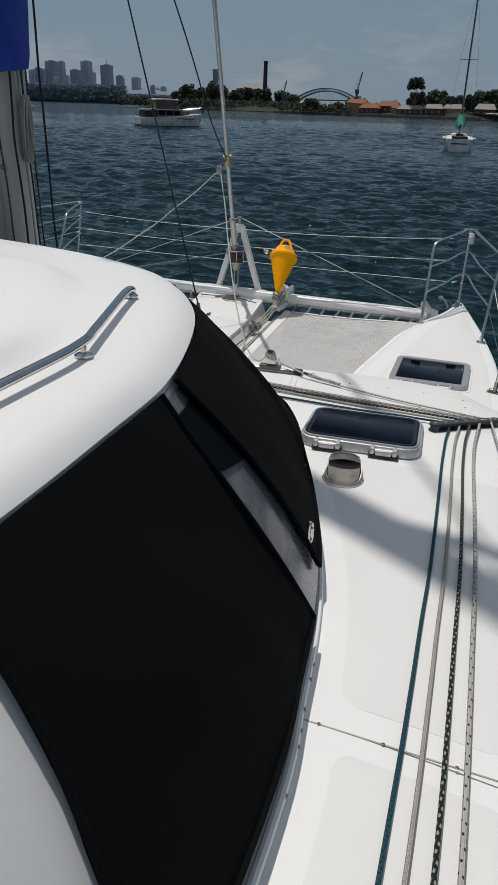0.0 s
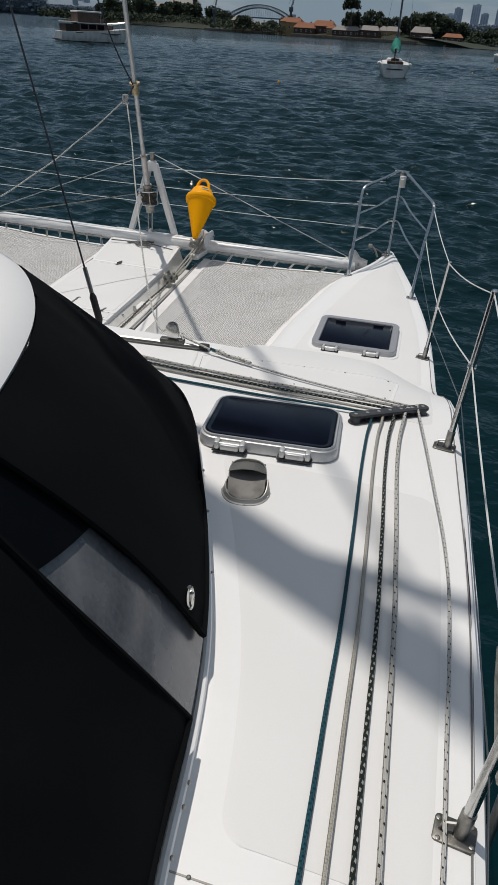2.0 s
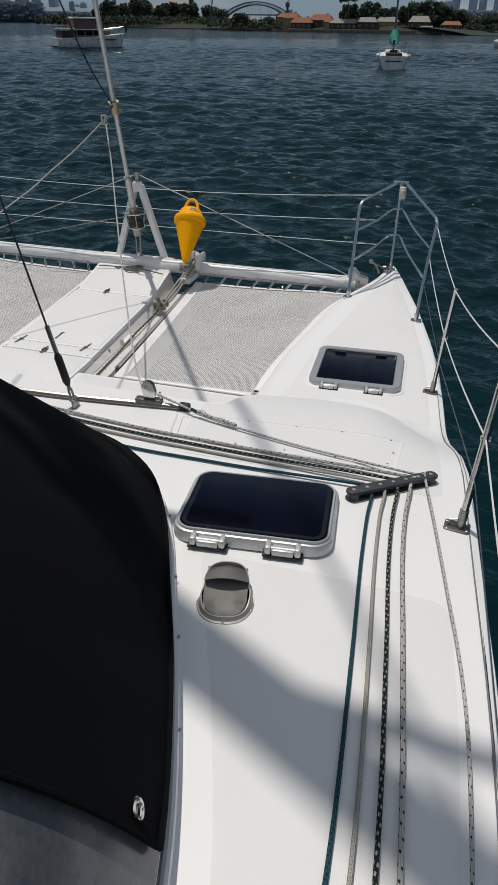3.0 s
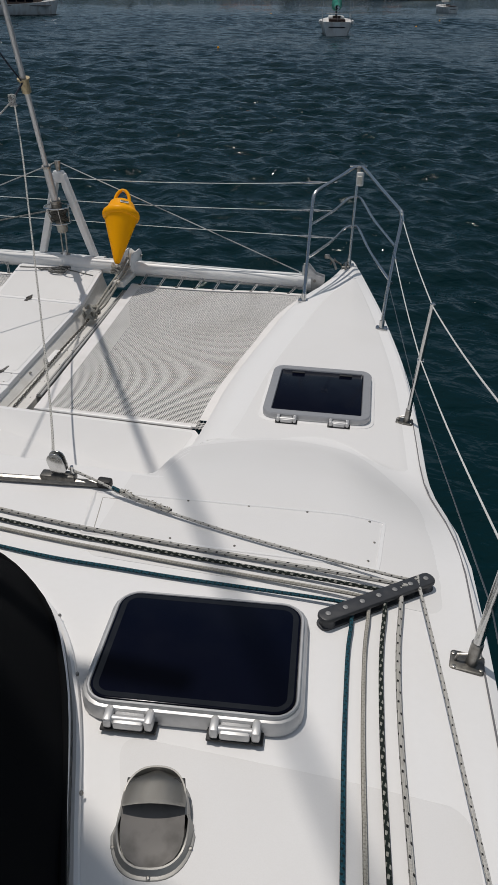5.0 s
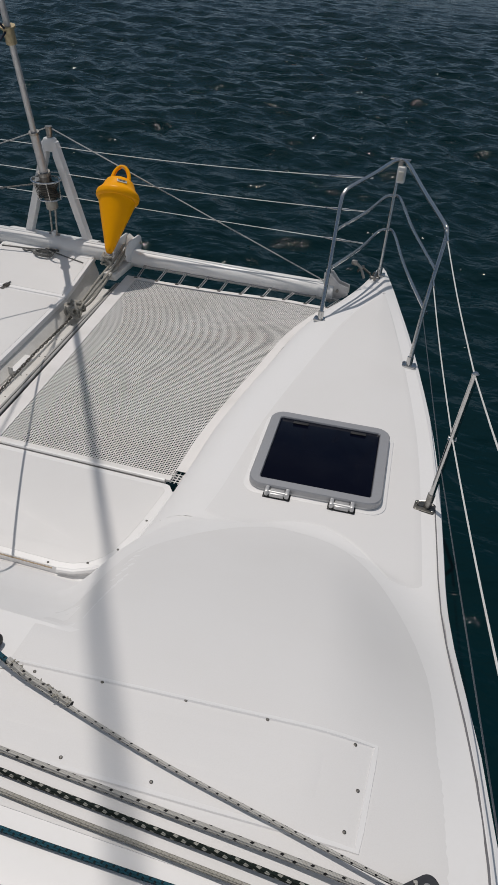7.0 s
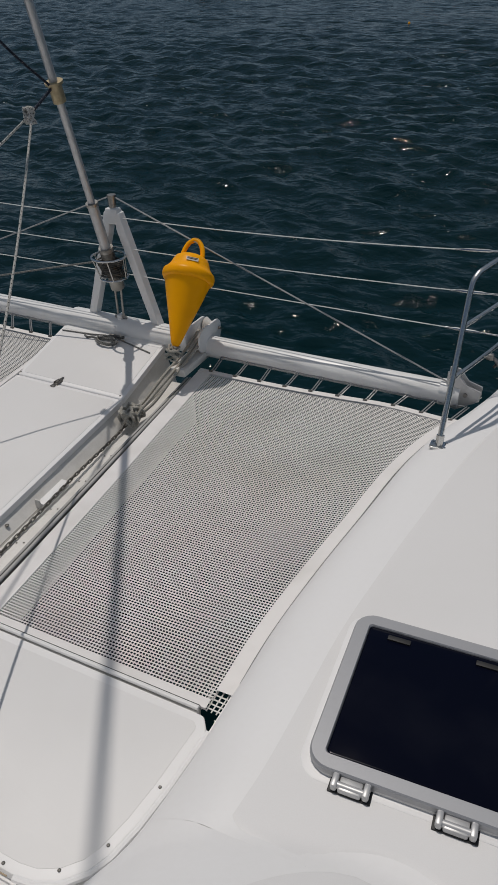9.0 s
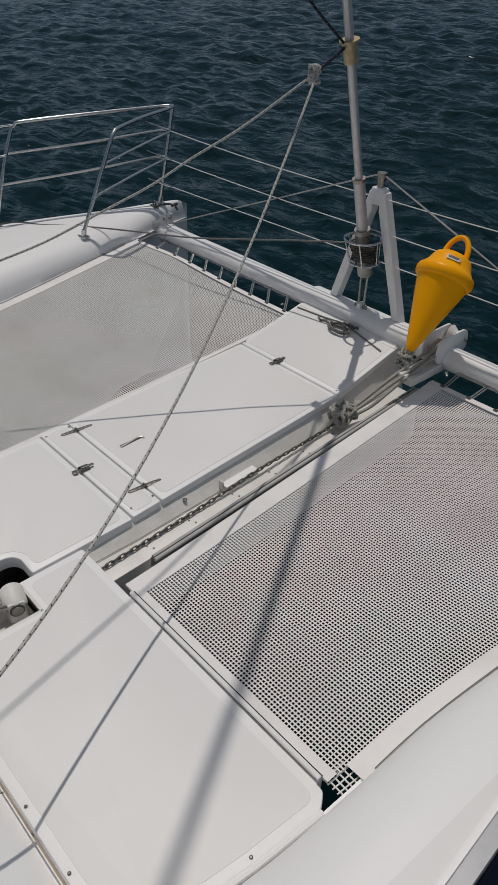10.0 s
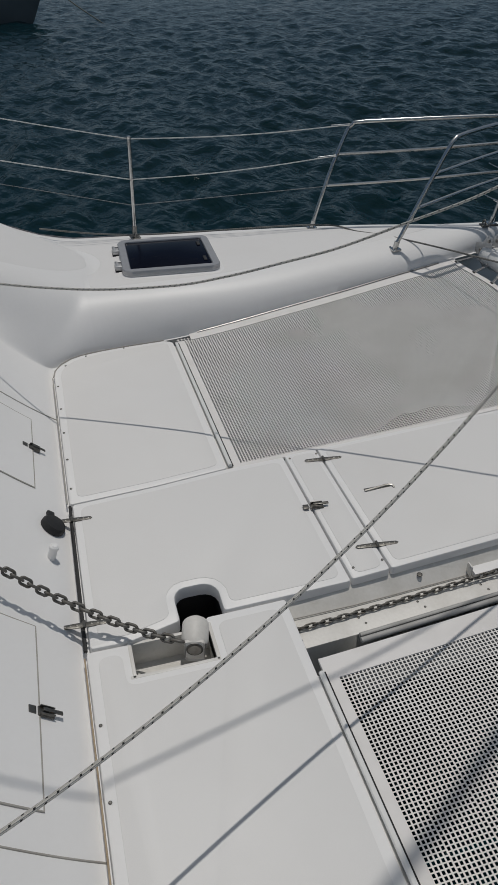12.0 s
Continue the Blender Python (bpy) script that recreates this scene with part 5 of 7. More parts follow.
pts = {}
for side in (1, -1):
    for key, (x, y) in {"a": (2.73, 5.19), "b": (2.905, 3.25), "c": (3.02, 1.645), "d": (3.0, -0.3), "e": (3.0, -2.2)}.items():
        pts[side, key] = stanchion(x, y, side, height=0.62 if side > 0 else 0.59)
for side in (1, -1):
    M = lambda p: (side * p[0], p[1], p[2])
    for lvl, z0, zend, r, mat in ((0, 0.29, None, 0.0030, WIRE_WHITE), (1, 0.075, None, 0.0030, WIRE_WHITE)):
        line = [(2.57 - 0.02 * lvl, 6.57 - 0.09 * lvl, z0 - 0.045 + 0.01 * lvl - (0.0 if side > 0 else 0.045 - 0.03 * lvl))] + [tuple(pts[side, k][lvl]) for k in "abcde"]
        fine = []
        for a, b in zip(line, line[1:]):
            for j in range(8):
                q = Vector(a).lerp(Vector(b), j / 8)
                q.z -= 0.02 * math.sin(math.pi * j / 8)
                fine.append(M(q))
        fine.append(M(line[-1]))
        tagged(link_mesh("lifeline", tube(fine, r, 6), mat), "white coated lifeline wire between stanchions", "lifeline", "lifelines")
        tagged(link_mesh("lifeline_terminal", tube([M(Vector(line[0]).lerp(Vector(line[1]), 0.0)), M(Vector(line[0]).lerp(Vector(line[1]), 0.09))], 0.0062, 8), STEEL), "steel swaged lifeline terminal at the pulpit", "terminal", "lifeline terminals")
    low = [(2.545, 6.42, -0.16)] + [(x + 0.015, y, deck_z(x, y) + 0.20) for x, y in ((2.73, 5.19), (2.905, 3.25), (3.02, 1.645), (3.0, -2.2))]
    tagged(link_mesh("jackline", tube([M(q) for q in low], 0.0022, 6), WIRE_STEEL), "thin dark low wire along the gunwale", "lifeline", "lifelines")
    toe = [M((x_out(y) - 0.036, y, deck_z(x_out(y) - 0.036, y) + 0.003)) for y in [0.2 * i - 1.0 for i in range(32)]]
    tagged(link_mesh("gunwale_line", tube(toe, 0.0028, 6), ROPE_NAVY), "thin dark line lying along the gunwale", "rope", "gunwale lines")
# three wires from pulpit to pulpit
for z, sag in ((0.27, 0.10), (0.068, 0.07), (-0.132, 0.025)):
    at = lambda u: (2.085 * u, 7.34 - 0.05 * u * u, z - sag * (1 - u * u) + 0.075 * (z + 0.4) * min(0.0, u))
    line = [at(-0.885 + 1.77 * i / 24) for i in range(25)]
    tagged(link_mesh("bow_lifeline", tube(line, 0.0029, 6), WIRE_WHITE), "white wire stretched between the two pulpits", "lifeline", "bow lifelines")
    for e in (-1, 1):
        tagged(link_mesh("lifeline_terminal", tube([at(e * 0.87), at(e * 0.885), at(e * 0.895), at(e * 0.94), at(e * 0.95), at(e * 1.0)], [0.004, 0.004, 0.0075, 0.0075, 0.004, 0.004], 8), STEEL), "slim steel turnbuckle tightening the wire at the pulpit", "turnbuckle", "bow turnbuckles")

# ---- shrouds ----
for side in (1, -1):
    sh = thing("shroud", "stainless steel wire shroud with a turnbuckle", "shroud", "shrouds")
    base_ = Vector((side * 1.265, 3.62, 0.0))
    head = Vector((side * 0.02, 3.74, 4.55))
    u_ = (head - base_).normalized()
    part("wire", tube([base_ + u_ * 0.36, head], 0.0042, 8), WIRE_DARK, sh)
    part("turnbuckle", tube([base_ + u_ * 0.10, base_ + u_ * 0.12, base_ + u_ * 0.23, base_ + u_ * 0.25], [0.009, 0.017, 0.017, 0.009], 10), RUBBER, sh)
    part("swage", tube([base_ + u_ * 0.25, base_ + u_ * 0.37], 0.010, 8), STEEL_DULL, sh)
    for dy in (-0.011, 0.011):
        part("fork_tine", tube([base_ + Vector((0, dy, 0)) + u_ * 0.02, base_ + Vector((0, dy, 0)) + u_ * 0.075, base_ + u_ * 0.105], 0.0055, 8), STEEL_DULL, sh)
    part("clevis_pin", tube([base_ + Vector((0, -0.022, 0)) + u_ * 0.04, base_ + Vector((0, 0.022, 0)) + u_ * 0.04], 0.007, 8), STEEL, sh)
    part("chain_plate", block(base_ + Vector((0, 0, 0.015)), (0.014, 0.05, 0.05), 0.005), STEEL_DULL, sh)
    cap = thing("shroud", "thick stainless steel wire cap shroud beside the gunwale", "shroud", "shrouds")
    a = Vector((side * 3.105, 1.74, -0.05))
    d = Vector((-side * 0.321, 0.306, 1.481)).normalized()
    part("wire", tube([a + d * 3.4, a + d * 10.6], 0.0046, 10), WIRE_DARK, cap)
    e1_ = d.orthogonal().normalized()
    e2_ = d.cross(e1_)
    part("core", tube([a + d * 0.4, a + d * 3.4], 0.0024, 6), WIRE_DARK, cap)
    for k in range(6):
        part("strand", tube([a + d * (0.4 + 0.01 * i) + 0.0029 * (math.cos(k * 1.0472 + i * 0.9) * e1_ + math.sin(k * 1.0472 + i * 0.9) * e2_) for i in range(301)], 0.0017, 5), WIRE_DARK, cap)
    part("turnbuckle", tube([a + d * 0.08, a + d * 0.12, a + d * 0.33, a + d * 0.40], [0.007, 0.011, 0.011, 0.007], 10), STEEL_DULL, cap)
    part("chain_plate", block(a - Vector((side * 0.006, 0, 0.04)), (0.012, 0.05, 0.22), 0.004), STEEL_DULL, cap)

# ---- handrail on the roof ----
for side in (1, -1):
    rail = thing("handrail", "polished steel handrail on the coachroof", "handrail", "roof handrails")
    feet = [(1.755, 1.929), (1.937, 1.408), (1.955, 0.55), (1.955, -0.4)]
    zt = 0.853
    line = spline([(side * 1.752, 1.945, 0.825), (side * 1.76, 1.925, zt - 0.010)] + [(side * x, y, zt) for x, y in [(1.79, 1.83), (1.90, 1.52), (1.937, 1.40), (1.95, 1.2), (1.955, 0.55), (1.955, -0.5)]], 6)
    part("rail", tube(line, 0.0105, 12), STEEL, rail)
    for x, y in feet:
        part("post", tube([(side * x, y, 0.80), (side * x, y, zt - 0.005)], 0.0072, 10), STEEL, rail)
        part("foot", lathe([(0.021, 0), (0.021, 0.003), (0.017, 0.006), (0.009, 0.009)], 18, m=Matrix.Translation((side * x, y, 0.822))), STEEL, rail)

# ---- panel on the deck, seam and screws ----
pnl = thing("access_panel", "white screwed access panel in the moulded deck", "access panel")
corner = [(1.75, 3.50), (2.64, 3.545), (2.645, 3.77), (1.72, 3.695)]


def draped(outline, lift, inset_z, name, mat, parent, width):
    """A thin groove or ridge lying on the deck along a closed outline."""
    line = []
    for a, b in zip(outline, outline[1:] + outline[:1]):
        n_ = max(2, int((Vector(b) - Vector(a)).length / 0.04))
        for j in range(n_):
            q = Vector(a).lerp(Vector(b), j / n_)
            line.append((q.x, q.y, deck_z(q.x, q.y) + lift))
    return part(name, tube(line, width, 6, closed=True), mat, parent)


draped([(1.745, 3.495), (2.65, 3.535), (2.655, 3.78), (1.705, 3.705)], -0.0065, 0, "edge_bead", GEL, pnl, 0.011)
draped([(1.775, 3.52), (2.62, 3.56), (2.625, 3.755), (1.74, 3.68)], -0.0022, 0, "seam", GROOVE, pnl, 0.0030)
rows = []
for i in range(9):
    rows.append([])
    for j in range(31):
        u, v = j / 30, i / 8
        x, y = 1.83 + 0.74 * u, 3.552 + 0.046 * u + (0.125 + 0.02 * u) * v
        rows[-1].append((x, y, deck_z(x, y) + (0.0015 if 0 < i < 8 and 0 < j < 30 else -0.001)))
part("nonskid_field", grid_bm(rows), NONSKID_DECK, pnl)
screws(pnl, [on_deck(x, y, 0.0012) for x, y in ((1.86, 3.70), (2.02, 3.725), (2.22, 3.742), (2.41, 3.755), (2.61, 3.765), (2.632, 3.66), (2.62, 3.565), (2.42, 3.548), (2.22, 3.538), (2.02, 3.528))], 0.75, 0.0, SCREW_DARK)
seam = thing("deck_seam", "thin screwed seam across the side deck", "seam", kind="structure")
part("joint", block((2.78, 1.387, 0.0), (0.56, 0.004, 0.003), 0.0005), GROOVE, seam)
screws(seam, [(x, 1.387, 0.001) for x in (2.54, 2.695, 2.862, 3.0)], 0.85, 0.0, SCREW_DARK)

# ---- foredeck hardware ----
def strap_hinge(x, y, z, turn, length=0.13, group="strap hinges"):
    h = thing("strap_hinge", "stainless steel strap hinge on a locker lid", "hinge", group)
    m = Matrix.Translation((x, y, z)) @ Matrix.Rotation(radians(turn), 4, "Z")
    for e in (-1, 1):
        part("leaf", slab([(0.002 * e, -0.011), (e * length * 0.45, -0.008), (e * length * 0.5, 0), (e * length * 0.45, 0.008), (0.002 * e, 0.011)], 0, 0.003, 0.001, m=m), STEEL_DARK, h)
    part("knuckle", tube([m @ Vector((0, -0.014, 0.004)), m @ Vector((0, 0.014, 0.004))], 0.005, 8), STEEL_DARK, h)
    screws(h, [m @ Vector((e * length * k, 0, 0.003)) for e in (-1, 1) for k in (0.15, 0.28, 0.4)], 0.6)


def toggle_latch(x, y, z, turn, tilt=0.0):
    h = thing("toggle_latch", "stainless steel toggle latch on a locker", "latch", "toggle latches")
    m = Matrix.Translation((x, y, z)) @ Matrix.Rotation(radians(tilt), 4, "X") @ Matrix.Rotation(radians(turn), 4, "Z")
    part("base", block((0, 0, 0.003), (0.05, 0.03, 0.006), 0.002, m=m), STEEL_DARK, h)
    for dy in (-0.012, 0.012):
        part("side_plate", block((0, dy, 0.009), (0.045, 0.003, 0.012), 0.001, m=m), STEEL_DARK, h)
    part("lever", block((0.015, 0, 0.014), (0.06, 0.012, 0.005), 0.002, m=m), STEEL_DARK, h)
    part("hook_plate", block((-0.042, 0, 0.003), (0.022, 0.024, 0.005), 0.001, m=m), STEEL_DARK, h)


strap_hinge(-0.338, 5.606, WZ(5.6) + 0.0016, 84, 0.16)
strap_hinge(0.204, 5.606, WZ(5.6) + 0.0016, 84, 0.16)
toggle_latch(-0.06, 5.475, WZ(5.47) + 0.0016, 84)
toggle_latch(-0.178, 6.745, WZ(6.74) + 0.0016, 84)
strap_hinge(-0.236, 4.572, LOW + 0.007, 86, 0.15)
strap_hinge(0.289, 4.572, LOW + 0.007, 86, 0.15)
pull = thing("lift_handle", "small folding steel lift handle on the walkway lid", "handle")
part("bar", tube(spline([(-0.089, 5.684, WZ(5.68) + 0.004), (-0.092, 5.73, WZ(5.73) + 0.005), (-0.097, 5.78, WZ(5.78) + 0.005), (-0.090, 5.80, WZ(5.80) + 0.004), (-0.078, 5.803, WZ(5.80) - 0.001)], 5), 0.005, 8), STEEL_DULL, pull)
part("socket", block((-0.095, 5.745, WZ(5.74) + 0.0016), (0.016, 0.12, 0.003), 0.001), STEEL_DARK, pull)
screws(walkway, [(x, y, WZ(y) + 0.001) for x, y in ((-0.385, 5.475), (-0.385, 5.592), (0.284, 5.482), (0.278, 5.592), (-0.46, 6.76), (0.23, 6.76))], 0.9, 0.0, SCREW_DARK)
screws(walkway, [(ledge_x(y) - 0.048 + dx, y + 0.5 * dx, LOW - 0.0635) for y in (5.225, 5.452, 5.672, 5.92, 6.15, 6.38, 6.6) for dx in (-0.014, 0.014)], 0.8, 0.0, SCREW_DARK)
screws(walkway, [(walk_r(5.70) + 0.022, 5.71, LOW - 0.030)], 1.8, 0.0, SCREW_DARK)
screws(bridge, [(x, 4.583, LOW + 0.0045) for x in (-1.272, -1.055, -0.847, -0.638, -0.433, 0.66, 0.885, 1.108, 1.33)] + [(e * x, y, LOW + 0.0045) for e in (1, -1) for x, y in ((1.598, 4.945), (1.558, 4.742), (1.478, 4.632))], 0.95, 0.0, SCREW_DARK)
seal = thing("sealant_line", "brown stained sealant line along the foredeck edge", "sealant", kind="structure")
part("bead", tube([(0.42, 4.561, LOW + 0.004), (1.36, 4.561, LOW + 0.004)], 0.0026, 6), SEALANT, seal)
part("gap", tube([(-0.325, 4.571, LOW + 0.001), (0.392, 4.566, LOW + 0.001)], 0.0065, 6), RUBBER, seal)
part("bead", tube([(-0.34, 4.562, LOW + 0.004), (-1.36, 4.562, LOW + 0.004)], 0.003, 6), GROOVE, seal)
part("gap", tube([(-x - 0.007, y - 0.003, LOW + 0.001) for x, y in SIDE[:-1]], 0.0035, 6), GROOVE, seal)
part("fillet", tube([(x + 0.006, y - 0.003, LOW - 0.004) for x, y in SIDE[:-1]], 0.0105, 8), GEL, seal, "white filled joint along the panel")


# locker doors on the sloping front
def slope_door(x0, x1, y0, y1):
    d = thing("locker_door", "white locker door flush in the sloping cabin front", "locker door", "front locker doors")
    rows = []
    for i in range(9):
        y = y0 + (y1 - y0) * i / 8
        rows.append([(x0 + (x1 - x0) * j / 10, y, deck_z(x0 + (x1 - x0) * j / 10, y) + 0.006) for j in range(11)])
    bm = grid_bm(rows)
    ret = bmesh.ops.extrude_face_region(bm, geom=bm.faces[:])
    for e in ret["geom"]:
        if isinstance(e, bmesh.types.BMVert):
            e.co.z -= 0.02
    part("panel", bm, GEL, d)
    part("joint", tube([(x, y, deck_z(x, y) + 0.002) for x, y in [(x0, y) for y in [y0 + (y1 - y0) * k / 8 for k in range(9)]] + [(x0 + (x1 - x0) * k / 8, y1) for k in range(1, 9)] + [(x1, y1 + (y0 - y1) * k / 8) for k in range(1, 9)]], 0.0036, 6), GROOVE, d)


for e in (1, -1):
    sl = thing("front_seam", "thin moulded seam down the sloping cabin front", "seam", "front seams", kind="structure")
    part("joint", tube([(e * (0.93 + 0.018 * y), y, deck_z(0.93 + 0.018 * y, y) + 0.0005) for y in [3.86 + 0.05 * k for k in range(15)]], 0.003, 6), GROOVE, sl)
slope_door(-0.905, -0.402, 4.0, 4.452)
slope_door(0.322, 0.908, 4.0, 4.432)
toggle_latch(-0.676, 4.457, deck_z(-0.676, 4.457) + 0.004, 90, -41)
toggle_latch(0.627, 4.447, deck_z(0.627, 4.447) + 0.004, 90, -41)
capm = Matrix.Translation((-0.20, 4.50, deck_z(-0.2, 4.5) + 0.002)) @ Matrix.Rotation(radians(-41), 4, "X")
cap = thing("socket_cap", "black plastic foot switch cap on the cabin front", "switch cap")
part("cap", lathe([(0.047, 0), (0.047, 0.014), (0.040, 0.025), (0.016, 0.030)], 24, m=capm), RUBBER, cap)
part("tab", block((-0.050, -0.012, 0.013), (0.036, 0.030, 0.016), 0.005, m=capm), RUBBER, cap)
knob = thing("fairlead_knob", "white plastic knob on the cabin front", "knob")
part("stem", lathe([(0.016, 0), (0.014, 0.035), (0.017, 0.04), (0.017, 0.052), (0.010, 0.058)], 16, m=Matrix.Translation((-0.03, 4.49, deck_z(-0.03, 4.49))) @ Matrix.Rotation(radians(-20), 4, "X")), GEL, knob)

# windlass roller in its recess, and the chain
wlass = thing("chain_roller", "white chain roller on the foredeck with a square shaft", "chain roller")
rm = Matrix.Translation((0.440, 4.895, LOW)) @ Matrix.Rotation(radians(76), 4, "Z")
part("housing", tube([rm @ Vector((0, 0.055, 0.012)), rm @ Vector((0, 0.05, 0.016)), rm @ Vector((0, -0.015, 0.016)), rm @ Vector((0, -0.02, 0.012))], [0.030, 0.042, 0.042, 0.036], 20), GEL_OLD, wlass)
part("cheek", block((0.0, -0.034, 0.0), (0.062, 0.012, 0.085), 0.012, m=rm), GEL_OLD, wlass)
part("shaft", tube([rm @ Vector((0, -0.03, 0.012)), rm @ Vector((0, -0.046, 0.012))], 0.020, 16), STEEL_DULL, wlass)
part("shaft_washer", tube([rm @ Vector((0, -0.041, 0.012)), rm @ Vector((0, -0.043, 0.012))], 0.026, 16), STEEL_DARK, wlass)
part("recess_floor", block((0.452, 4.82, LOW - 0.108), (0.18, 0.30, 0.012), 0.002), GEL_OLD, wlass)
for c, sz in (((0.526, 4.82, LOW - 0.05), (0.012, 0.27, 0.11)), ((0.388, 4.82, LOW - 0.06), (0.012, 0.26, 0.10)), ((0.455, 4.697, LOW - 0.05), (0.15, 0.012, 0.11)), ((0.455, 4.951, LOW - 0.05), (0.15, 0.012, 0.11))):
    part("recess_side", block(c, sz, 0.002), GEL_OLD, wlass)


def link_bm():
    pts_ = []
    for k in range(16):
        a = 2 * math.pi * k / 16
        pts_.append((0.0105 * math.cos(a), 0.0115 * math.sin(a) + (0.0085 if math.sin(a) > 0 else -0.0085), 0))
    return tube(pts_, 0.0048, 6, closed=True)


LINK_MESH = bpy.data.meshes.new("link")
bm = link_bm()
bm.to_mesh(LINK_MESH)
bm.free()
LINK_MESH.polygons.foreach_set("use_smooth", [True] * len(LINK_MESH.polygons))
LINK_MESH.materials.append(CHAIN)


def chain(label, pts_, pitch=0.0295, size=1.0, roll=45):
    c = thing("anchor_chain", label, "chain", "anchor chains")
    line = spline(pts_, 30)
    run, nxt, k = 0.0, 0.0, 0
    for a, b in zip(line, line[1:]):
        step = (b - a).length
        while nxt <= run + step:
            p = a.lerp(b, (nxt - run) / step)
            d = (b - a).normalized()
            q = d.to_track_quat("Y", "Z").to_matrix().to_4x4()
            ob = new("link", LINK_MESH)
            ob.parent = c
            ob.matrix_basis = Matrix.Translation(p) @ q @ Matrix.Rotation(radians(roll + 90 * (k % 2)), 4, "Y") @ Matrix.Diagonal((size, 1, size, 1))
            k += 1
            nxt += pitch
        run += step
    return c


chain("grey galvanised chain stretched over the foredeck to the roller", [(0.15, 4.05, -0.10), (0.20, 4.22, -0.265), (0.242, 4.38, -0.415), (0.262, 4.47, -0.500), (0.290, 4.55, -0.555), (0.345, 4.65, -0.592), (0.405, 4.745, -0.610), (0.468, 4.86, -0.622)])
chain("grey galvanised chain lying in the walkway trough", [(0.445, 5.10, LOW - 0.06), (0.437, 5.25, LOW - 0.052), (0.405, 5.7, LOW - 0.052), (0.380, 6.1, LOW - 0.036), (0.350, 6.5, LOW - 0.045), (0.345, 6.66, LOW - 0.03)], size=0.62, roll=20)

# bow roller, bridle ropes and knot
roller = thing("bow_roller", "white cheeked bow roller on the crossbeam", "bow roller")
for dx in (-0.045, 0.045):
    cm = Matrix.Translation((0.46 + dx, 7.30, -0.43)) @ Matrix.Rotation(radians(90), 4, "Y")
    part("cheek", slab(rounded(0.14, 0.26, 0.055, 5), -0.005, 0.005, 0.002, m=cm), PAINT_WHITE, roller)
part("wheel", lathe([(0.05, -0.035), (0.028, 0), (0.05, 0.035)], 20, m=Matrix.Translation((0.46, 7.40, -0.42)) @ Matrix.Rotation(radians(90), 4, "Y")), GEL_OLD, roller)
part("axle", tube([(0.395, 7.40, -0.42), (0.525, 7.40, -0.42)], 0.009, 10), STEEL_DULL, roller)
part("tray", block((0.46, 7.14, -0.53), (0.10, 0.30, 0.05), 0.01), GEL_OLD, roller)
for dx, w in ((-0.02, 0.0), (0.012, 0.01), (0.035, -0.008)):
    rope("bridle", [(0.37 + dx * 0.6, 6.68, -0.655), (0.39 + dx, 6.80, -0.62 + w), (0.43 + dx, 6.96, -0.53), (0.455 + dx, 7.1, -0.47), (0.46 + dx, 7.28, -0.40)], 0.009, ROPE_PLAIN, "grey weathered mooring rope over the bow roller", "rope", "bridle ropes", k=10, sway=0.008)
lump = []
for i in range(150):
    a = i * 0.31
    lump.append(Vector((0.365 + 0.05 * math.sin(a * 1.7) * math.cos(a * 0.23), 6.66 + 0.055 * math.cos(a * 1.1), -0.64 + 0.035 * math.sin(a * 2.3))))
tagged(link_mesh("bridle_knot", rope_bm(lump, 0.0085, 8), ROPE_PLAIN), "bulky knot of weathered rope shackled to the chain", "knot")
lash = []
for i in range(70):
    a = i * 0.5
    lash.append(Vector((0.47 + 0.04 * math.sin(a) * (1 - i / 140), 6.95 + 0.035 * math.cos(a * 1.2), -0.39 + 0.03 * math.sin(a * 0.7))))
tagged(link_mesh("lashing", rope_bm(lash, 0.006, 8), ROPE_PLAIN), "frayed rope lashing holding the buoy", "lashing")
cleat = thing("deck_cleat", "small dark steel deck cleat at the foot of the forestay", "cleat")
part("bar", tube([(-0.13, 7.205, WZ(7.2) + 0.022), (-0.03, 7.205, WZ(7.2) + 0.022)], 0.009, 8), STEEL_DARK, cleat)
for x in (-0.10, -0.06):
    part("post", tube([(x, 7.205, WZ(7.2) - 0.002), (x, 7.205, WZ(7.2) + 0.022)], 0.008, 8), STEEL_DARK, cleat)
loop_ = [(-0.30 + 0.02 * i + 0.012 * math.sin(i * 1.9), 7.165 + 0.012 * math.cos(i * 1.9), WZ(7.17) + 0.008) for i in range(6)]
loop_ += [(-0.115 - (0.075 - 0.002 * (i % 7)) * math.cos(i * 0.55), 7.145 + (0.034 - 0.002 * (i % 5)) * math.sin(i * 0.55), WZ(7.15 + 0.03 * math.sin(i * 0.55)) + 0.008 + 0.0007 * i) for i in range(36)]
rope("mooring_coil", loop_, 0.0055, ROPE_GREY, "small flat coil of grey line on the walkway", "rope", k=4)
rope("tie_line", [(-0.47, 7.18, WZ(7.18) + 0.006), (-0.28, 7.195, WZ(7.195) + 0.006), (-0.12, 7.20, WZ(7.2) + 0.018), (-0.02, 7.19, WZ(7.19) + 0.006), (0.19, 7.14, WZ(7.14) + 0.006)], 0.0045, ROPE_GREY, "thin grey line lying across the walkway end", "rope")
bowcleat = thing("bow_cleat", "small steel cleat at the bow tip", "cleat")
part("bar", tube([(2.19, 7.30, -0.345), (2.19, 7.39, -0.345)], 0.007, 8), STEEL_DULL, bowcleat)
part("bar", tube([(2.165, 7.33, -0.36), (2.215, 7.33, -0.36)], 0.006, 8), STEEL_DULL, bowcleat)
part("post", tube([(2.19, 7.345, -0.39), (2.19, 7.345, -0.345)], 0.008, 8), STEEL_DULL, bowcleat)
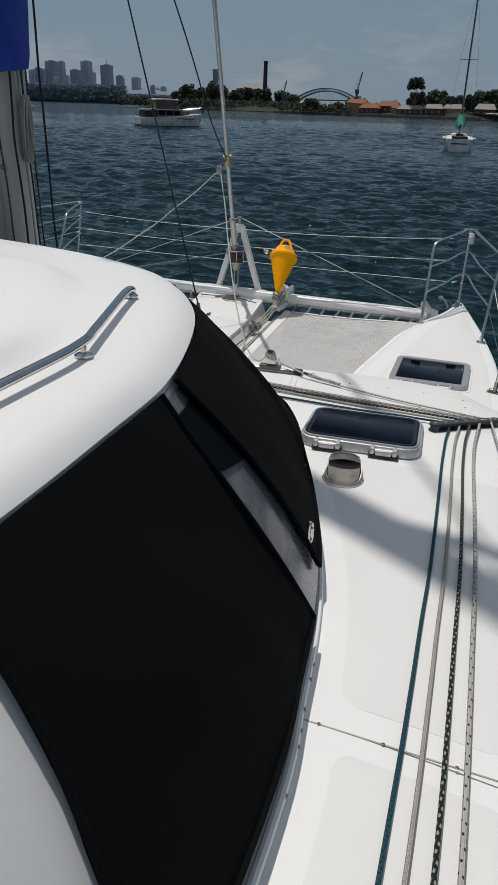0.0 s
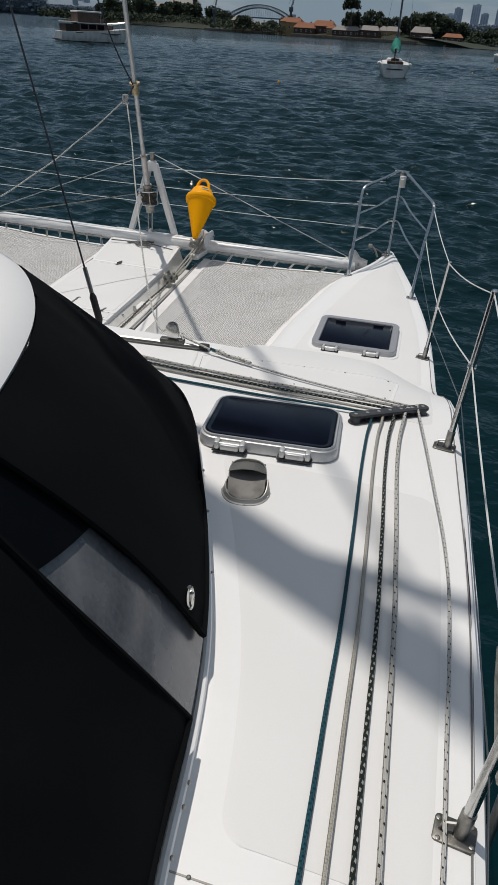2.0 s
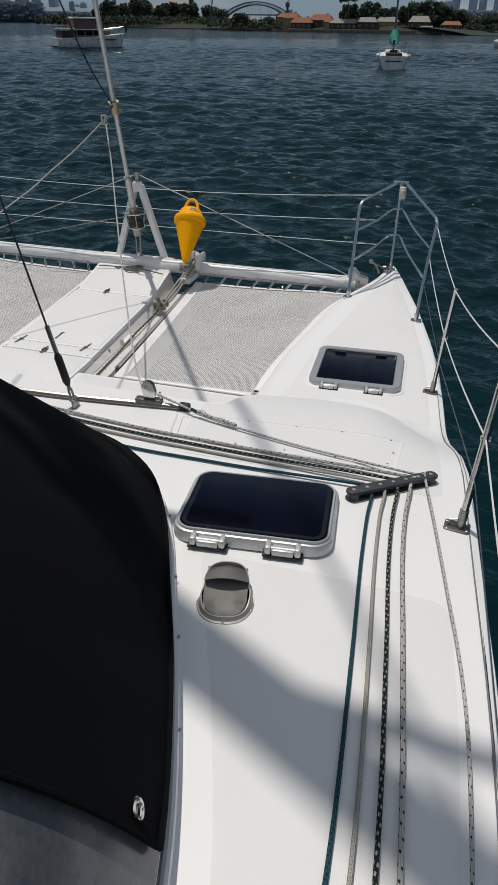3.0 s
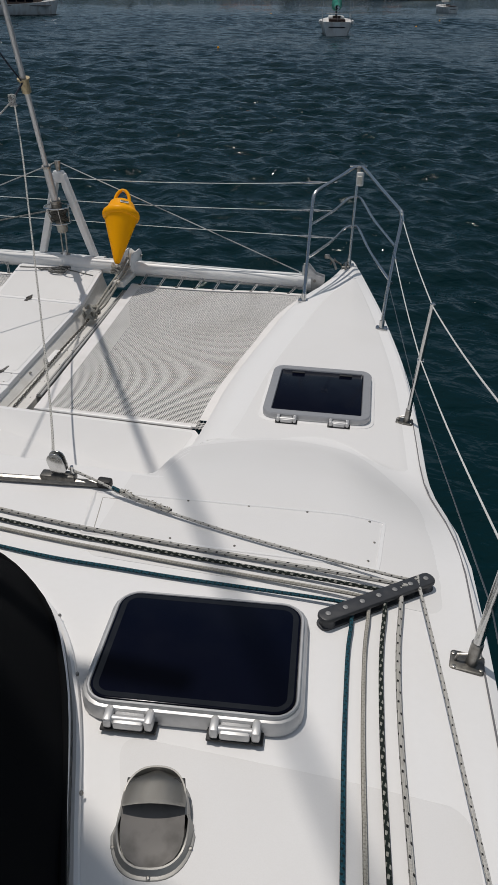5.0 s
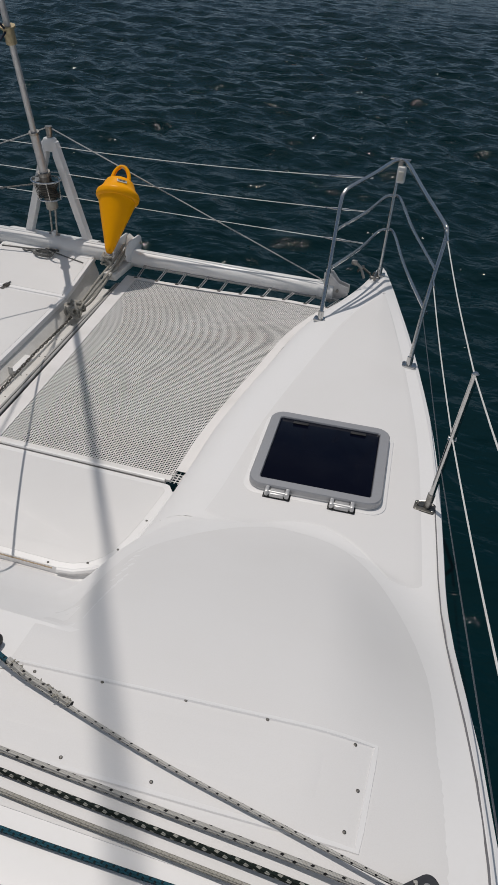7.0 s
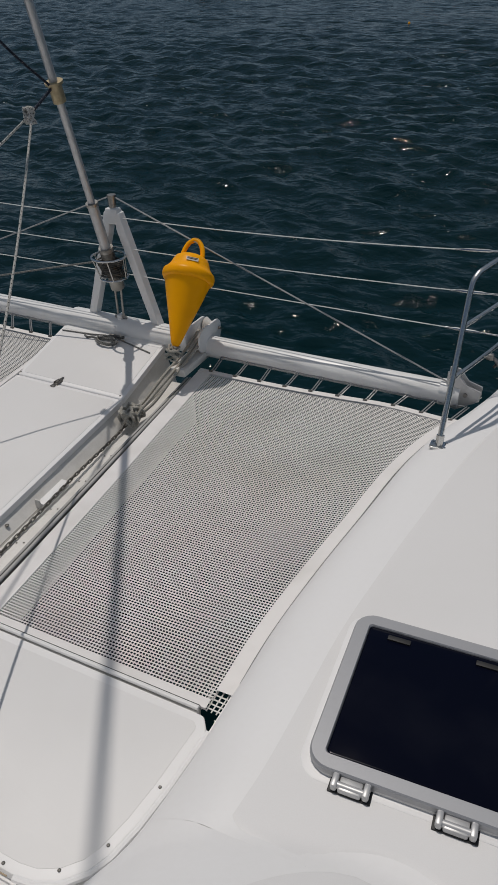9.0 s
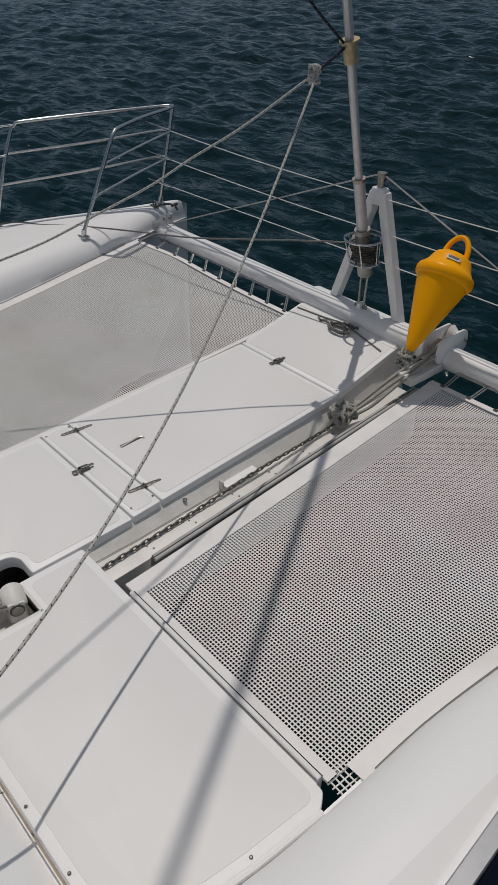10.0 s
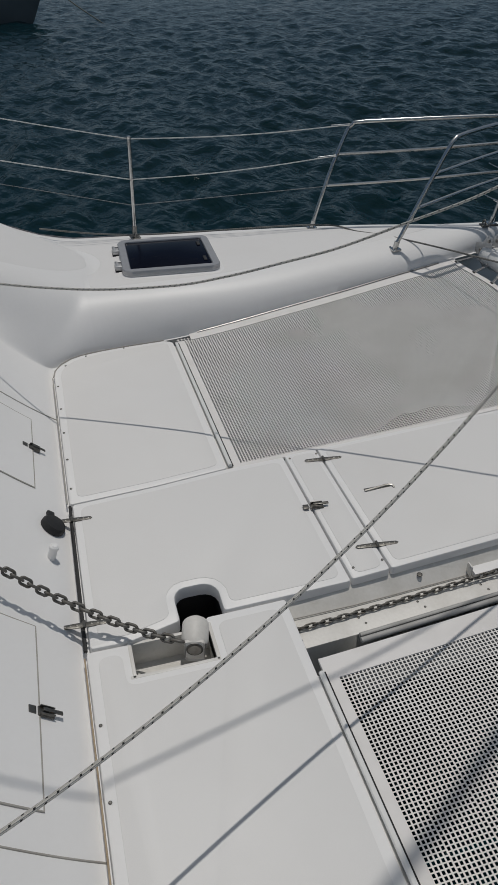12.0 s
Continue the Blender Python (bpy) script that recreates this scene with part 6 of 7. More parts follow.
fair = thing("bow_fairlead", "small steel fairlead fitting on the bow edge", "fairlead")
part("body", tube(spline([(2.11, 7.44, -0.42), (2.08, 7.47, -0.37), (2.05, 7.48, -0.345), (2.02, 7.47, -0.33)], 4), 0.010, 8), STEEL_DULL, fair)
part("jaw", block((2.03, 7.475, -0.335), (0.04, 0.03, 0.035), 0.008), STEEL_DULL, fair)

# ---- mast, boom cover and halyards ----
mast = thing("mast", "grey aluminium mast with spreaders behind the forestay", "mast")


def ellipse_post(x, y, z0, z1, rx, ry, n=20, bm=None, lean=0.0):
    bm = bm or bmesh.new()
    rings = []
    for z in (z0, z1):
        rings.append([bm.verts.new((x + rx * math.cos(2 * math.pi * j / n), y - lean * (z - z0) + ry * math.sin(2 * math.pi * j / n), z)) for j in range(n)])
    for j in range(n):
        bm.faces.new((rings[0][j], rings[0][(j + 1) % n], rings[1][(j + 1) % n], rings[1][j]))
    bm.faces.new(rings[0][::-1])
    bm.faces.new(rings[1])
    return bm


MX, MY = -0.03, 3.70
part("tube", ellipse_post(MX, MY, 0.0, 2.6, 0.10, 0.14), MAST_GREY, mast)
part("upper_tube", ellipse_post(MX, MY, 2.6, 16.6, 0.088, 0.122), MAST_GREY, mast)
part("mast_step", block((MX, MY, 0.03), (0.34, 0.40, 0.06), 0.02), ALU_OLD, mast)
for z, w in ((5.2, 1.0), (9.9, 0.85)):
    for e in (1, -1):
        part("spreader", tube([(MX, MY, z), (MX + e * w, MY - 0.02, z + 0.06)], [0.055, 0.035], 8), MAST_GREY, mast)
part("winch", lathe([(0.035, 0), (0.035, 0.02), (0.024, 0.03), (0.026, 0.06), (0.032, 0.07), (0.022, 0.078)], 18, m=Matrix.Translation((MX - 0.02, MY - 0.11, 0.98)) @ Matrix.Rotation(radians(80), 4, "Y")), STEEL_DULL, mast)
part("sail_groove", block((MX - 0.0, MY - 0.135, 5.0), (0.025, 0.02, 8.0), 0.004), ALU_OLD, mast)
for i, (dx, dy, r, mt) in enumerate(((0.105, 0.02, 0.005, ROPE_NAVY), (0.115, -0.03, 0.005, ROPE_PLAIN), (0.085, 0.09, 0.005, ROPE_DARK), (0.10, -0.08, 0.006, ROPE_NAVY), (0.02, -0.16, 0.006, ROPE_PLAIN), (0.06, -0.15, 0.005, ROPE_DARK), (0.15, 0.12, 0.006, ROPE_NAVY))):
    rope("halyard", [(MX + dx + 0.03, MY + dy + 0.03, 0.10), (MX + dx + 0.012, MY + dy, 0.9), (MX + dx + 0.005, MY + dy, 2.0), (MX + dx * 0.9, MY + dy, 7.0)], r, mt, "dark halyard running down beside the mast", "rope", "halyards", k=8, sway=0.012)
coil = [Vector((MX + 0.13 + 0.015 * math.sin(i * 0.23), MY + 0.015 * math.cos(i * 0.31) + 0.03 * math.cos(i * 0.35), 1.18 + 0.17 * math.sin(i * 0.35))) for i in range(110)]
tagged(link_mesh("halyard_coil", rope_bm(coil, 0.006, 6), ROPE_PLAIN), "coil of off-white halyard hung on the mast", "rope")
boom = thing("sail_cover", "bright blue canvas sail cover wrapped round the mast", "sail cover")
rows = []
for i in range(25):
    z = 1.46 + 1.6 * i / 24
    rows.append([])
    for j in range(28):
        a = 2 * math.pi * j / 27
        rr = 0.185 + 0.03 * noise.noise(Vector((math.cos(a) * 2, math.sin(a) * 2, z * 2.5))) - 0.012 * (1 if i == 0 else 0)
        rows[-1].append((MX + 0.005 + rr * math.cos(a), MY - 0.06 + (rr + 0.12) * math.sin(a) - 0.08, z + 0.03 * math.sin(a * 1.0)))
part("mast_wrap", grid_bm(rows), BLUE_CANVAS, boom)
rows = []
for i in range(30):
    y = MY - 0.25 - 4.2 * i / 29
    rows.append([(MX + (0.19 + 0.03 * noise.noise(Vector((0, y * 3, math.sin(a))))) * math.cos(a) * (1 - 0.4 * max(0, math.sin(a))), y, 1.98 + 0.36 * math.sin(a) + 0.1 * i / 29) for a in [2 * math.pi * j / 20 for j in range(21)]])
part("boom_cover", grid_bm(rows), BLUE_CANVAS, boom)
box = thing("roof_hatch_garage", "low grey moulded box on the coachroof by the mast", "roof box")
part("box", block((0.55, 2.1, 0.935), (0.70, 0.35, 0.06), 0.02), GEL_OLD, box)

# ---- water ----
def water_material():
    m = bpy.data.materials.new("harbour_water")
    m.use_nodes = True
    n, l = m.node_tree.nodes, m.node_tree.links
    b = n["Principled BSDF"]
    b.inputs["Roughness"].default_value = 0.05
    b.inputs["IOR"].default_value = 1.185
    geo = n.new("ShaderNodeNewGeometry")
    deep = n.new("ShaderNodeTexNoise")
    deep.inputs["Scale"].default_value = 0.03
    l.new(geo.outputs["Position"], deep.inputs["Vector"])
    mix = n.new("ShaderNodeMix")
    mix.data_type = "RGBA"
    mix.inputs["A"].default_value, mix.inputs["B"].default_value = (0.0003, 0.0120, 0.0142, 1), (0.0003, 0.0170, 0.0240, 1)
    l.new(deep.outputs["Fac"], mix.inputs["Factor"])
    l.new(mix.outputs["Result"], b.inputs["Base Color"])
    prev = None
    for scale_, dist, strength, turn, detail in ((1.3, 0.16, 0.9, -18, 3), (3.6, 0.060, 0.9, 12, 3), (9.0, 0.012, 0.9, 40, 2)):
        mp = n.new("ShaderNodeMapping")
        mp.inputs["Rotation"].default_value = (0, 0, radians(turn))
        mp.inputs["Scale"].default_value = (0.68, 1.0, 1.0)
        l.new(geo.outputs["Position"], mp.inputs["Vector"])
        tex = n.new("ShaderNodeTexNoise")
        tex.inputs["Scale"].default_value, tex.inputs["Detail"].default_value, tex.inputs["Distortion"].default_value = scale_, detail, 0.6
        l.new(mp.outputs[0], tex.inputs["Vector"])
        bp = n.new("ShaderNodeBump")
        bp.inputs["Strength"].default_value, bp.inputs["Distance"].default_value = strength, dist
        l.new(tex.outputs["Fac"], bp.inputs["Height"])
        if prev:
            l.new(prev, bp.inputs["Normal"])
        prev = bp.outputs[0]
    l.new(prev, b.inputs["Normal"])
    return m


def water_sheet():
    """One sheet to the horizon, finely divided and ruffled by wind waves over the part of the harbour that lies ahead."""
    rng = np.random.default_rng(7)
    fine = np.radians(np.linspace(-34, 124, 560))
    rest = np.radians(np.linspace(124, 326, 60))[1:-1]
    ang = np.concatenate([fine, rest])
    rad = np.concatenate([[0.3, 1.5], np.geomspace(2.6, 5.5, 40)[:-1], np.geomspace(5.5, 330, 860), [420, 600, 1000, 2000, 4700]])
    aa, rr = np.meshgrid(ang, rad)
    x, y = -np.sin(aa) * rr, 4.0 + np.cos(aa) * rr
    h = np.zeros_like(x)
    gust = 0.75 + 0.25 * np.sin(0.045 * x + 0.07 * y) + 0.25 * np.sin(0.021 * x - 0.055 * y + 1.3)
    for i in range(110):
        lam = 0.36 * (3.4 / 0.36) ** (rng.random() ** 1.4)
        th = rng.normal(0.25, 0.62)
        k = 2 * np.pi / lam
        fade = np.clip((lam / (rr * 0.0051 + 1e-3) - 2.2) / 1.6, 0, 1)
        far = np.clip((rr - 4.0 * lam) / (9.0 * lam), 0, 1) if lam > 1.7 else 1.0
        amp = 0.046 / k
        ph = k * (x * np.sin(th) + y * np.cos(th)) + rng.random() * 6.283
        h += fade * far * gust * amp * (np.sin(ph) + 0.36 * np.cos(2 * ph))
    h *= np.clip(1.2 - rr / 500, 0, 1) * (0.62 + 0.38 * np.clip((rr - 7) / 22, 0, 1))
    co = np.stack([x, y, WATER_Z + h], -1).reshape(-1, 3)
    nr, na = x.shape
    i0 = (np.arange(nr - 1)[:, None] * na + np.arange(na)[None]).ravel()
    i1 = (np.arange(nr - 1)[:, None] * na + (np.arange(na)[None] + 1) % na).ravel()
    quads = np.stack([i0, i1, i1 + na, i0 + na], -1)
    me = bpy.data.meshes.new("water")
    me.from_pydata(co.tolist(), [], quads.tolist())
    me.polygons.foreach_set("use_smooth", [True] * len(me.polygons))
    me.materials.append(water_material())
    return tagged(new("water", me), "dark blue-green rippled harbour water", "water", kind="structure")


water_sheet()

# ---- far shore materials ----
LEAF = material("far_foliage", (0.055, 0.075, 0.042), 0.95, grain=0.5, grain_scale=0.8, stain=0.5, stain_scale=0.15, tint=(0.018, 0.027, 0.018), vary=0.4)
BARK = material("bark", (0.10, 0.075, 0.055), 0.9, stain=0.5, stain_scale=1.5)
SCRUB = material("shore_scrub", (0.035, 0.040, 0.025), 0.95, stain=0.8, stain_scale=0.06, grain=0.6, grain_scale=0.5, tint=(0.020, 0.026, 0.018))
SEAWALL = material("sandstone_seawall", (0.20, 0.17, 0.13), 0.9, stain=0.7, stain_scale=0.4, tint=(0.07, 0.06, 0.05))
# these three carry the air's blue-grey haze in their base colours
HAZY_LEAF = material("hazed_distant_foliage", (0.17, 0.215, 0.265), 0.95, stain=0.4, stain_scale=0.02, tint=(0.14, 0.18, 0.225))
HAZED_CONCRETE = material("hazed_tower_concrete", (0.40, 0.46, 0.535), 0.8, stain=0.4, stain_scale=0.03, tint=(0.31, 0.365, 0.435), vary=0.6)
HAZED_CONCRETE_DARK = material("hazed_dark_tower", (0.27, 0.325, 0.395), 0.7, stain=0.4, stain_scale=0.03, tint=(0.20, 0.25, 0.31), vary=0.6)
TERRACOTTA = material("terracotta_roof", (0.25, 0.10, 0.05), 0.85, stain=0.5, stain_scale=0.8, tint=(0.20, 0.08, 0.05))
TIN = material("weathered_tin_roof", (0.19, 0.175, 0.165), 0.6, stain=0.5, stain_scale=0.6, tint=(0.20, 0.17, 0.15))
OCHRE = material("ochre_wall", (0.34, 0.23, 0.11), 0.85, stain=0.4, stain_scale=0.7)
TIMBER = material("dark_timber_wall", (0.085, 0.055, 0.04), 0.85, stain=0.5, stain_scale=0.9)
BRICK_FAR = material("dark_brick", (0.055, 0.045, 0.042), 0.9, stain=0.5, stain_scale=0.5)
STEEL_FAR = material("grey_painted_steelwork", (0.10, 0.12, 0.14), 0.7, stain=0.4, stain_scale=0.1)
BOAT_WHITE = material("boat_white_paint", (0.74, 0.73, 0.71), 0.4, stain=0.5, stain_scale=0.9, tint=(0.40, 0.36, 0.30))
HULL_STAINED = material("stained_hull_paint", (0.76, 0.745, 0.72), 0.45, stain=0.55, stain_scale=1.8, tint=(0.36, 0.27, 0.20), stretch=(1, 1, 0.5))
BOAT_BROWN = material("boat_brown_canvas", (0.16, 0.105, 0.08), 0.85, stain=0.5, stain_scale=1.5, tint=(0.06, 0.04, 0.032))
BOAT_DARK = material("boat_dark_canvas", (0.035, 0.022, 0.018), 0.8, stain=0.5, stain_scale=2)
ANTIFOUL = material("antifouling", (0.02, 0.02, 0.022), 0.8, stain=0.4, stain_scale=2)
GREEN_CANVAS = material("green_canvas", (0.01, 0.20, 0.15), 0.85, stain=0.5, stain_scale=2)
GREY_HULL = material("grey_boat_paint", (0.16, 0.18, 0.19), 0.45, stain=0.4, stain_scale=0.8)
SAND = material("shore_sand", (0.42, 0.37, 0.29), 0.95, stain=0.5, stain_scale=0.3)


# ---- shore land ----
def land(name, pts, height, label, mat=None):
    """A low hill: an outline on the water that rises to a lumpy crest."""
    rows_ = []
    cx, cy = sum(p[0] for p in pts) / len(pts), sum(p[1] for p in pts) / len(pts)
    line = [p for p in spline([(x, y, 0) for x, y in pts], 10, closed=True)]
    line.append(line[0])
    for k, h in ((1.0, -0.5), (1.0, 0.06), (0.97, 0.10), (0.85, 0.45), (0.65, 0.8), (0.4, 0.95), (0.05, 1.0)):
        rows_.append([(cx + (p.x - cx) * k, cy + (p.y - cy) * k, WATER_Z + height * h * (1 + 0.25 * noise.noise(p * 0.01 + Vector((k * 3, 0, 0))))) for p in line])
    return tagged(link_mesh(name, grid_bm(rows_), mat or SCRUB, kind="structure"), label, "shore")


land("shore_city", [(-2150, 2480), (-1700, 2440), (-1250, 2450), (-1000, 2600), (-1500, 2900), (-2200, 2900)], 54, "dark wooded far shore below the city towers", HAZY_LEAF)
land("shore_headland", [(-392, 705), (-350, 655), (-300, 640), (-225, 610), (-190, 640), (-250, 760), (-380, 790)], 7, "wooded headland across the harbour")
land("shore_village", [(-185, 560), (-150, 540), (-100, 505), (-60, 505), (-20, 470), (-4, 450), (10, 500), (-20, 640), (-150, 660)], 4, "low built-up shore across the harbour", SCRUB)
land("shore_east", [(-10, 900), (80, 840), (260, 800), (420, 820), (420, 1050), (60, 1040)], 14, "low wooded shore beyond the village")
land("shore_suburb", [(-330, 2440), (0, 2400), (420, 2400), (900, 2500), (700, 2900), (-200, 2900)], 40, "hazy far shore below a second group of towers", HAZY_LEAF)


def far_tree(x, y, w, h, label="dark green tree on the far shore", base=2.0, crown_low=0.25, seed=0):
    t = thing("tree", label, "tree", "shore trees")
    rnd = random.Random(seed)
    z0 = WATER_Z + base
    trunk = tube([(x, y, z0 - 2.5), (x + 0.1 * w, y, z0 + h * 0.35), (x + 0.02 * w, y, z0 + h * 0.75)], [0.035 * w + 0.15, 0.03 * w + 0.1, 0.05], 7)
    for k in range(4):
        a = rnd.uniform(0, 6.28)
        tube([(x + 0.05 * w, y, z0 + h * (0.3 + 0.1 * k)), (x + 0.3 * w * math.cos(a), y + 0.3 * w * math.sin(a), z0 + h * (0.55 + 0.1 * k))], [0.02 * w + 0.05, 0.03], 5, bm=trunk)
    part("trunk", trunk, BARK, t)
    verts, faces = [], []
    for c in range(30):
        u = rnd.uniform(crown_low, 1.0)
        reach = math.sqrt(max(0.05, 1 - ((u - 0.55) / 0.55) ** 2)) * 0.5 * w
        a, rr = rnd.uniform(0, 6.28), reach * math.sqrt(rnd.random())
        cx, cy, cz = x + rr * math.cos(a), y + rr * math.sin(a), z0 + h * u
        size = rnd.uniform(0.12, 0.20) * w
        for q in range(85):
            d = Vector((rnd.gauss(0, 1), rnd.gauss(0, 1), rnd.gauss(0, 0.7))).normalized() * size * rnd.uniform(0.5, 1.05)
            e1 = Vector((rnd.gauss(0, 1), rnd.gauss(0, 1), rnd.gauss(0, 1))).normalized() * size * rnd.uniform(0.16, 0.34)
            e2 = e1.orthogonal().normalized() * e1.length
            p = Vector((cx, cy, cz)) + d
            i = len(verts)
            verts += [tuple(p - e1), tuple(p + e2), tuple(p + e1), tuple(p - e2)]
            faces.append((i, i + 1, i + 2, i + 3))
    me = bpy.data.meshes.new("crown")
    me.from_pydata(verts, [], faces)
    me.materials.append(LEAF)
    ob = new("crown", me)
    ob.parent = t
    return t


seed = 1
for x, w, h in ((-352, 13, 11), (-345, 15, 18), (-333, 17, 15), (-320, 19, 20), (-306, 18, 16), (-290, 18, 14), (-268, 20, 14), (-249, 17, 13), (-232, 14, 10), (-367, 9, 5), (-214, 10, 8), (-282, 15, 16), (-313, 13, 18)):
    far_tree(x, 700 + (seed * 37) % 30, w, h, seed=seed, base=3.0)
    seed += 1
for x, w, h in ((-89, 11, 11), (-82, 12, 12), (-74, 13, 13), (-62, 9, 11), (-54, 9, 12), (-45, 14, 14), (-37, 15, 14), (-28, 15, 12), (-20, 12, 10), (-11, 9, 6), (0, 12, 7), (-143, 9, 5), (-134, 9, 8), (-67, 10, 10), (-160, 10, 6)):
    far_tree(x, 525 + (seed * 23) % 20, w, h, seed=seed, base=2.5)
    seed += 1
for x in range(20, 330, 15):
    far_tree(x * 1.35, 850 + (seed * 31) % 30, 24, 9 + (seed * 7) % 6, seed=seed, base=4.0)
    seed += 1
far_tree(-86, 512, 11, 20, "tall spreading pine above the shore houses", 2.0, 0.78, 99)
# woods on the distant shores
def far_woods(name, x0, x1, y, z, h, count, size, label, sd, mat=None):
    rnd = random.Random(sd)
    verts, faces = [], []
    for c in range(count):
        x, zz = rnd.uniform(x0, x1), z + rnd.uniform(0.1, 1.0) * h
        s_ = rnd.uniform(0.6, 1.4) * size
        for q in range(7):
            p = Vector((x, y + rnd.uniform(-20, 20), zz)) + Vector((rnd.gauss(0, s_), rnd.gauss(0, s_), rnd.gauss(0, s_ * 0.5)))
            e1 = Vector((rnd.gauss(0, 1), rnd.gauss(0, 1), rnd.gauss(0, 1))).normalized() * s_ * 0.7
            e2 = e1.orthogonal().normalized() * e1.length
            i = len(verts)
            verts += [tuple(p - e1), tuple(p + e2), tuple(p + e1), tuple(p - e2)]
            faces.append((i, i + 1, i + 2, i + 3))
    me = bpy.data.meshes.new(name)
    me.from_pydata(verts, [], faces)
    me.materials.append(mat or LEAF)
    tagged(new(name, me), label, "woods", kind="stuff")


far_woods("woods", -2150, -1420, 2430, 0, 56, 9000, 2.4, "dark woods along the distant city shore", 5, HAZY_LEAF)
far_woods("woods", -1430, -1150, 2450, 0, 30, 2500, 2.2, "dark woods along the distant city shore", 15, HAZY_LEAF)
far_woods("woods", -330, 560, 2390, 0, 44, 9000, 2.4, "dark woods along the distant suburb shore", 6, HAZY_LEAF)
far_woods("scrub", -372, -190, 645, 0, 6, 1500, 1.0, "dark scrub along the headland shore", 7)
far_woods("scrub", -182, 5, 540, 0, 4, 900, 0.8, "dark scrub between the shore houses", 8)


def far_houses(name, x0, x1, y, z0, z1, count, label, sd):
    """Pale specks of houses between the trees of a far hill."""
    rnd = random.Random(sd)
    bm = bmesh.new()
    for _ in range(count):
        w, h = rnd.uniform(4, 13), rnd.uniform(3, 6)
        block((rnd.uniform(x0, x1), y + rnd.uniform(-8, 8), rnd.uniform(z0, z1)), (w, 8, h), bm=bm)
    tagged(link_mesh(name, bm, HAZED_CONCRETE_DARK, smooth=False), label, "houses", kind="stuff")


far_houses("hillside_houses", -1900, -1400, 2405, 8, 54, 55, "pale houses and low blocks on the city hillside", 21)
far_houses("hillside_houses", -300, 420, 2362, 8, 40, 110, "pale houses scattered on the wooded suburb hillside", 22)


# ---- city towers ----
def tower(x, y, w, h, dark, spire=0.0, sd=0):
    t = thing("tower_block", "hazy grey office tower in the distant city", "tower", "city towers")
    rnd = random.Random(sd)
    mat = HAZED_CONCRETE_DARK if dark else HAZED_CONCRETE
    w = w * 0.9
    d = w * 0.9
    part("shaft", block((x, y, WATER_Z + h / 2), (w, d, h), 0.1), mat, t)
    part("plant_room", block((x + rnd.uniform(-0.15, 0.15) * w, y, WATER_Z + h + 1.0), (w * rnd.uniform(0.35, 0.6), d * 0.5, 4), 0.1), mat, t)
    for k in range(2 + int(w / 12)):
        gx = x - w / 2 + (k + 0.5) * w / (2 + int(w / 12))
        part("window_bay", block((gx, y - d / 2 - 0.1, WATER_Z + h * 0.56), (1.6, 0.4, h * 0.80)), HAZED_CONCRETE_DARK if not dark else HAZED_CONCRETE, t)
    if spire:
        part("spire", tube([(x, y, WATER_Z + h), (x, y, WATER_Z + h + spire)], [1.2, 0.4], 6), mat, t)


CITY = [(-1911, 35, 99, 0), (-1876, 29, 105, 0), (-1850, 29, 110, 0), (-1822, 24, 111, 1), (-1790, 43, 136, 1), (-1756, 17, 91, 0), (-1723, 26, 133, 0), (-1690, 34, 109, 1), (-1644, 24, 103, 0), (-1615, 35, 135, 0), (-1556, 39, 125, 1), (-1520, 20, 86, 0), (-1480, 23, 90, 1), (-1436, 29, 87, 0), (-1371, 14, 55, 0), (-1348, 15, 62, 1), (-1327, 19, 59, 0), (-1660, 40, 84, 1), (-1740, 30, 82, 0)]
for i, (x, w, h, dk) in enumerate(CITY):
    tower(x, 2500 + (i % 3) * 40, w, h, dk, 22 if i == 10 else 0, i)
SUBURB = [(-138, 37, 69, 0), (-119, 26, 86, 1), (-71, 27, 99, 0), (-42, 24, 75, 0), (0, 27, 89, 0), (29, 18, 74, 0), (72, 28, 97, 1), (114, 28, 79, 1), (148, 32, 72, 0), (183, 26, 85, 0), (225, 31, 74, 0), (266, 30, 62, 1), (310, 30, 66, 0)]
for i, (x, w, h, dk) in enumerate(SUBURB):
    tower(x, 2500 + (i % 3) * 40, w, h, dk, 0, 50 + i)


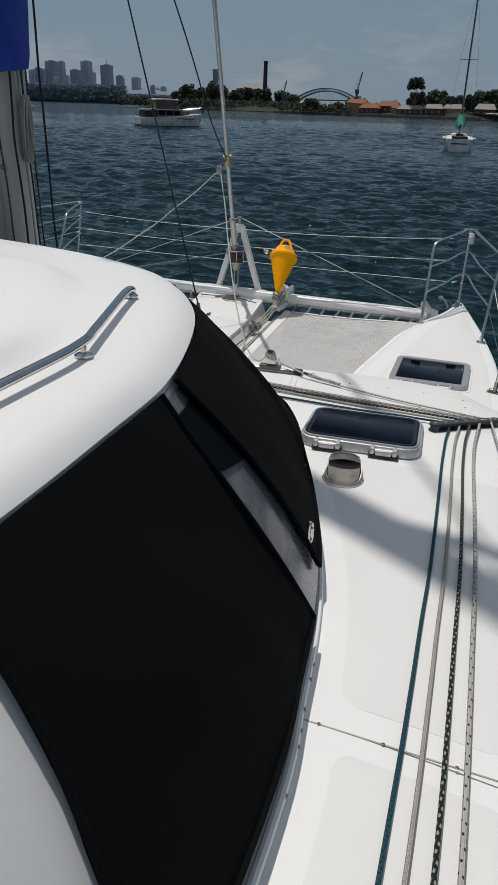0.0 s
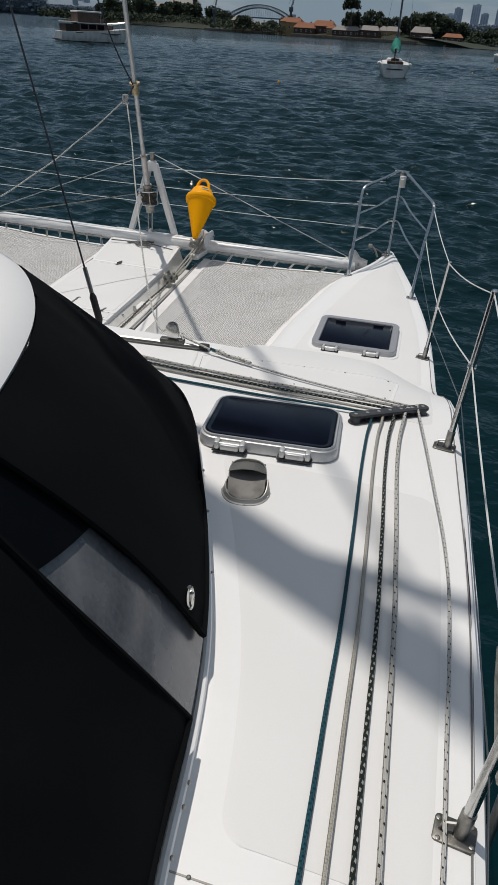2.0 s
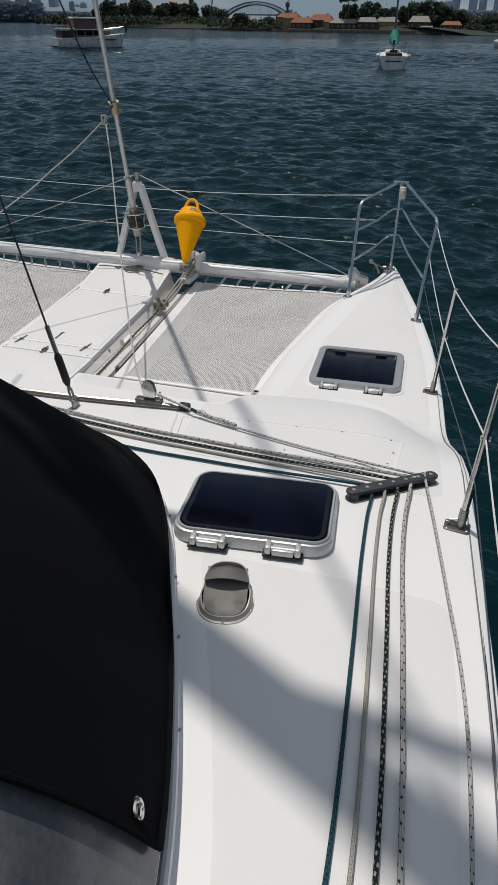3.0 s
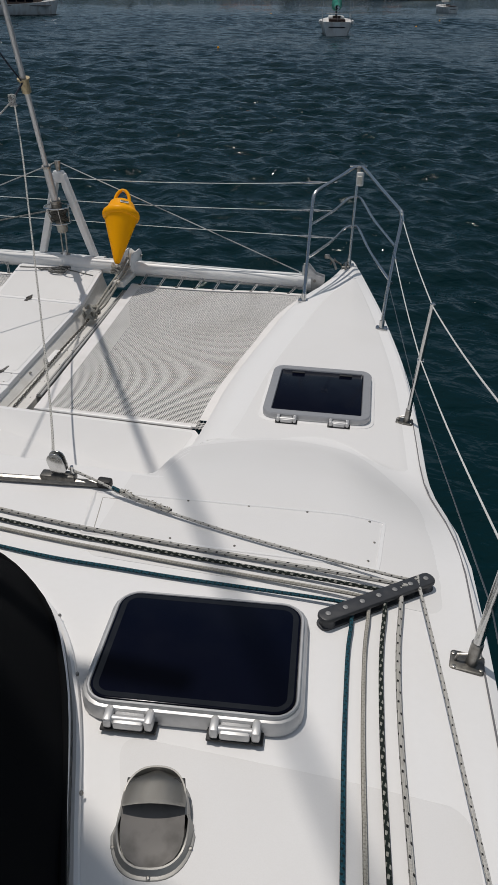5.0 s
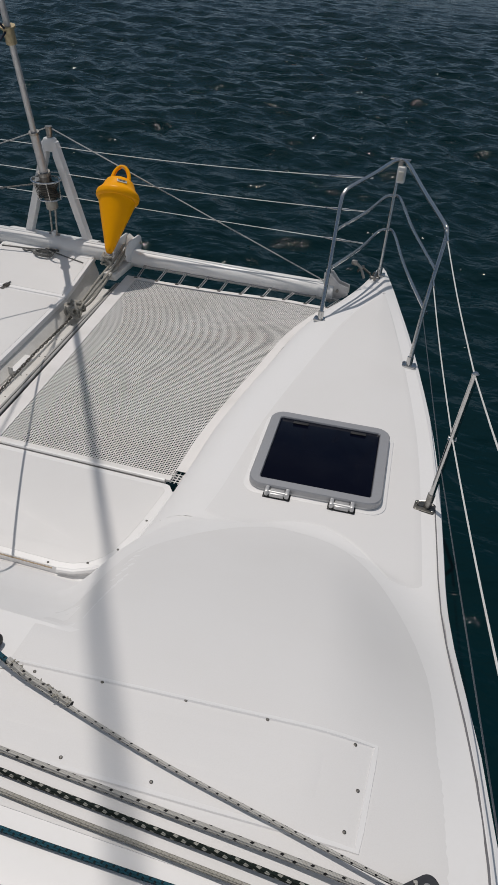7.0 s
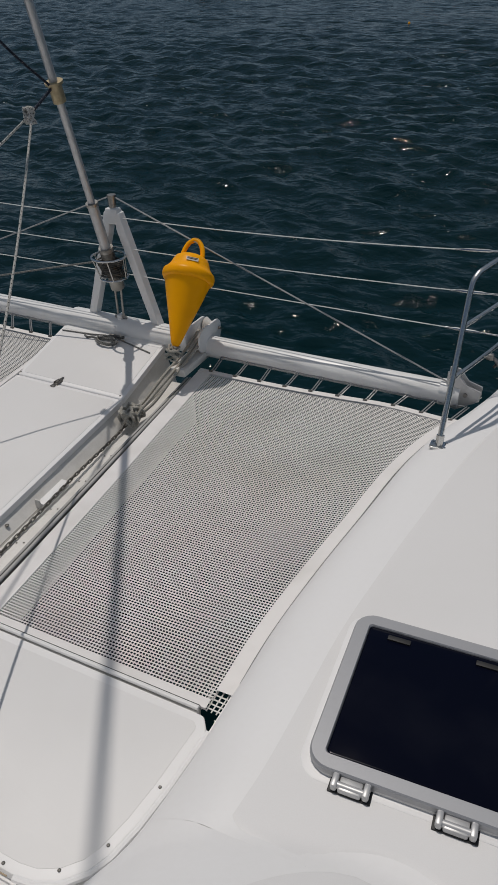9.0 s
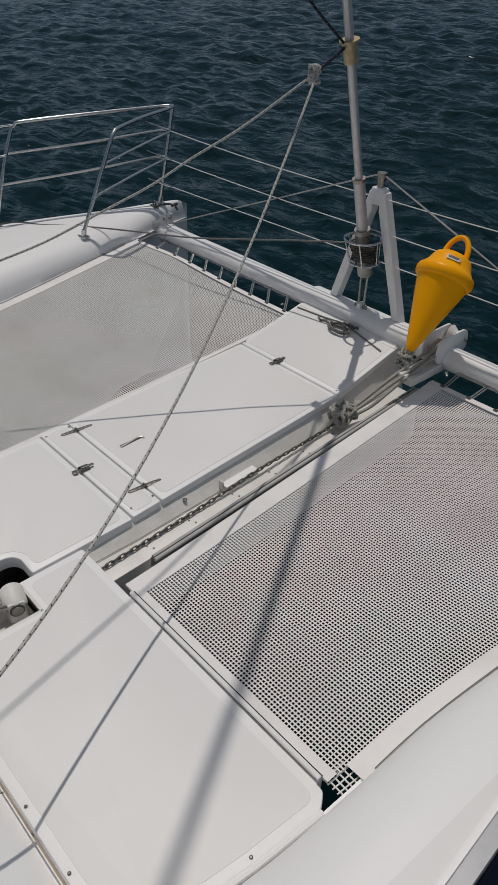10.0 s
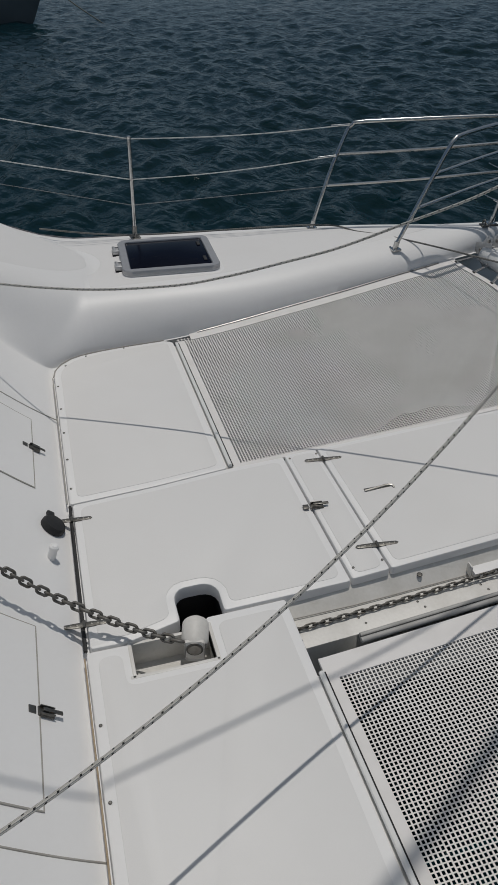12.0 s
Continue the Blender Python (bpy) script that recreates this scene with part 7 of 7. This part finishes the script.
# ---- houses and sheds on the near shore ----
def gable_house(x, y, w, d, wall_h, roof_h, wall_mat, roof_mat, label, base=1.6, name="house", cat="house"):
    h = thing(name, label, cat, "shore houses")
    z = WATER_Z + base
    part("wall", block((x, y, z + wall_h / 2 - 1.0), (w, d, wall_h + 2.0), 0.05), wall_mat, h)
    o = 0.5
    bm = bmesh.new()
    a = [bm.verts.new(p) for p in ((x - w / 2 - o, y - d / 2 - o, z + wall_h), (x + w / 2 + o, y - d / 2 - o, z + wall_h), (x + w / 2 + o, y + d / 2 + o, z + wall_h), (x - w / 2 - o, y + d / 2 + o, z + wall_h), (x - w / 2 + w * 0.12, y, z + wall_h + roof_h), (x + w / 2 - w * 0.12, y, z + wall_h + roof_h))]
    for f_ in ((0, 1, 5, 4), (2, 3, 4, 5), (1, 2, 5), (3, 0, 4), (3, 2, 1, 0)):
        bm.faces.new([a[i] for i in f_])
    part("roof", bm, roof_mat, h, smooth=False)
    n_ = max(2, int(w / 3.2))
    for i in range(n_):
        wx = x - w / 2 + (i + 0.5) * w / n_
        wd = part("window", block((wx, y - d / 2 - 0.03, z + wall_h * 0.55), (1.1, 0.1, 1.2)), PAINT_WHITE, h)
        part("pane", block((wx, y - d / 2 - 0.07, z + wall_h * 0.55), (0.85, 0.06, 0.95)), ACRYLIC, wd)
    part("chimney", block((x + 0.25 * w, y + 0.1 * d, z + wall_h + roof_h * 0.9), (0.8, 0.8, 1.8), 0.05), wall_mat, h)


gable_house(-166, 548, 13, 9, 5.5, 3.0, OCHRE, TIN, "ochre house with a grey roof on the shore")
gable_house(-153, 545, 11, 8, 3.5, 2.2, TIMBER, TIN, "dark timber boat shed with a tin roof")
gable_house(-144, 543, 11, 8, 3.2, 1.8, PAINT_WHITE, TIN, "white boat shed with a pale tin roof")
gable_house(-123, 522, 9, 9, 6.0, 2.8, OCHRE, TERRACOTTA, "ochre house with a terracotta roof")
gable_house(-115, 518, 13, 9, 3.4, 3.0, TIMBER, TERRACOTTA, "timber house with an orange terracotta roof")
gable_house(-104, 524, 14, 10, 5.0, 3.2, TIMBER, TERRACOTTA, "tall timber house with a terracotta roof")
gable_house(-97, 512, 5, 6, 4.0, 2.0, OCHRE, TERRACOTTA, "small ochre house with a terracotta roof")
gable_house(-87, 512, 17, 9, 3.4, 2.4, TIMBER, TIN, "long timber boathouse with a pale roof")
gable_house(-73, 512, 12, 9, 4.2, 2.6, TIMBER, TIN, "dark boathouse with a hipped grey roof")
gable_house(-62, 522, 13, 9, 4.6, 2.6, OCHRE, TIN, "house with a grey roof among trees")
gable_house(-41, 508, 12, 9, 4.6, 3.2, TIMBER, TIN, "dark gabled shed with a grey roof")
gable_house(-22, 500, 11, 8, 3.2, 2.0, TIMBER, TERRACOTTA, "low shed with a reddish roof")
gable_house(-128, 535, 14, 9, 6.5, 2.4, OCHRE, TERRACOTTA, "ochre house behind the boat sheds")
gable_house(-330, 800, 20, 14, 15, 4, HAZED_CONCRETE, TIN, "grey industrial shed on the headland", 2.0, "shed", "shed")
gable_house(-310, 810, 30, 16, 19, 5, TIN, TIN, "grey industrial shed on the headland", 2.0, "shed", "shed")
gable_house(-300, 790, 22, 14, 13, 3, BRICK_FAR, TIN, "dark brick shed beside the tall chimney", 2.0, "shed", "shed")
wall = thing("seawall", "dark stone seawall along the shore", "seawall", kind="structure")
part("stones", block((-62, 494, WATER_Z + 0.7), (112, 3, 2.2), 0.1), SEAWALL, wall)
part("stones", block((-160, 538, WATER_Z + 0.6), (60, 3, 1.8), 0.1), SEAWALL, wall)
part("beach", block((-12, 476, WATER_Z + 0.3), (26, 3, 1.0), 0.1), SAND, wall)
jetty = thing("jetty", "dark timber jetty on piles before the boat sheds", "jetty")
part("deck", block((-138, 525, WATER_Z + 2.2), (14, 4, 0.4), 0.05), TIMBER, jetty)
for i in range(9):
    part("pile", tube([(-144.5 + 1.6 * i, 523.2, WATER_Z - 1), (-144.5 + 1.6 * i, 523.2, WATER_Z + 3.4)], 0.28, 8), TIMBER, jetty)
van = thing("caravan", "white van parked on the seawall", "van")
part("body", block((-36, 499, WATER_Z + 3.0), (7, 2.2, 2.4), 0.4), BOAT_WHITE, van)
part("window_band", block((-36, 497.85, WATER_Z + 3.4), (5.5, 0.06, 0.7), 0.02), ACRYLIC, van)

# ---- chimney, water tower, cranes, arch bridge ----
ch = thing("chimney", "tall dark brick power station chimney", "chimney")
part("stack", tube([(-295, 800, WATER_Z), (-295, 800, WATER_Z + 47)], [2.6, 2.0], 16), BRICK_FAR, ch)
part("rim", tube([(-295, 800, WATER_Z + 46), (-295, 800, WATER_Z + 47.6)], 2.3, 16), BRICK_FAR, ch)
wt = thing("water_tower", "grey concrete water tower on the headland", "water tower")
part("shaft", tube([(-352, 800, WATER_Z), (-352, 800, WATER_Z + 28)], 1.7, 12), HAZED_CONCRETE_DARK, wt)
part("tank", tube([(-352, 800, WATER_Z + 25), (-352, 800, WATER_Z + 30), (-352, 800, WATER_Z + 39)], [1.8, 3.3, 3.8], 14), HAZED_CONCRETE_DARK, wt)


def crane(x, y, h, lean, label):
    c = thing("dock_crane", label, "crane", "dock cranes")
    z = WATER_Z
    part("tower", tube([(x, y, z), (x, y, z + h * 0.6)], [1.4, 0.9], 4), STEEL_FAR, c)
    part("cab", block((x, y, z + h * 0.55), (2.6, 2.6, 3.0), 0.2), STEEL_FAR, c)
    for o in (-0.5, 0.5):
        part("jib", tube([(x + o, y, z + h * 0.55), (x + lean + o * 0.3, y, z + h)], 0.25, 5), STEEL_FAR, c)
    for k in range(6):
        f0 = k / 6
        part("lattice", tube([(x - 0.5 + lean * f0, y, z + h * (0.55 + 0.45 * f0)), (x + 0.5 + lean * (f0 + 0.12), y, z + h * (0.55 + 0.45 * (f0 + 0.12)))], 0.14, 4), STEEL_FAR, c)
    part("stay", tube([(x - 2.0, y, z + h * 0.66), (x + lean, y, z + h)], 0.1, 4), STEEL_FAR, c)


crane(-145.5, 600, 30, 3.2, "grey dockside crane behind the houses")
crane(-205, 600, 23, 2.5, "small grey dockside crane on the headland")
br = thing("arch_bridge", "grey steel arch bridge far across the harbour", "bridge")
bx, by, half_w = -427, 1500, 60
zlow, zhigh = WATER_Z + 16, WATER_Z + 41
lower = lambda t: zlow + (zhigh - 5 - zlow) * (1 - t * t)
upper = lambda t: zlow + 6 + (zhigh - zlow - 6) * (1 - 0.92 * t * t)
for o in (-5, 5):
    part("lower_chord", tube([(bx + half_w * k / 20, by + o, lower(k / 20)) for k in range(-20, 21)], 0.8, 5), STEEL_FAR, br)
    part("upper_chord", tube([(bx + half_w * k / 20, by + o, upper(k / 20)) for k in range(-20, 21)], 0.7, 5), STEEL_FAR, br)
    for k in range(-14, 15):
        t = k / 14
        part("post", tube([(bx + half_w * t, by + o, lower(t)), (bx + half_w * t, by + o, upper(t))], 0.3, 4), STEEL_FAR, br)
        if k < 14:
            part("diagonal", tube([(bx + half_w * t, by + o, lower(t)), (bx + half_w * (k + 1) / 14, by + o, upper((k + 1) / 14))], 0.25, 4), STEEL_FAR, br)
        part("hanger", tube([(bx + half_w * t, by + o, lower(t)), (bx + half_w * t, by + o, WATER_Z + 20)], 0.2, 4), STEEL_FAR, br)
part("roadway", block((bx, by, WATER_Z + 20), (150, 14, 2.0), 0.2), STEEL_FAR, br)
for e in (-1, 1):
    part("pylon", block((bx + e * (half_w + 4), by, WATER_Z + 14), (6, 14, 30), 0.4), HAZED_CONCRETE, br)


# ---- moored boats ----
def hull_bm(length, beam, free_bow, free_stern, m, stern_w=0.85, depth=0.5, n=24, bilge=0.86):
    rows_ = []
    for i in range(n + 1):
        t = i / n
        w = beam / 2 * min(1.0, (stern_w + (1 - stern_w) * min(1, t * 3))) * (1 - max(0, (t - 0.45) / 0.55) ** 2.2)
        top_ = free_stern + (free_bow - free_stern) * t ** 1.6
        rake = 0.10 * length * max(0, t - 0.8) / 0.2
        rows_.append([m @ Vector((sx * w * f_, -length / 2 + length * t - (1 - g) * rake, z)) for sx, f_, z, g in
                      ((1, 0.02, top_ * 0.98, 1), (1, 0.9, top_, 1), (1, 1.0, top_ - 0.02, 1), (1, 0.97, top_ * 0.6, 0.7), (1, bilge, 0.08, 0.3), (1, bilge - 0.3, -depth, 0), (-1, bilge - 0.3, -depth, 0), (-1, bilge, 0.08, 0.3), (-1, 0.97, top_ * 0.6, 0.7), (-1, 1.0, top_ - 0.02, 1), (-1, 0.9, top_, 1), (-1, 0.02, top_ * 0.98, 1))])
    bm_ = grid_bm(rows_)
    bm_.verts.ensure_lookup_table()
    bm_.faces.new([bm_.verts[i] for i in range(12)])
    return bm_


def motor_cruiser(x, y, turn, length=10.4):
    b = thing("motor_cruiser", "old white timber motor cruiser with dark canvas, moored", "motor boat")
    m = Matrix.Translation((x, y, WATER_Z)) @ Matrix.Rotation(radians(turn), 4, "Z")
    part("hull", hull_bm(length, 3.7, 1.95, 1.30, m), HULL_STAINED, b, "white paint with rust runs")
    part("boot_stripe", hull_bm(length * 0.985, 3.55, 0.18, 0.18, m @ Matrix.Translation((0, -0.05, 0.0))), ANTIFOUL, b)
    part("rubbing_strake", block((0, 0.0, 1.22), (3.60, length * 0.62, 0.09), 0.03, m=m), BOAT_DARK, b)
    house = part("deckhouse", slab([(-1.3, -2.6), (1.3, -2.6), (1.3, 1.2), (0.9, 2.4), (-0.9, 2.4), (-1.3, 1.2)], 1.2, 2.35, 0.12, m=m), BOAT_BROWN, b)
    for e in (-1, 1):
        for k in range(3):
            part("window", block((e * 1.31, -1.9 + 1.2 * k, 1.95), (0.06, 1.0, 0.55), 0.02, m=m), ACRYLIC, house)
    part("windscreen", slab([(-0.85, 1.75), (0.85, 1.75), (0.7, 2.62), (-0.7, 2.62)], 1.72, 2.18, 0.05, m=m), ACRYLIC, house)
    part("house_roof", slab([(-1.4, -2.9), (1.4, -2.9), (1.4, 1.4), (0.9, 2.2), (-0.9, 2.2), (-1.4, 1.4)], 2.34, 2.44, 0.04, m=m), BOAT_WHITE, b)
    fly = part("flybridge", slab([(-1.2, -2.2), (1.2, -2.2), (1.2, 0.3), (0.85, 1.1), (-0.85, 1.1), (-1.2, 0.3)], 2.44, 3.0, 0.1, m=m), BOAT_BROWN, b, "dark brown canvas dodger")
    part("fly_screen", slab([(-0.9, 0.2), (0.9, 0.2), (0.75, 0.75), (-0.75, 0.75)], 2.98, 3.35, 0.05, m=m), ACRYLIC, fly)
    part("canopy", slab([(-1.35, -2.9), (1.35, -2.9), (1.3, 0.5), (0.8, 0.95), (-0.8, 0.95), (-1.3, 0.5)], 3.66, 3.86, 0.095, m=m), BOAT_WHITE, b)
    part("side_curtain", slab([(-1.25, -2.8), (1.25, -2.8), (1.25, 0.35), (-1.25, 0.35)], 2.5, 3.72, 0.08, m=m), BOAT_BROWN, b, "rolled brown side curtains")
    part("aft_awning", slab([(-1.35, -4.7), (1.35, -4.7), (1.35, -2.7), (-1.35, -2.7)], 2.42, 2.50, 0.03, m=m @ Matrix.Translation((0, 0, 0.0))), BOAT_WHITE, b)
    part("cockpit_curtain", slab([(-1.3, -4.6), (1.3, -4.6), (1.3, -2.7), (-1.3, -2.7)], 1.3, 2.2, 0.05, m=m), BOAT_DARK, b)
    for ex in (-1.2, 1.2):
        for ey in (-4.5, -2.7, -0.9, 0.5):
            part("canopy_post", tube([m @ Vector((ex, ey, 1.3)), m @ Vector((ex, ey, 3.75 if ey > -3 else 2.45))], 0.035, 6), STEEL, b)
    for e in (-1, 1):
        part("bow_rail", tube([m @ Vector((e * 1.6, 1.2, 2.2)), m @ Vector((e * 1.25, 3.2, 2.5)), m @ Vector((0, 5.1, 2.75))], 0.03, 6), STEEL, b)
        for t_ in (0.1, 0.35, 0.6, 0.85):
            part("rail_post", tube([m @ Vector((e * (1.6 - 1.2 * t_ * t_), 1.2 + 3.6 * t_, 1.5)), m @ Vector((e * (1.6 - 1.2 * t_ * t_), 1.2 + 3.6 * t_, 2.22 + 0.45 * t_))], 0.025, 6), STEEL, b)
    part("swim_platform", block((0, -5.45, 0.30), (2.8, 0.7, 0.1), 0.03, m=m), ANTIFOUL, b)
    return b


def sailboat(x, y, turn, length, beam, mast_h, cover, label):
    b = thing("sailboat", label, "sailing boat", "moored sailing boats")
    m = Matrix.Translation((x, y, WATER_Z)) @ Matrix.Rotation(radians(turn), 4, "Z")
    part("hull", hull_bm(length, beam, 1.25, 1.05, m, 0.78, bilge=0.80), HULL_STAINED, b)
    part("cabin", block((0, 0.6, 1.15), (beam * 0.5, length * 0.38, 0.5), 0.12, m=m), BOAT_WHITE, b)
    part("cockpit", block((0, -length * 0.36, 1.08), (beam * 0.50, length * 0.24, 0.34), 0.06, m=m), BOAT_DARK, b)
    part("hatch_cover", block((0, -length * 0.16, 1.2), (0.7, 0.2, 0.5), 0.05, m=m), BOAT_DARK, b)
    part("transom_band", block((0, -length / 2 - 0.02, 0.65), (beam * 0.5, 0.03, 0.08), 0.01, m=m), ANTIFOUL, b)
    part("mast", tube([m @ Vector((0, 0.9, 1.0)), m @ Vector((0, 0.9, mast_h))], 0.08, 8), STEEL_FAR, b)
    part("boom", tube([m @ Vector((0, 0.9, 1.9)), m @ Vector((0, -length * 0.3, 2.0))], 0.06, 6), STEEL_FAR, b)
    rows_ = []
    for i in range(12):
        t = i / 11
        rr = 0.46 - 0.26 * t
        rows_.append([m @ Vector((rr * math.cos(a) + 0.04 * math.sin(9 * t + a), 0.95 - length * 0.38 * t, 2.2 - 0.15 * t + (rr + (0.5 * (1 - t) ** 3 if math.sin(a) > 0 else 0)) * math.sin(a))) for a in [2 * math.pi * j / 12 for j in range(13)]])
    part("sail_cover", grid_bm(rows_), cover, b)
    for e in (-1, 1):
        part("spreader", tube([m @ Vector((0, 0.9, mast_h * 0.55)), m @ Vector((e * 0.8, 0.9, mast_h * 0.55))], 0.03, 5), STEEL_FAR, b)
        part("shroud", tube([m @ Vector((e * beam * 0.46, 0.7, 1.0)), m @ Vector((e * 0.8, 0.9, mast_h * 0.55)), m @ Vector((0, 0.9, mast_h))], 0.012, 4), WIRE_STEEL, b)
        part("fender", tube([m @ Vector((e * beam * 0.5, -length * 0.3, 0.95)), m @ Vector((e * beam * 0.5, -length * 0.1, 1.0))], 0.14, 8), BOAT_WHITE, b)
        for t_ in (-0.45, -0.3, -0.1, 0.15):
            part("stanchion", tube([m @ Vector((e * beam * 0.44, length * t_, 0.95)), m @ Vector((e * beam * 0.44, length * t_, 1.65))], 0.018, 5), STEEL, b)
        part("guard_wire", tube([m @ Vector((e * beam * 0.44, length * -0.45, 1.62)), m @ Vector((e * beam * 0.44, length * 0.15, 1.62))], 0.012, 4), STEEL, b)
    part("stern_rail", tube(spline([m @ Vector((-beam * 0.4, -length * 0.40, 1.6)), m @ Vector((-beam * 0.35, -length * 0.5, 1.65)), m @ Vector((beam * 0.35, -length * 0.5, 1.65)), m @ Vector((beam * 0.4, -length * 0.40, 1.6))], 5), 0.02, 5), STEEL, b)
    part("forestay", tube([m @ Vector((0, length * 0.5, 1.2)), m @ Vector((0, 0.9, mast_h))], 0.02, 4), WIRE_STEEL, b)
    part("backstay", tube([m @ Vector((0, -length * 0.5, 1.0)), m @ Vector((0, 0.9, mast_h))], 0.012, 4), WIRE_STEEL, b)
    return b


motor_cruiser(-52.2, 107.5, -42, 10.6)
sailboat(-5.9, 77.0, 8, 8.5, 2.8, 14.0, GREEN_CANVAS, "white sailing boat with a green sail cover, moored")
sailboat(4.6, 172, 25, 7.5, 2.6, 11.0, BOAT_WHITE, "small white sailing boat moored farther off")
sailboat(-182, 243, -30, 8.0, 2.7, 10.0, BOAT_WHITE, "small white sailing boat moored farther off")
gb = thing("grey_motor_boat", "grey hulled boat moored abeam", "motor boat")
gm = Matrix.Translation((-39.5, 0.2, WATER_Z)) @ Matrix.Rotation(radians(0), 4, "Z")
part("hull", hull_bm(12.5, 3.8, 1.9, 1.4, gm), GREY_HULL, gb)
part("cabin", block((0, -1.0, 2.1), (2.6, 5.0, 1.2), 0.2, m=gm), BOAT_WHITE, gb)
part("mooring_line", tube([gm @ Vector((0, 6.1, 1.6)), gm @ Vector((0.5, 7.5, 0.6)), gm @ Vector((0.8, 8.6, -0.1))], 0.03, 5), ROPE_PLAIN, gb)
for x, y, r in ((-10.8, 53.6, 0.085), (0.9, 95, 0.10), (-24, 140, 0.11), (3.5, 118, 0.09)):
    fb = thing("mooring_float", "small yellow mooring float on the water", "float", "mooring floats")
    part("ball", lathe([(0.3 * r, -r), (0.8 * r, -0.6 * r), (r, 0), (0.8 * r, 0.6 * r), (0.3 * r, r), (0.12 * r, 1.3 * r)], 14, m=Matrix.Translation((x, y, WATER_Z + 0.4 * r))), YELLOW, fb)
for x in (-176, -150):
    pl = thing("channel_pile", "dark timber channel pile standing in the water", "pile", "channel piles")
    part("post", tube([(x, 330, WATER_Z - 1), (x, 330, WATER_Z + 3.4)], 0.5, 8), TIMBER, pl)
    part("cap", tube([(x, 330, WATER_Z + 3.4), (x, 330, WATER_Z + 4.0)], [0.6, 0.2], 8), TIMBER, pl)
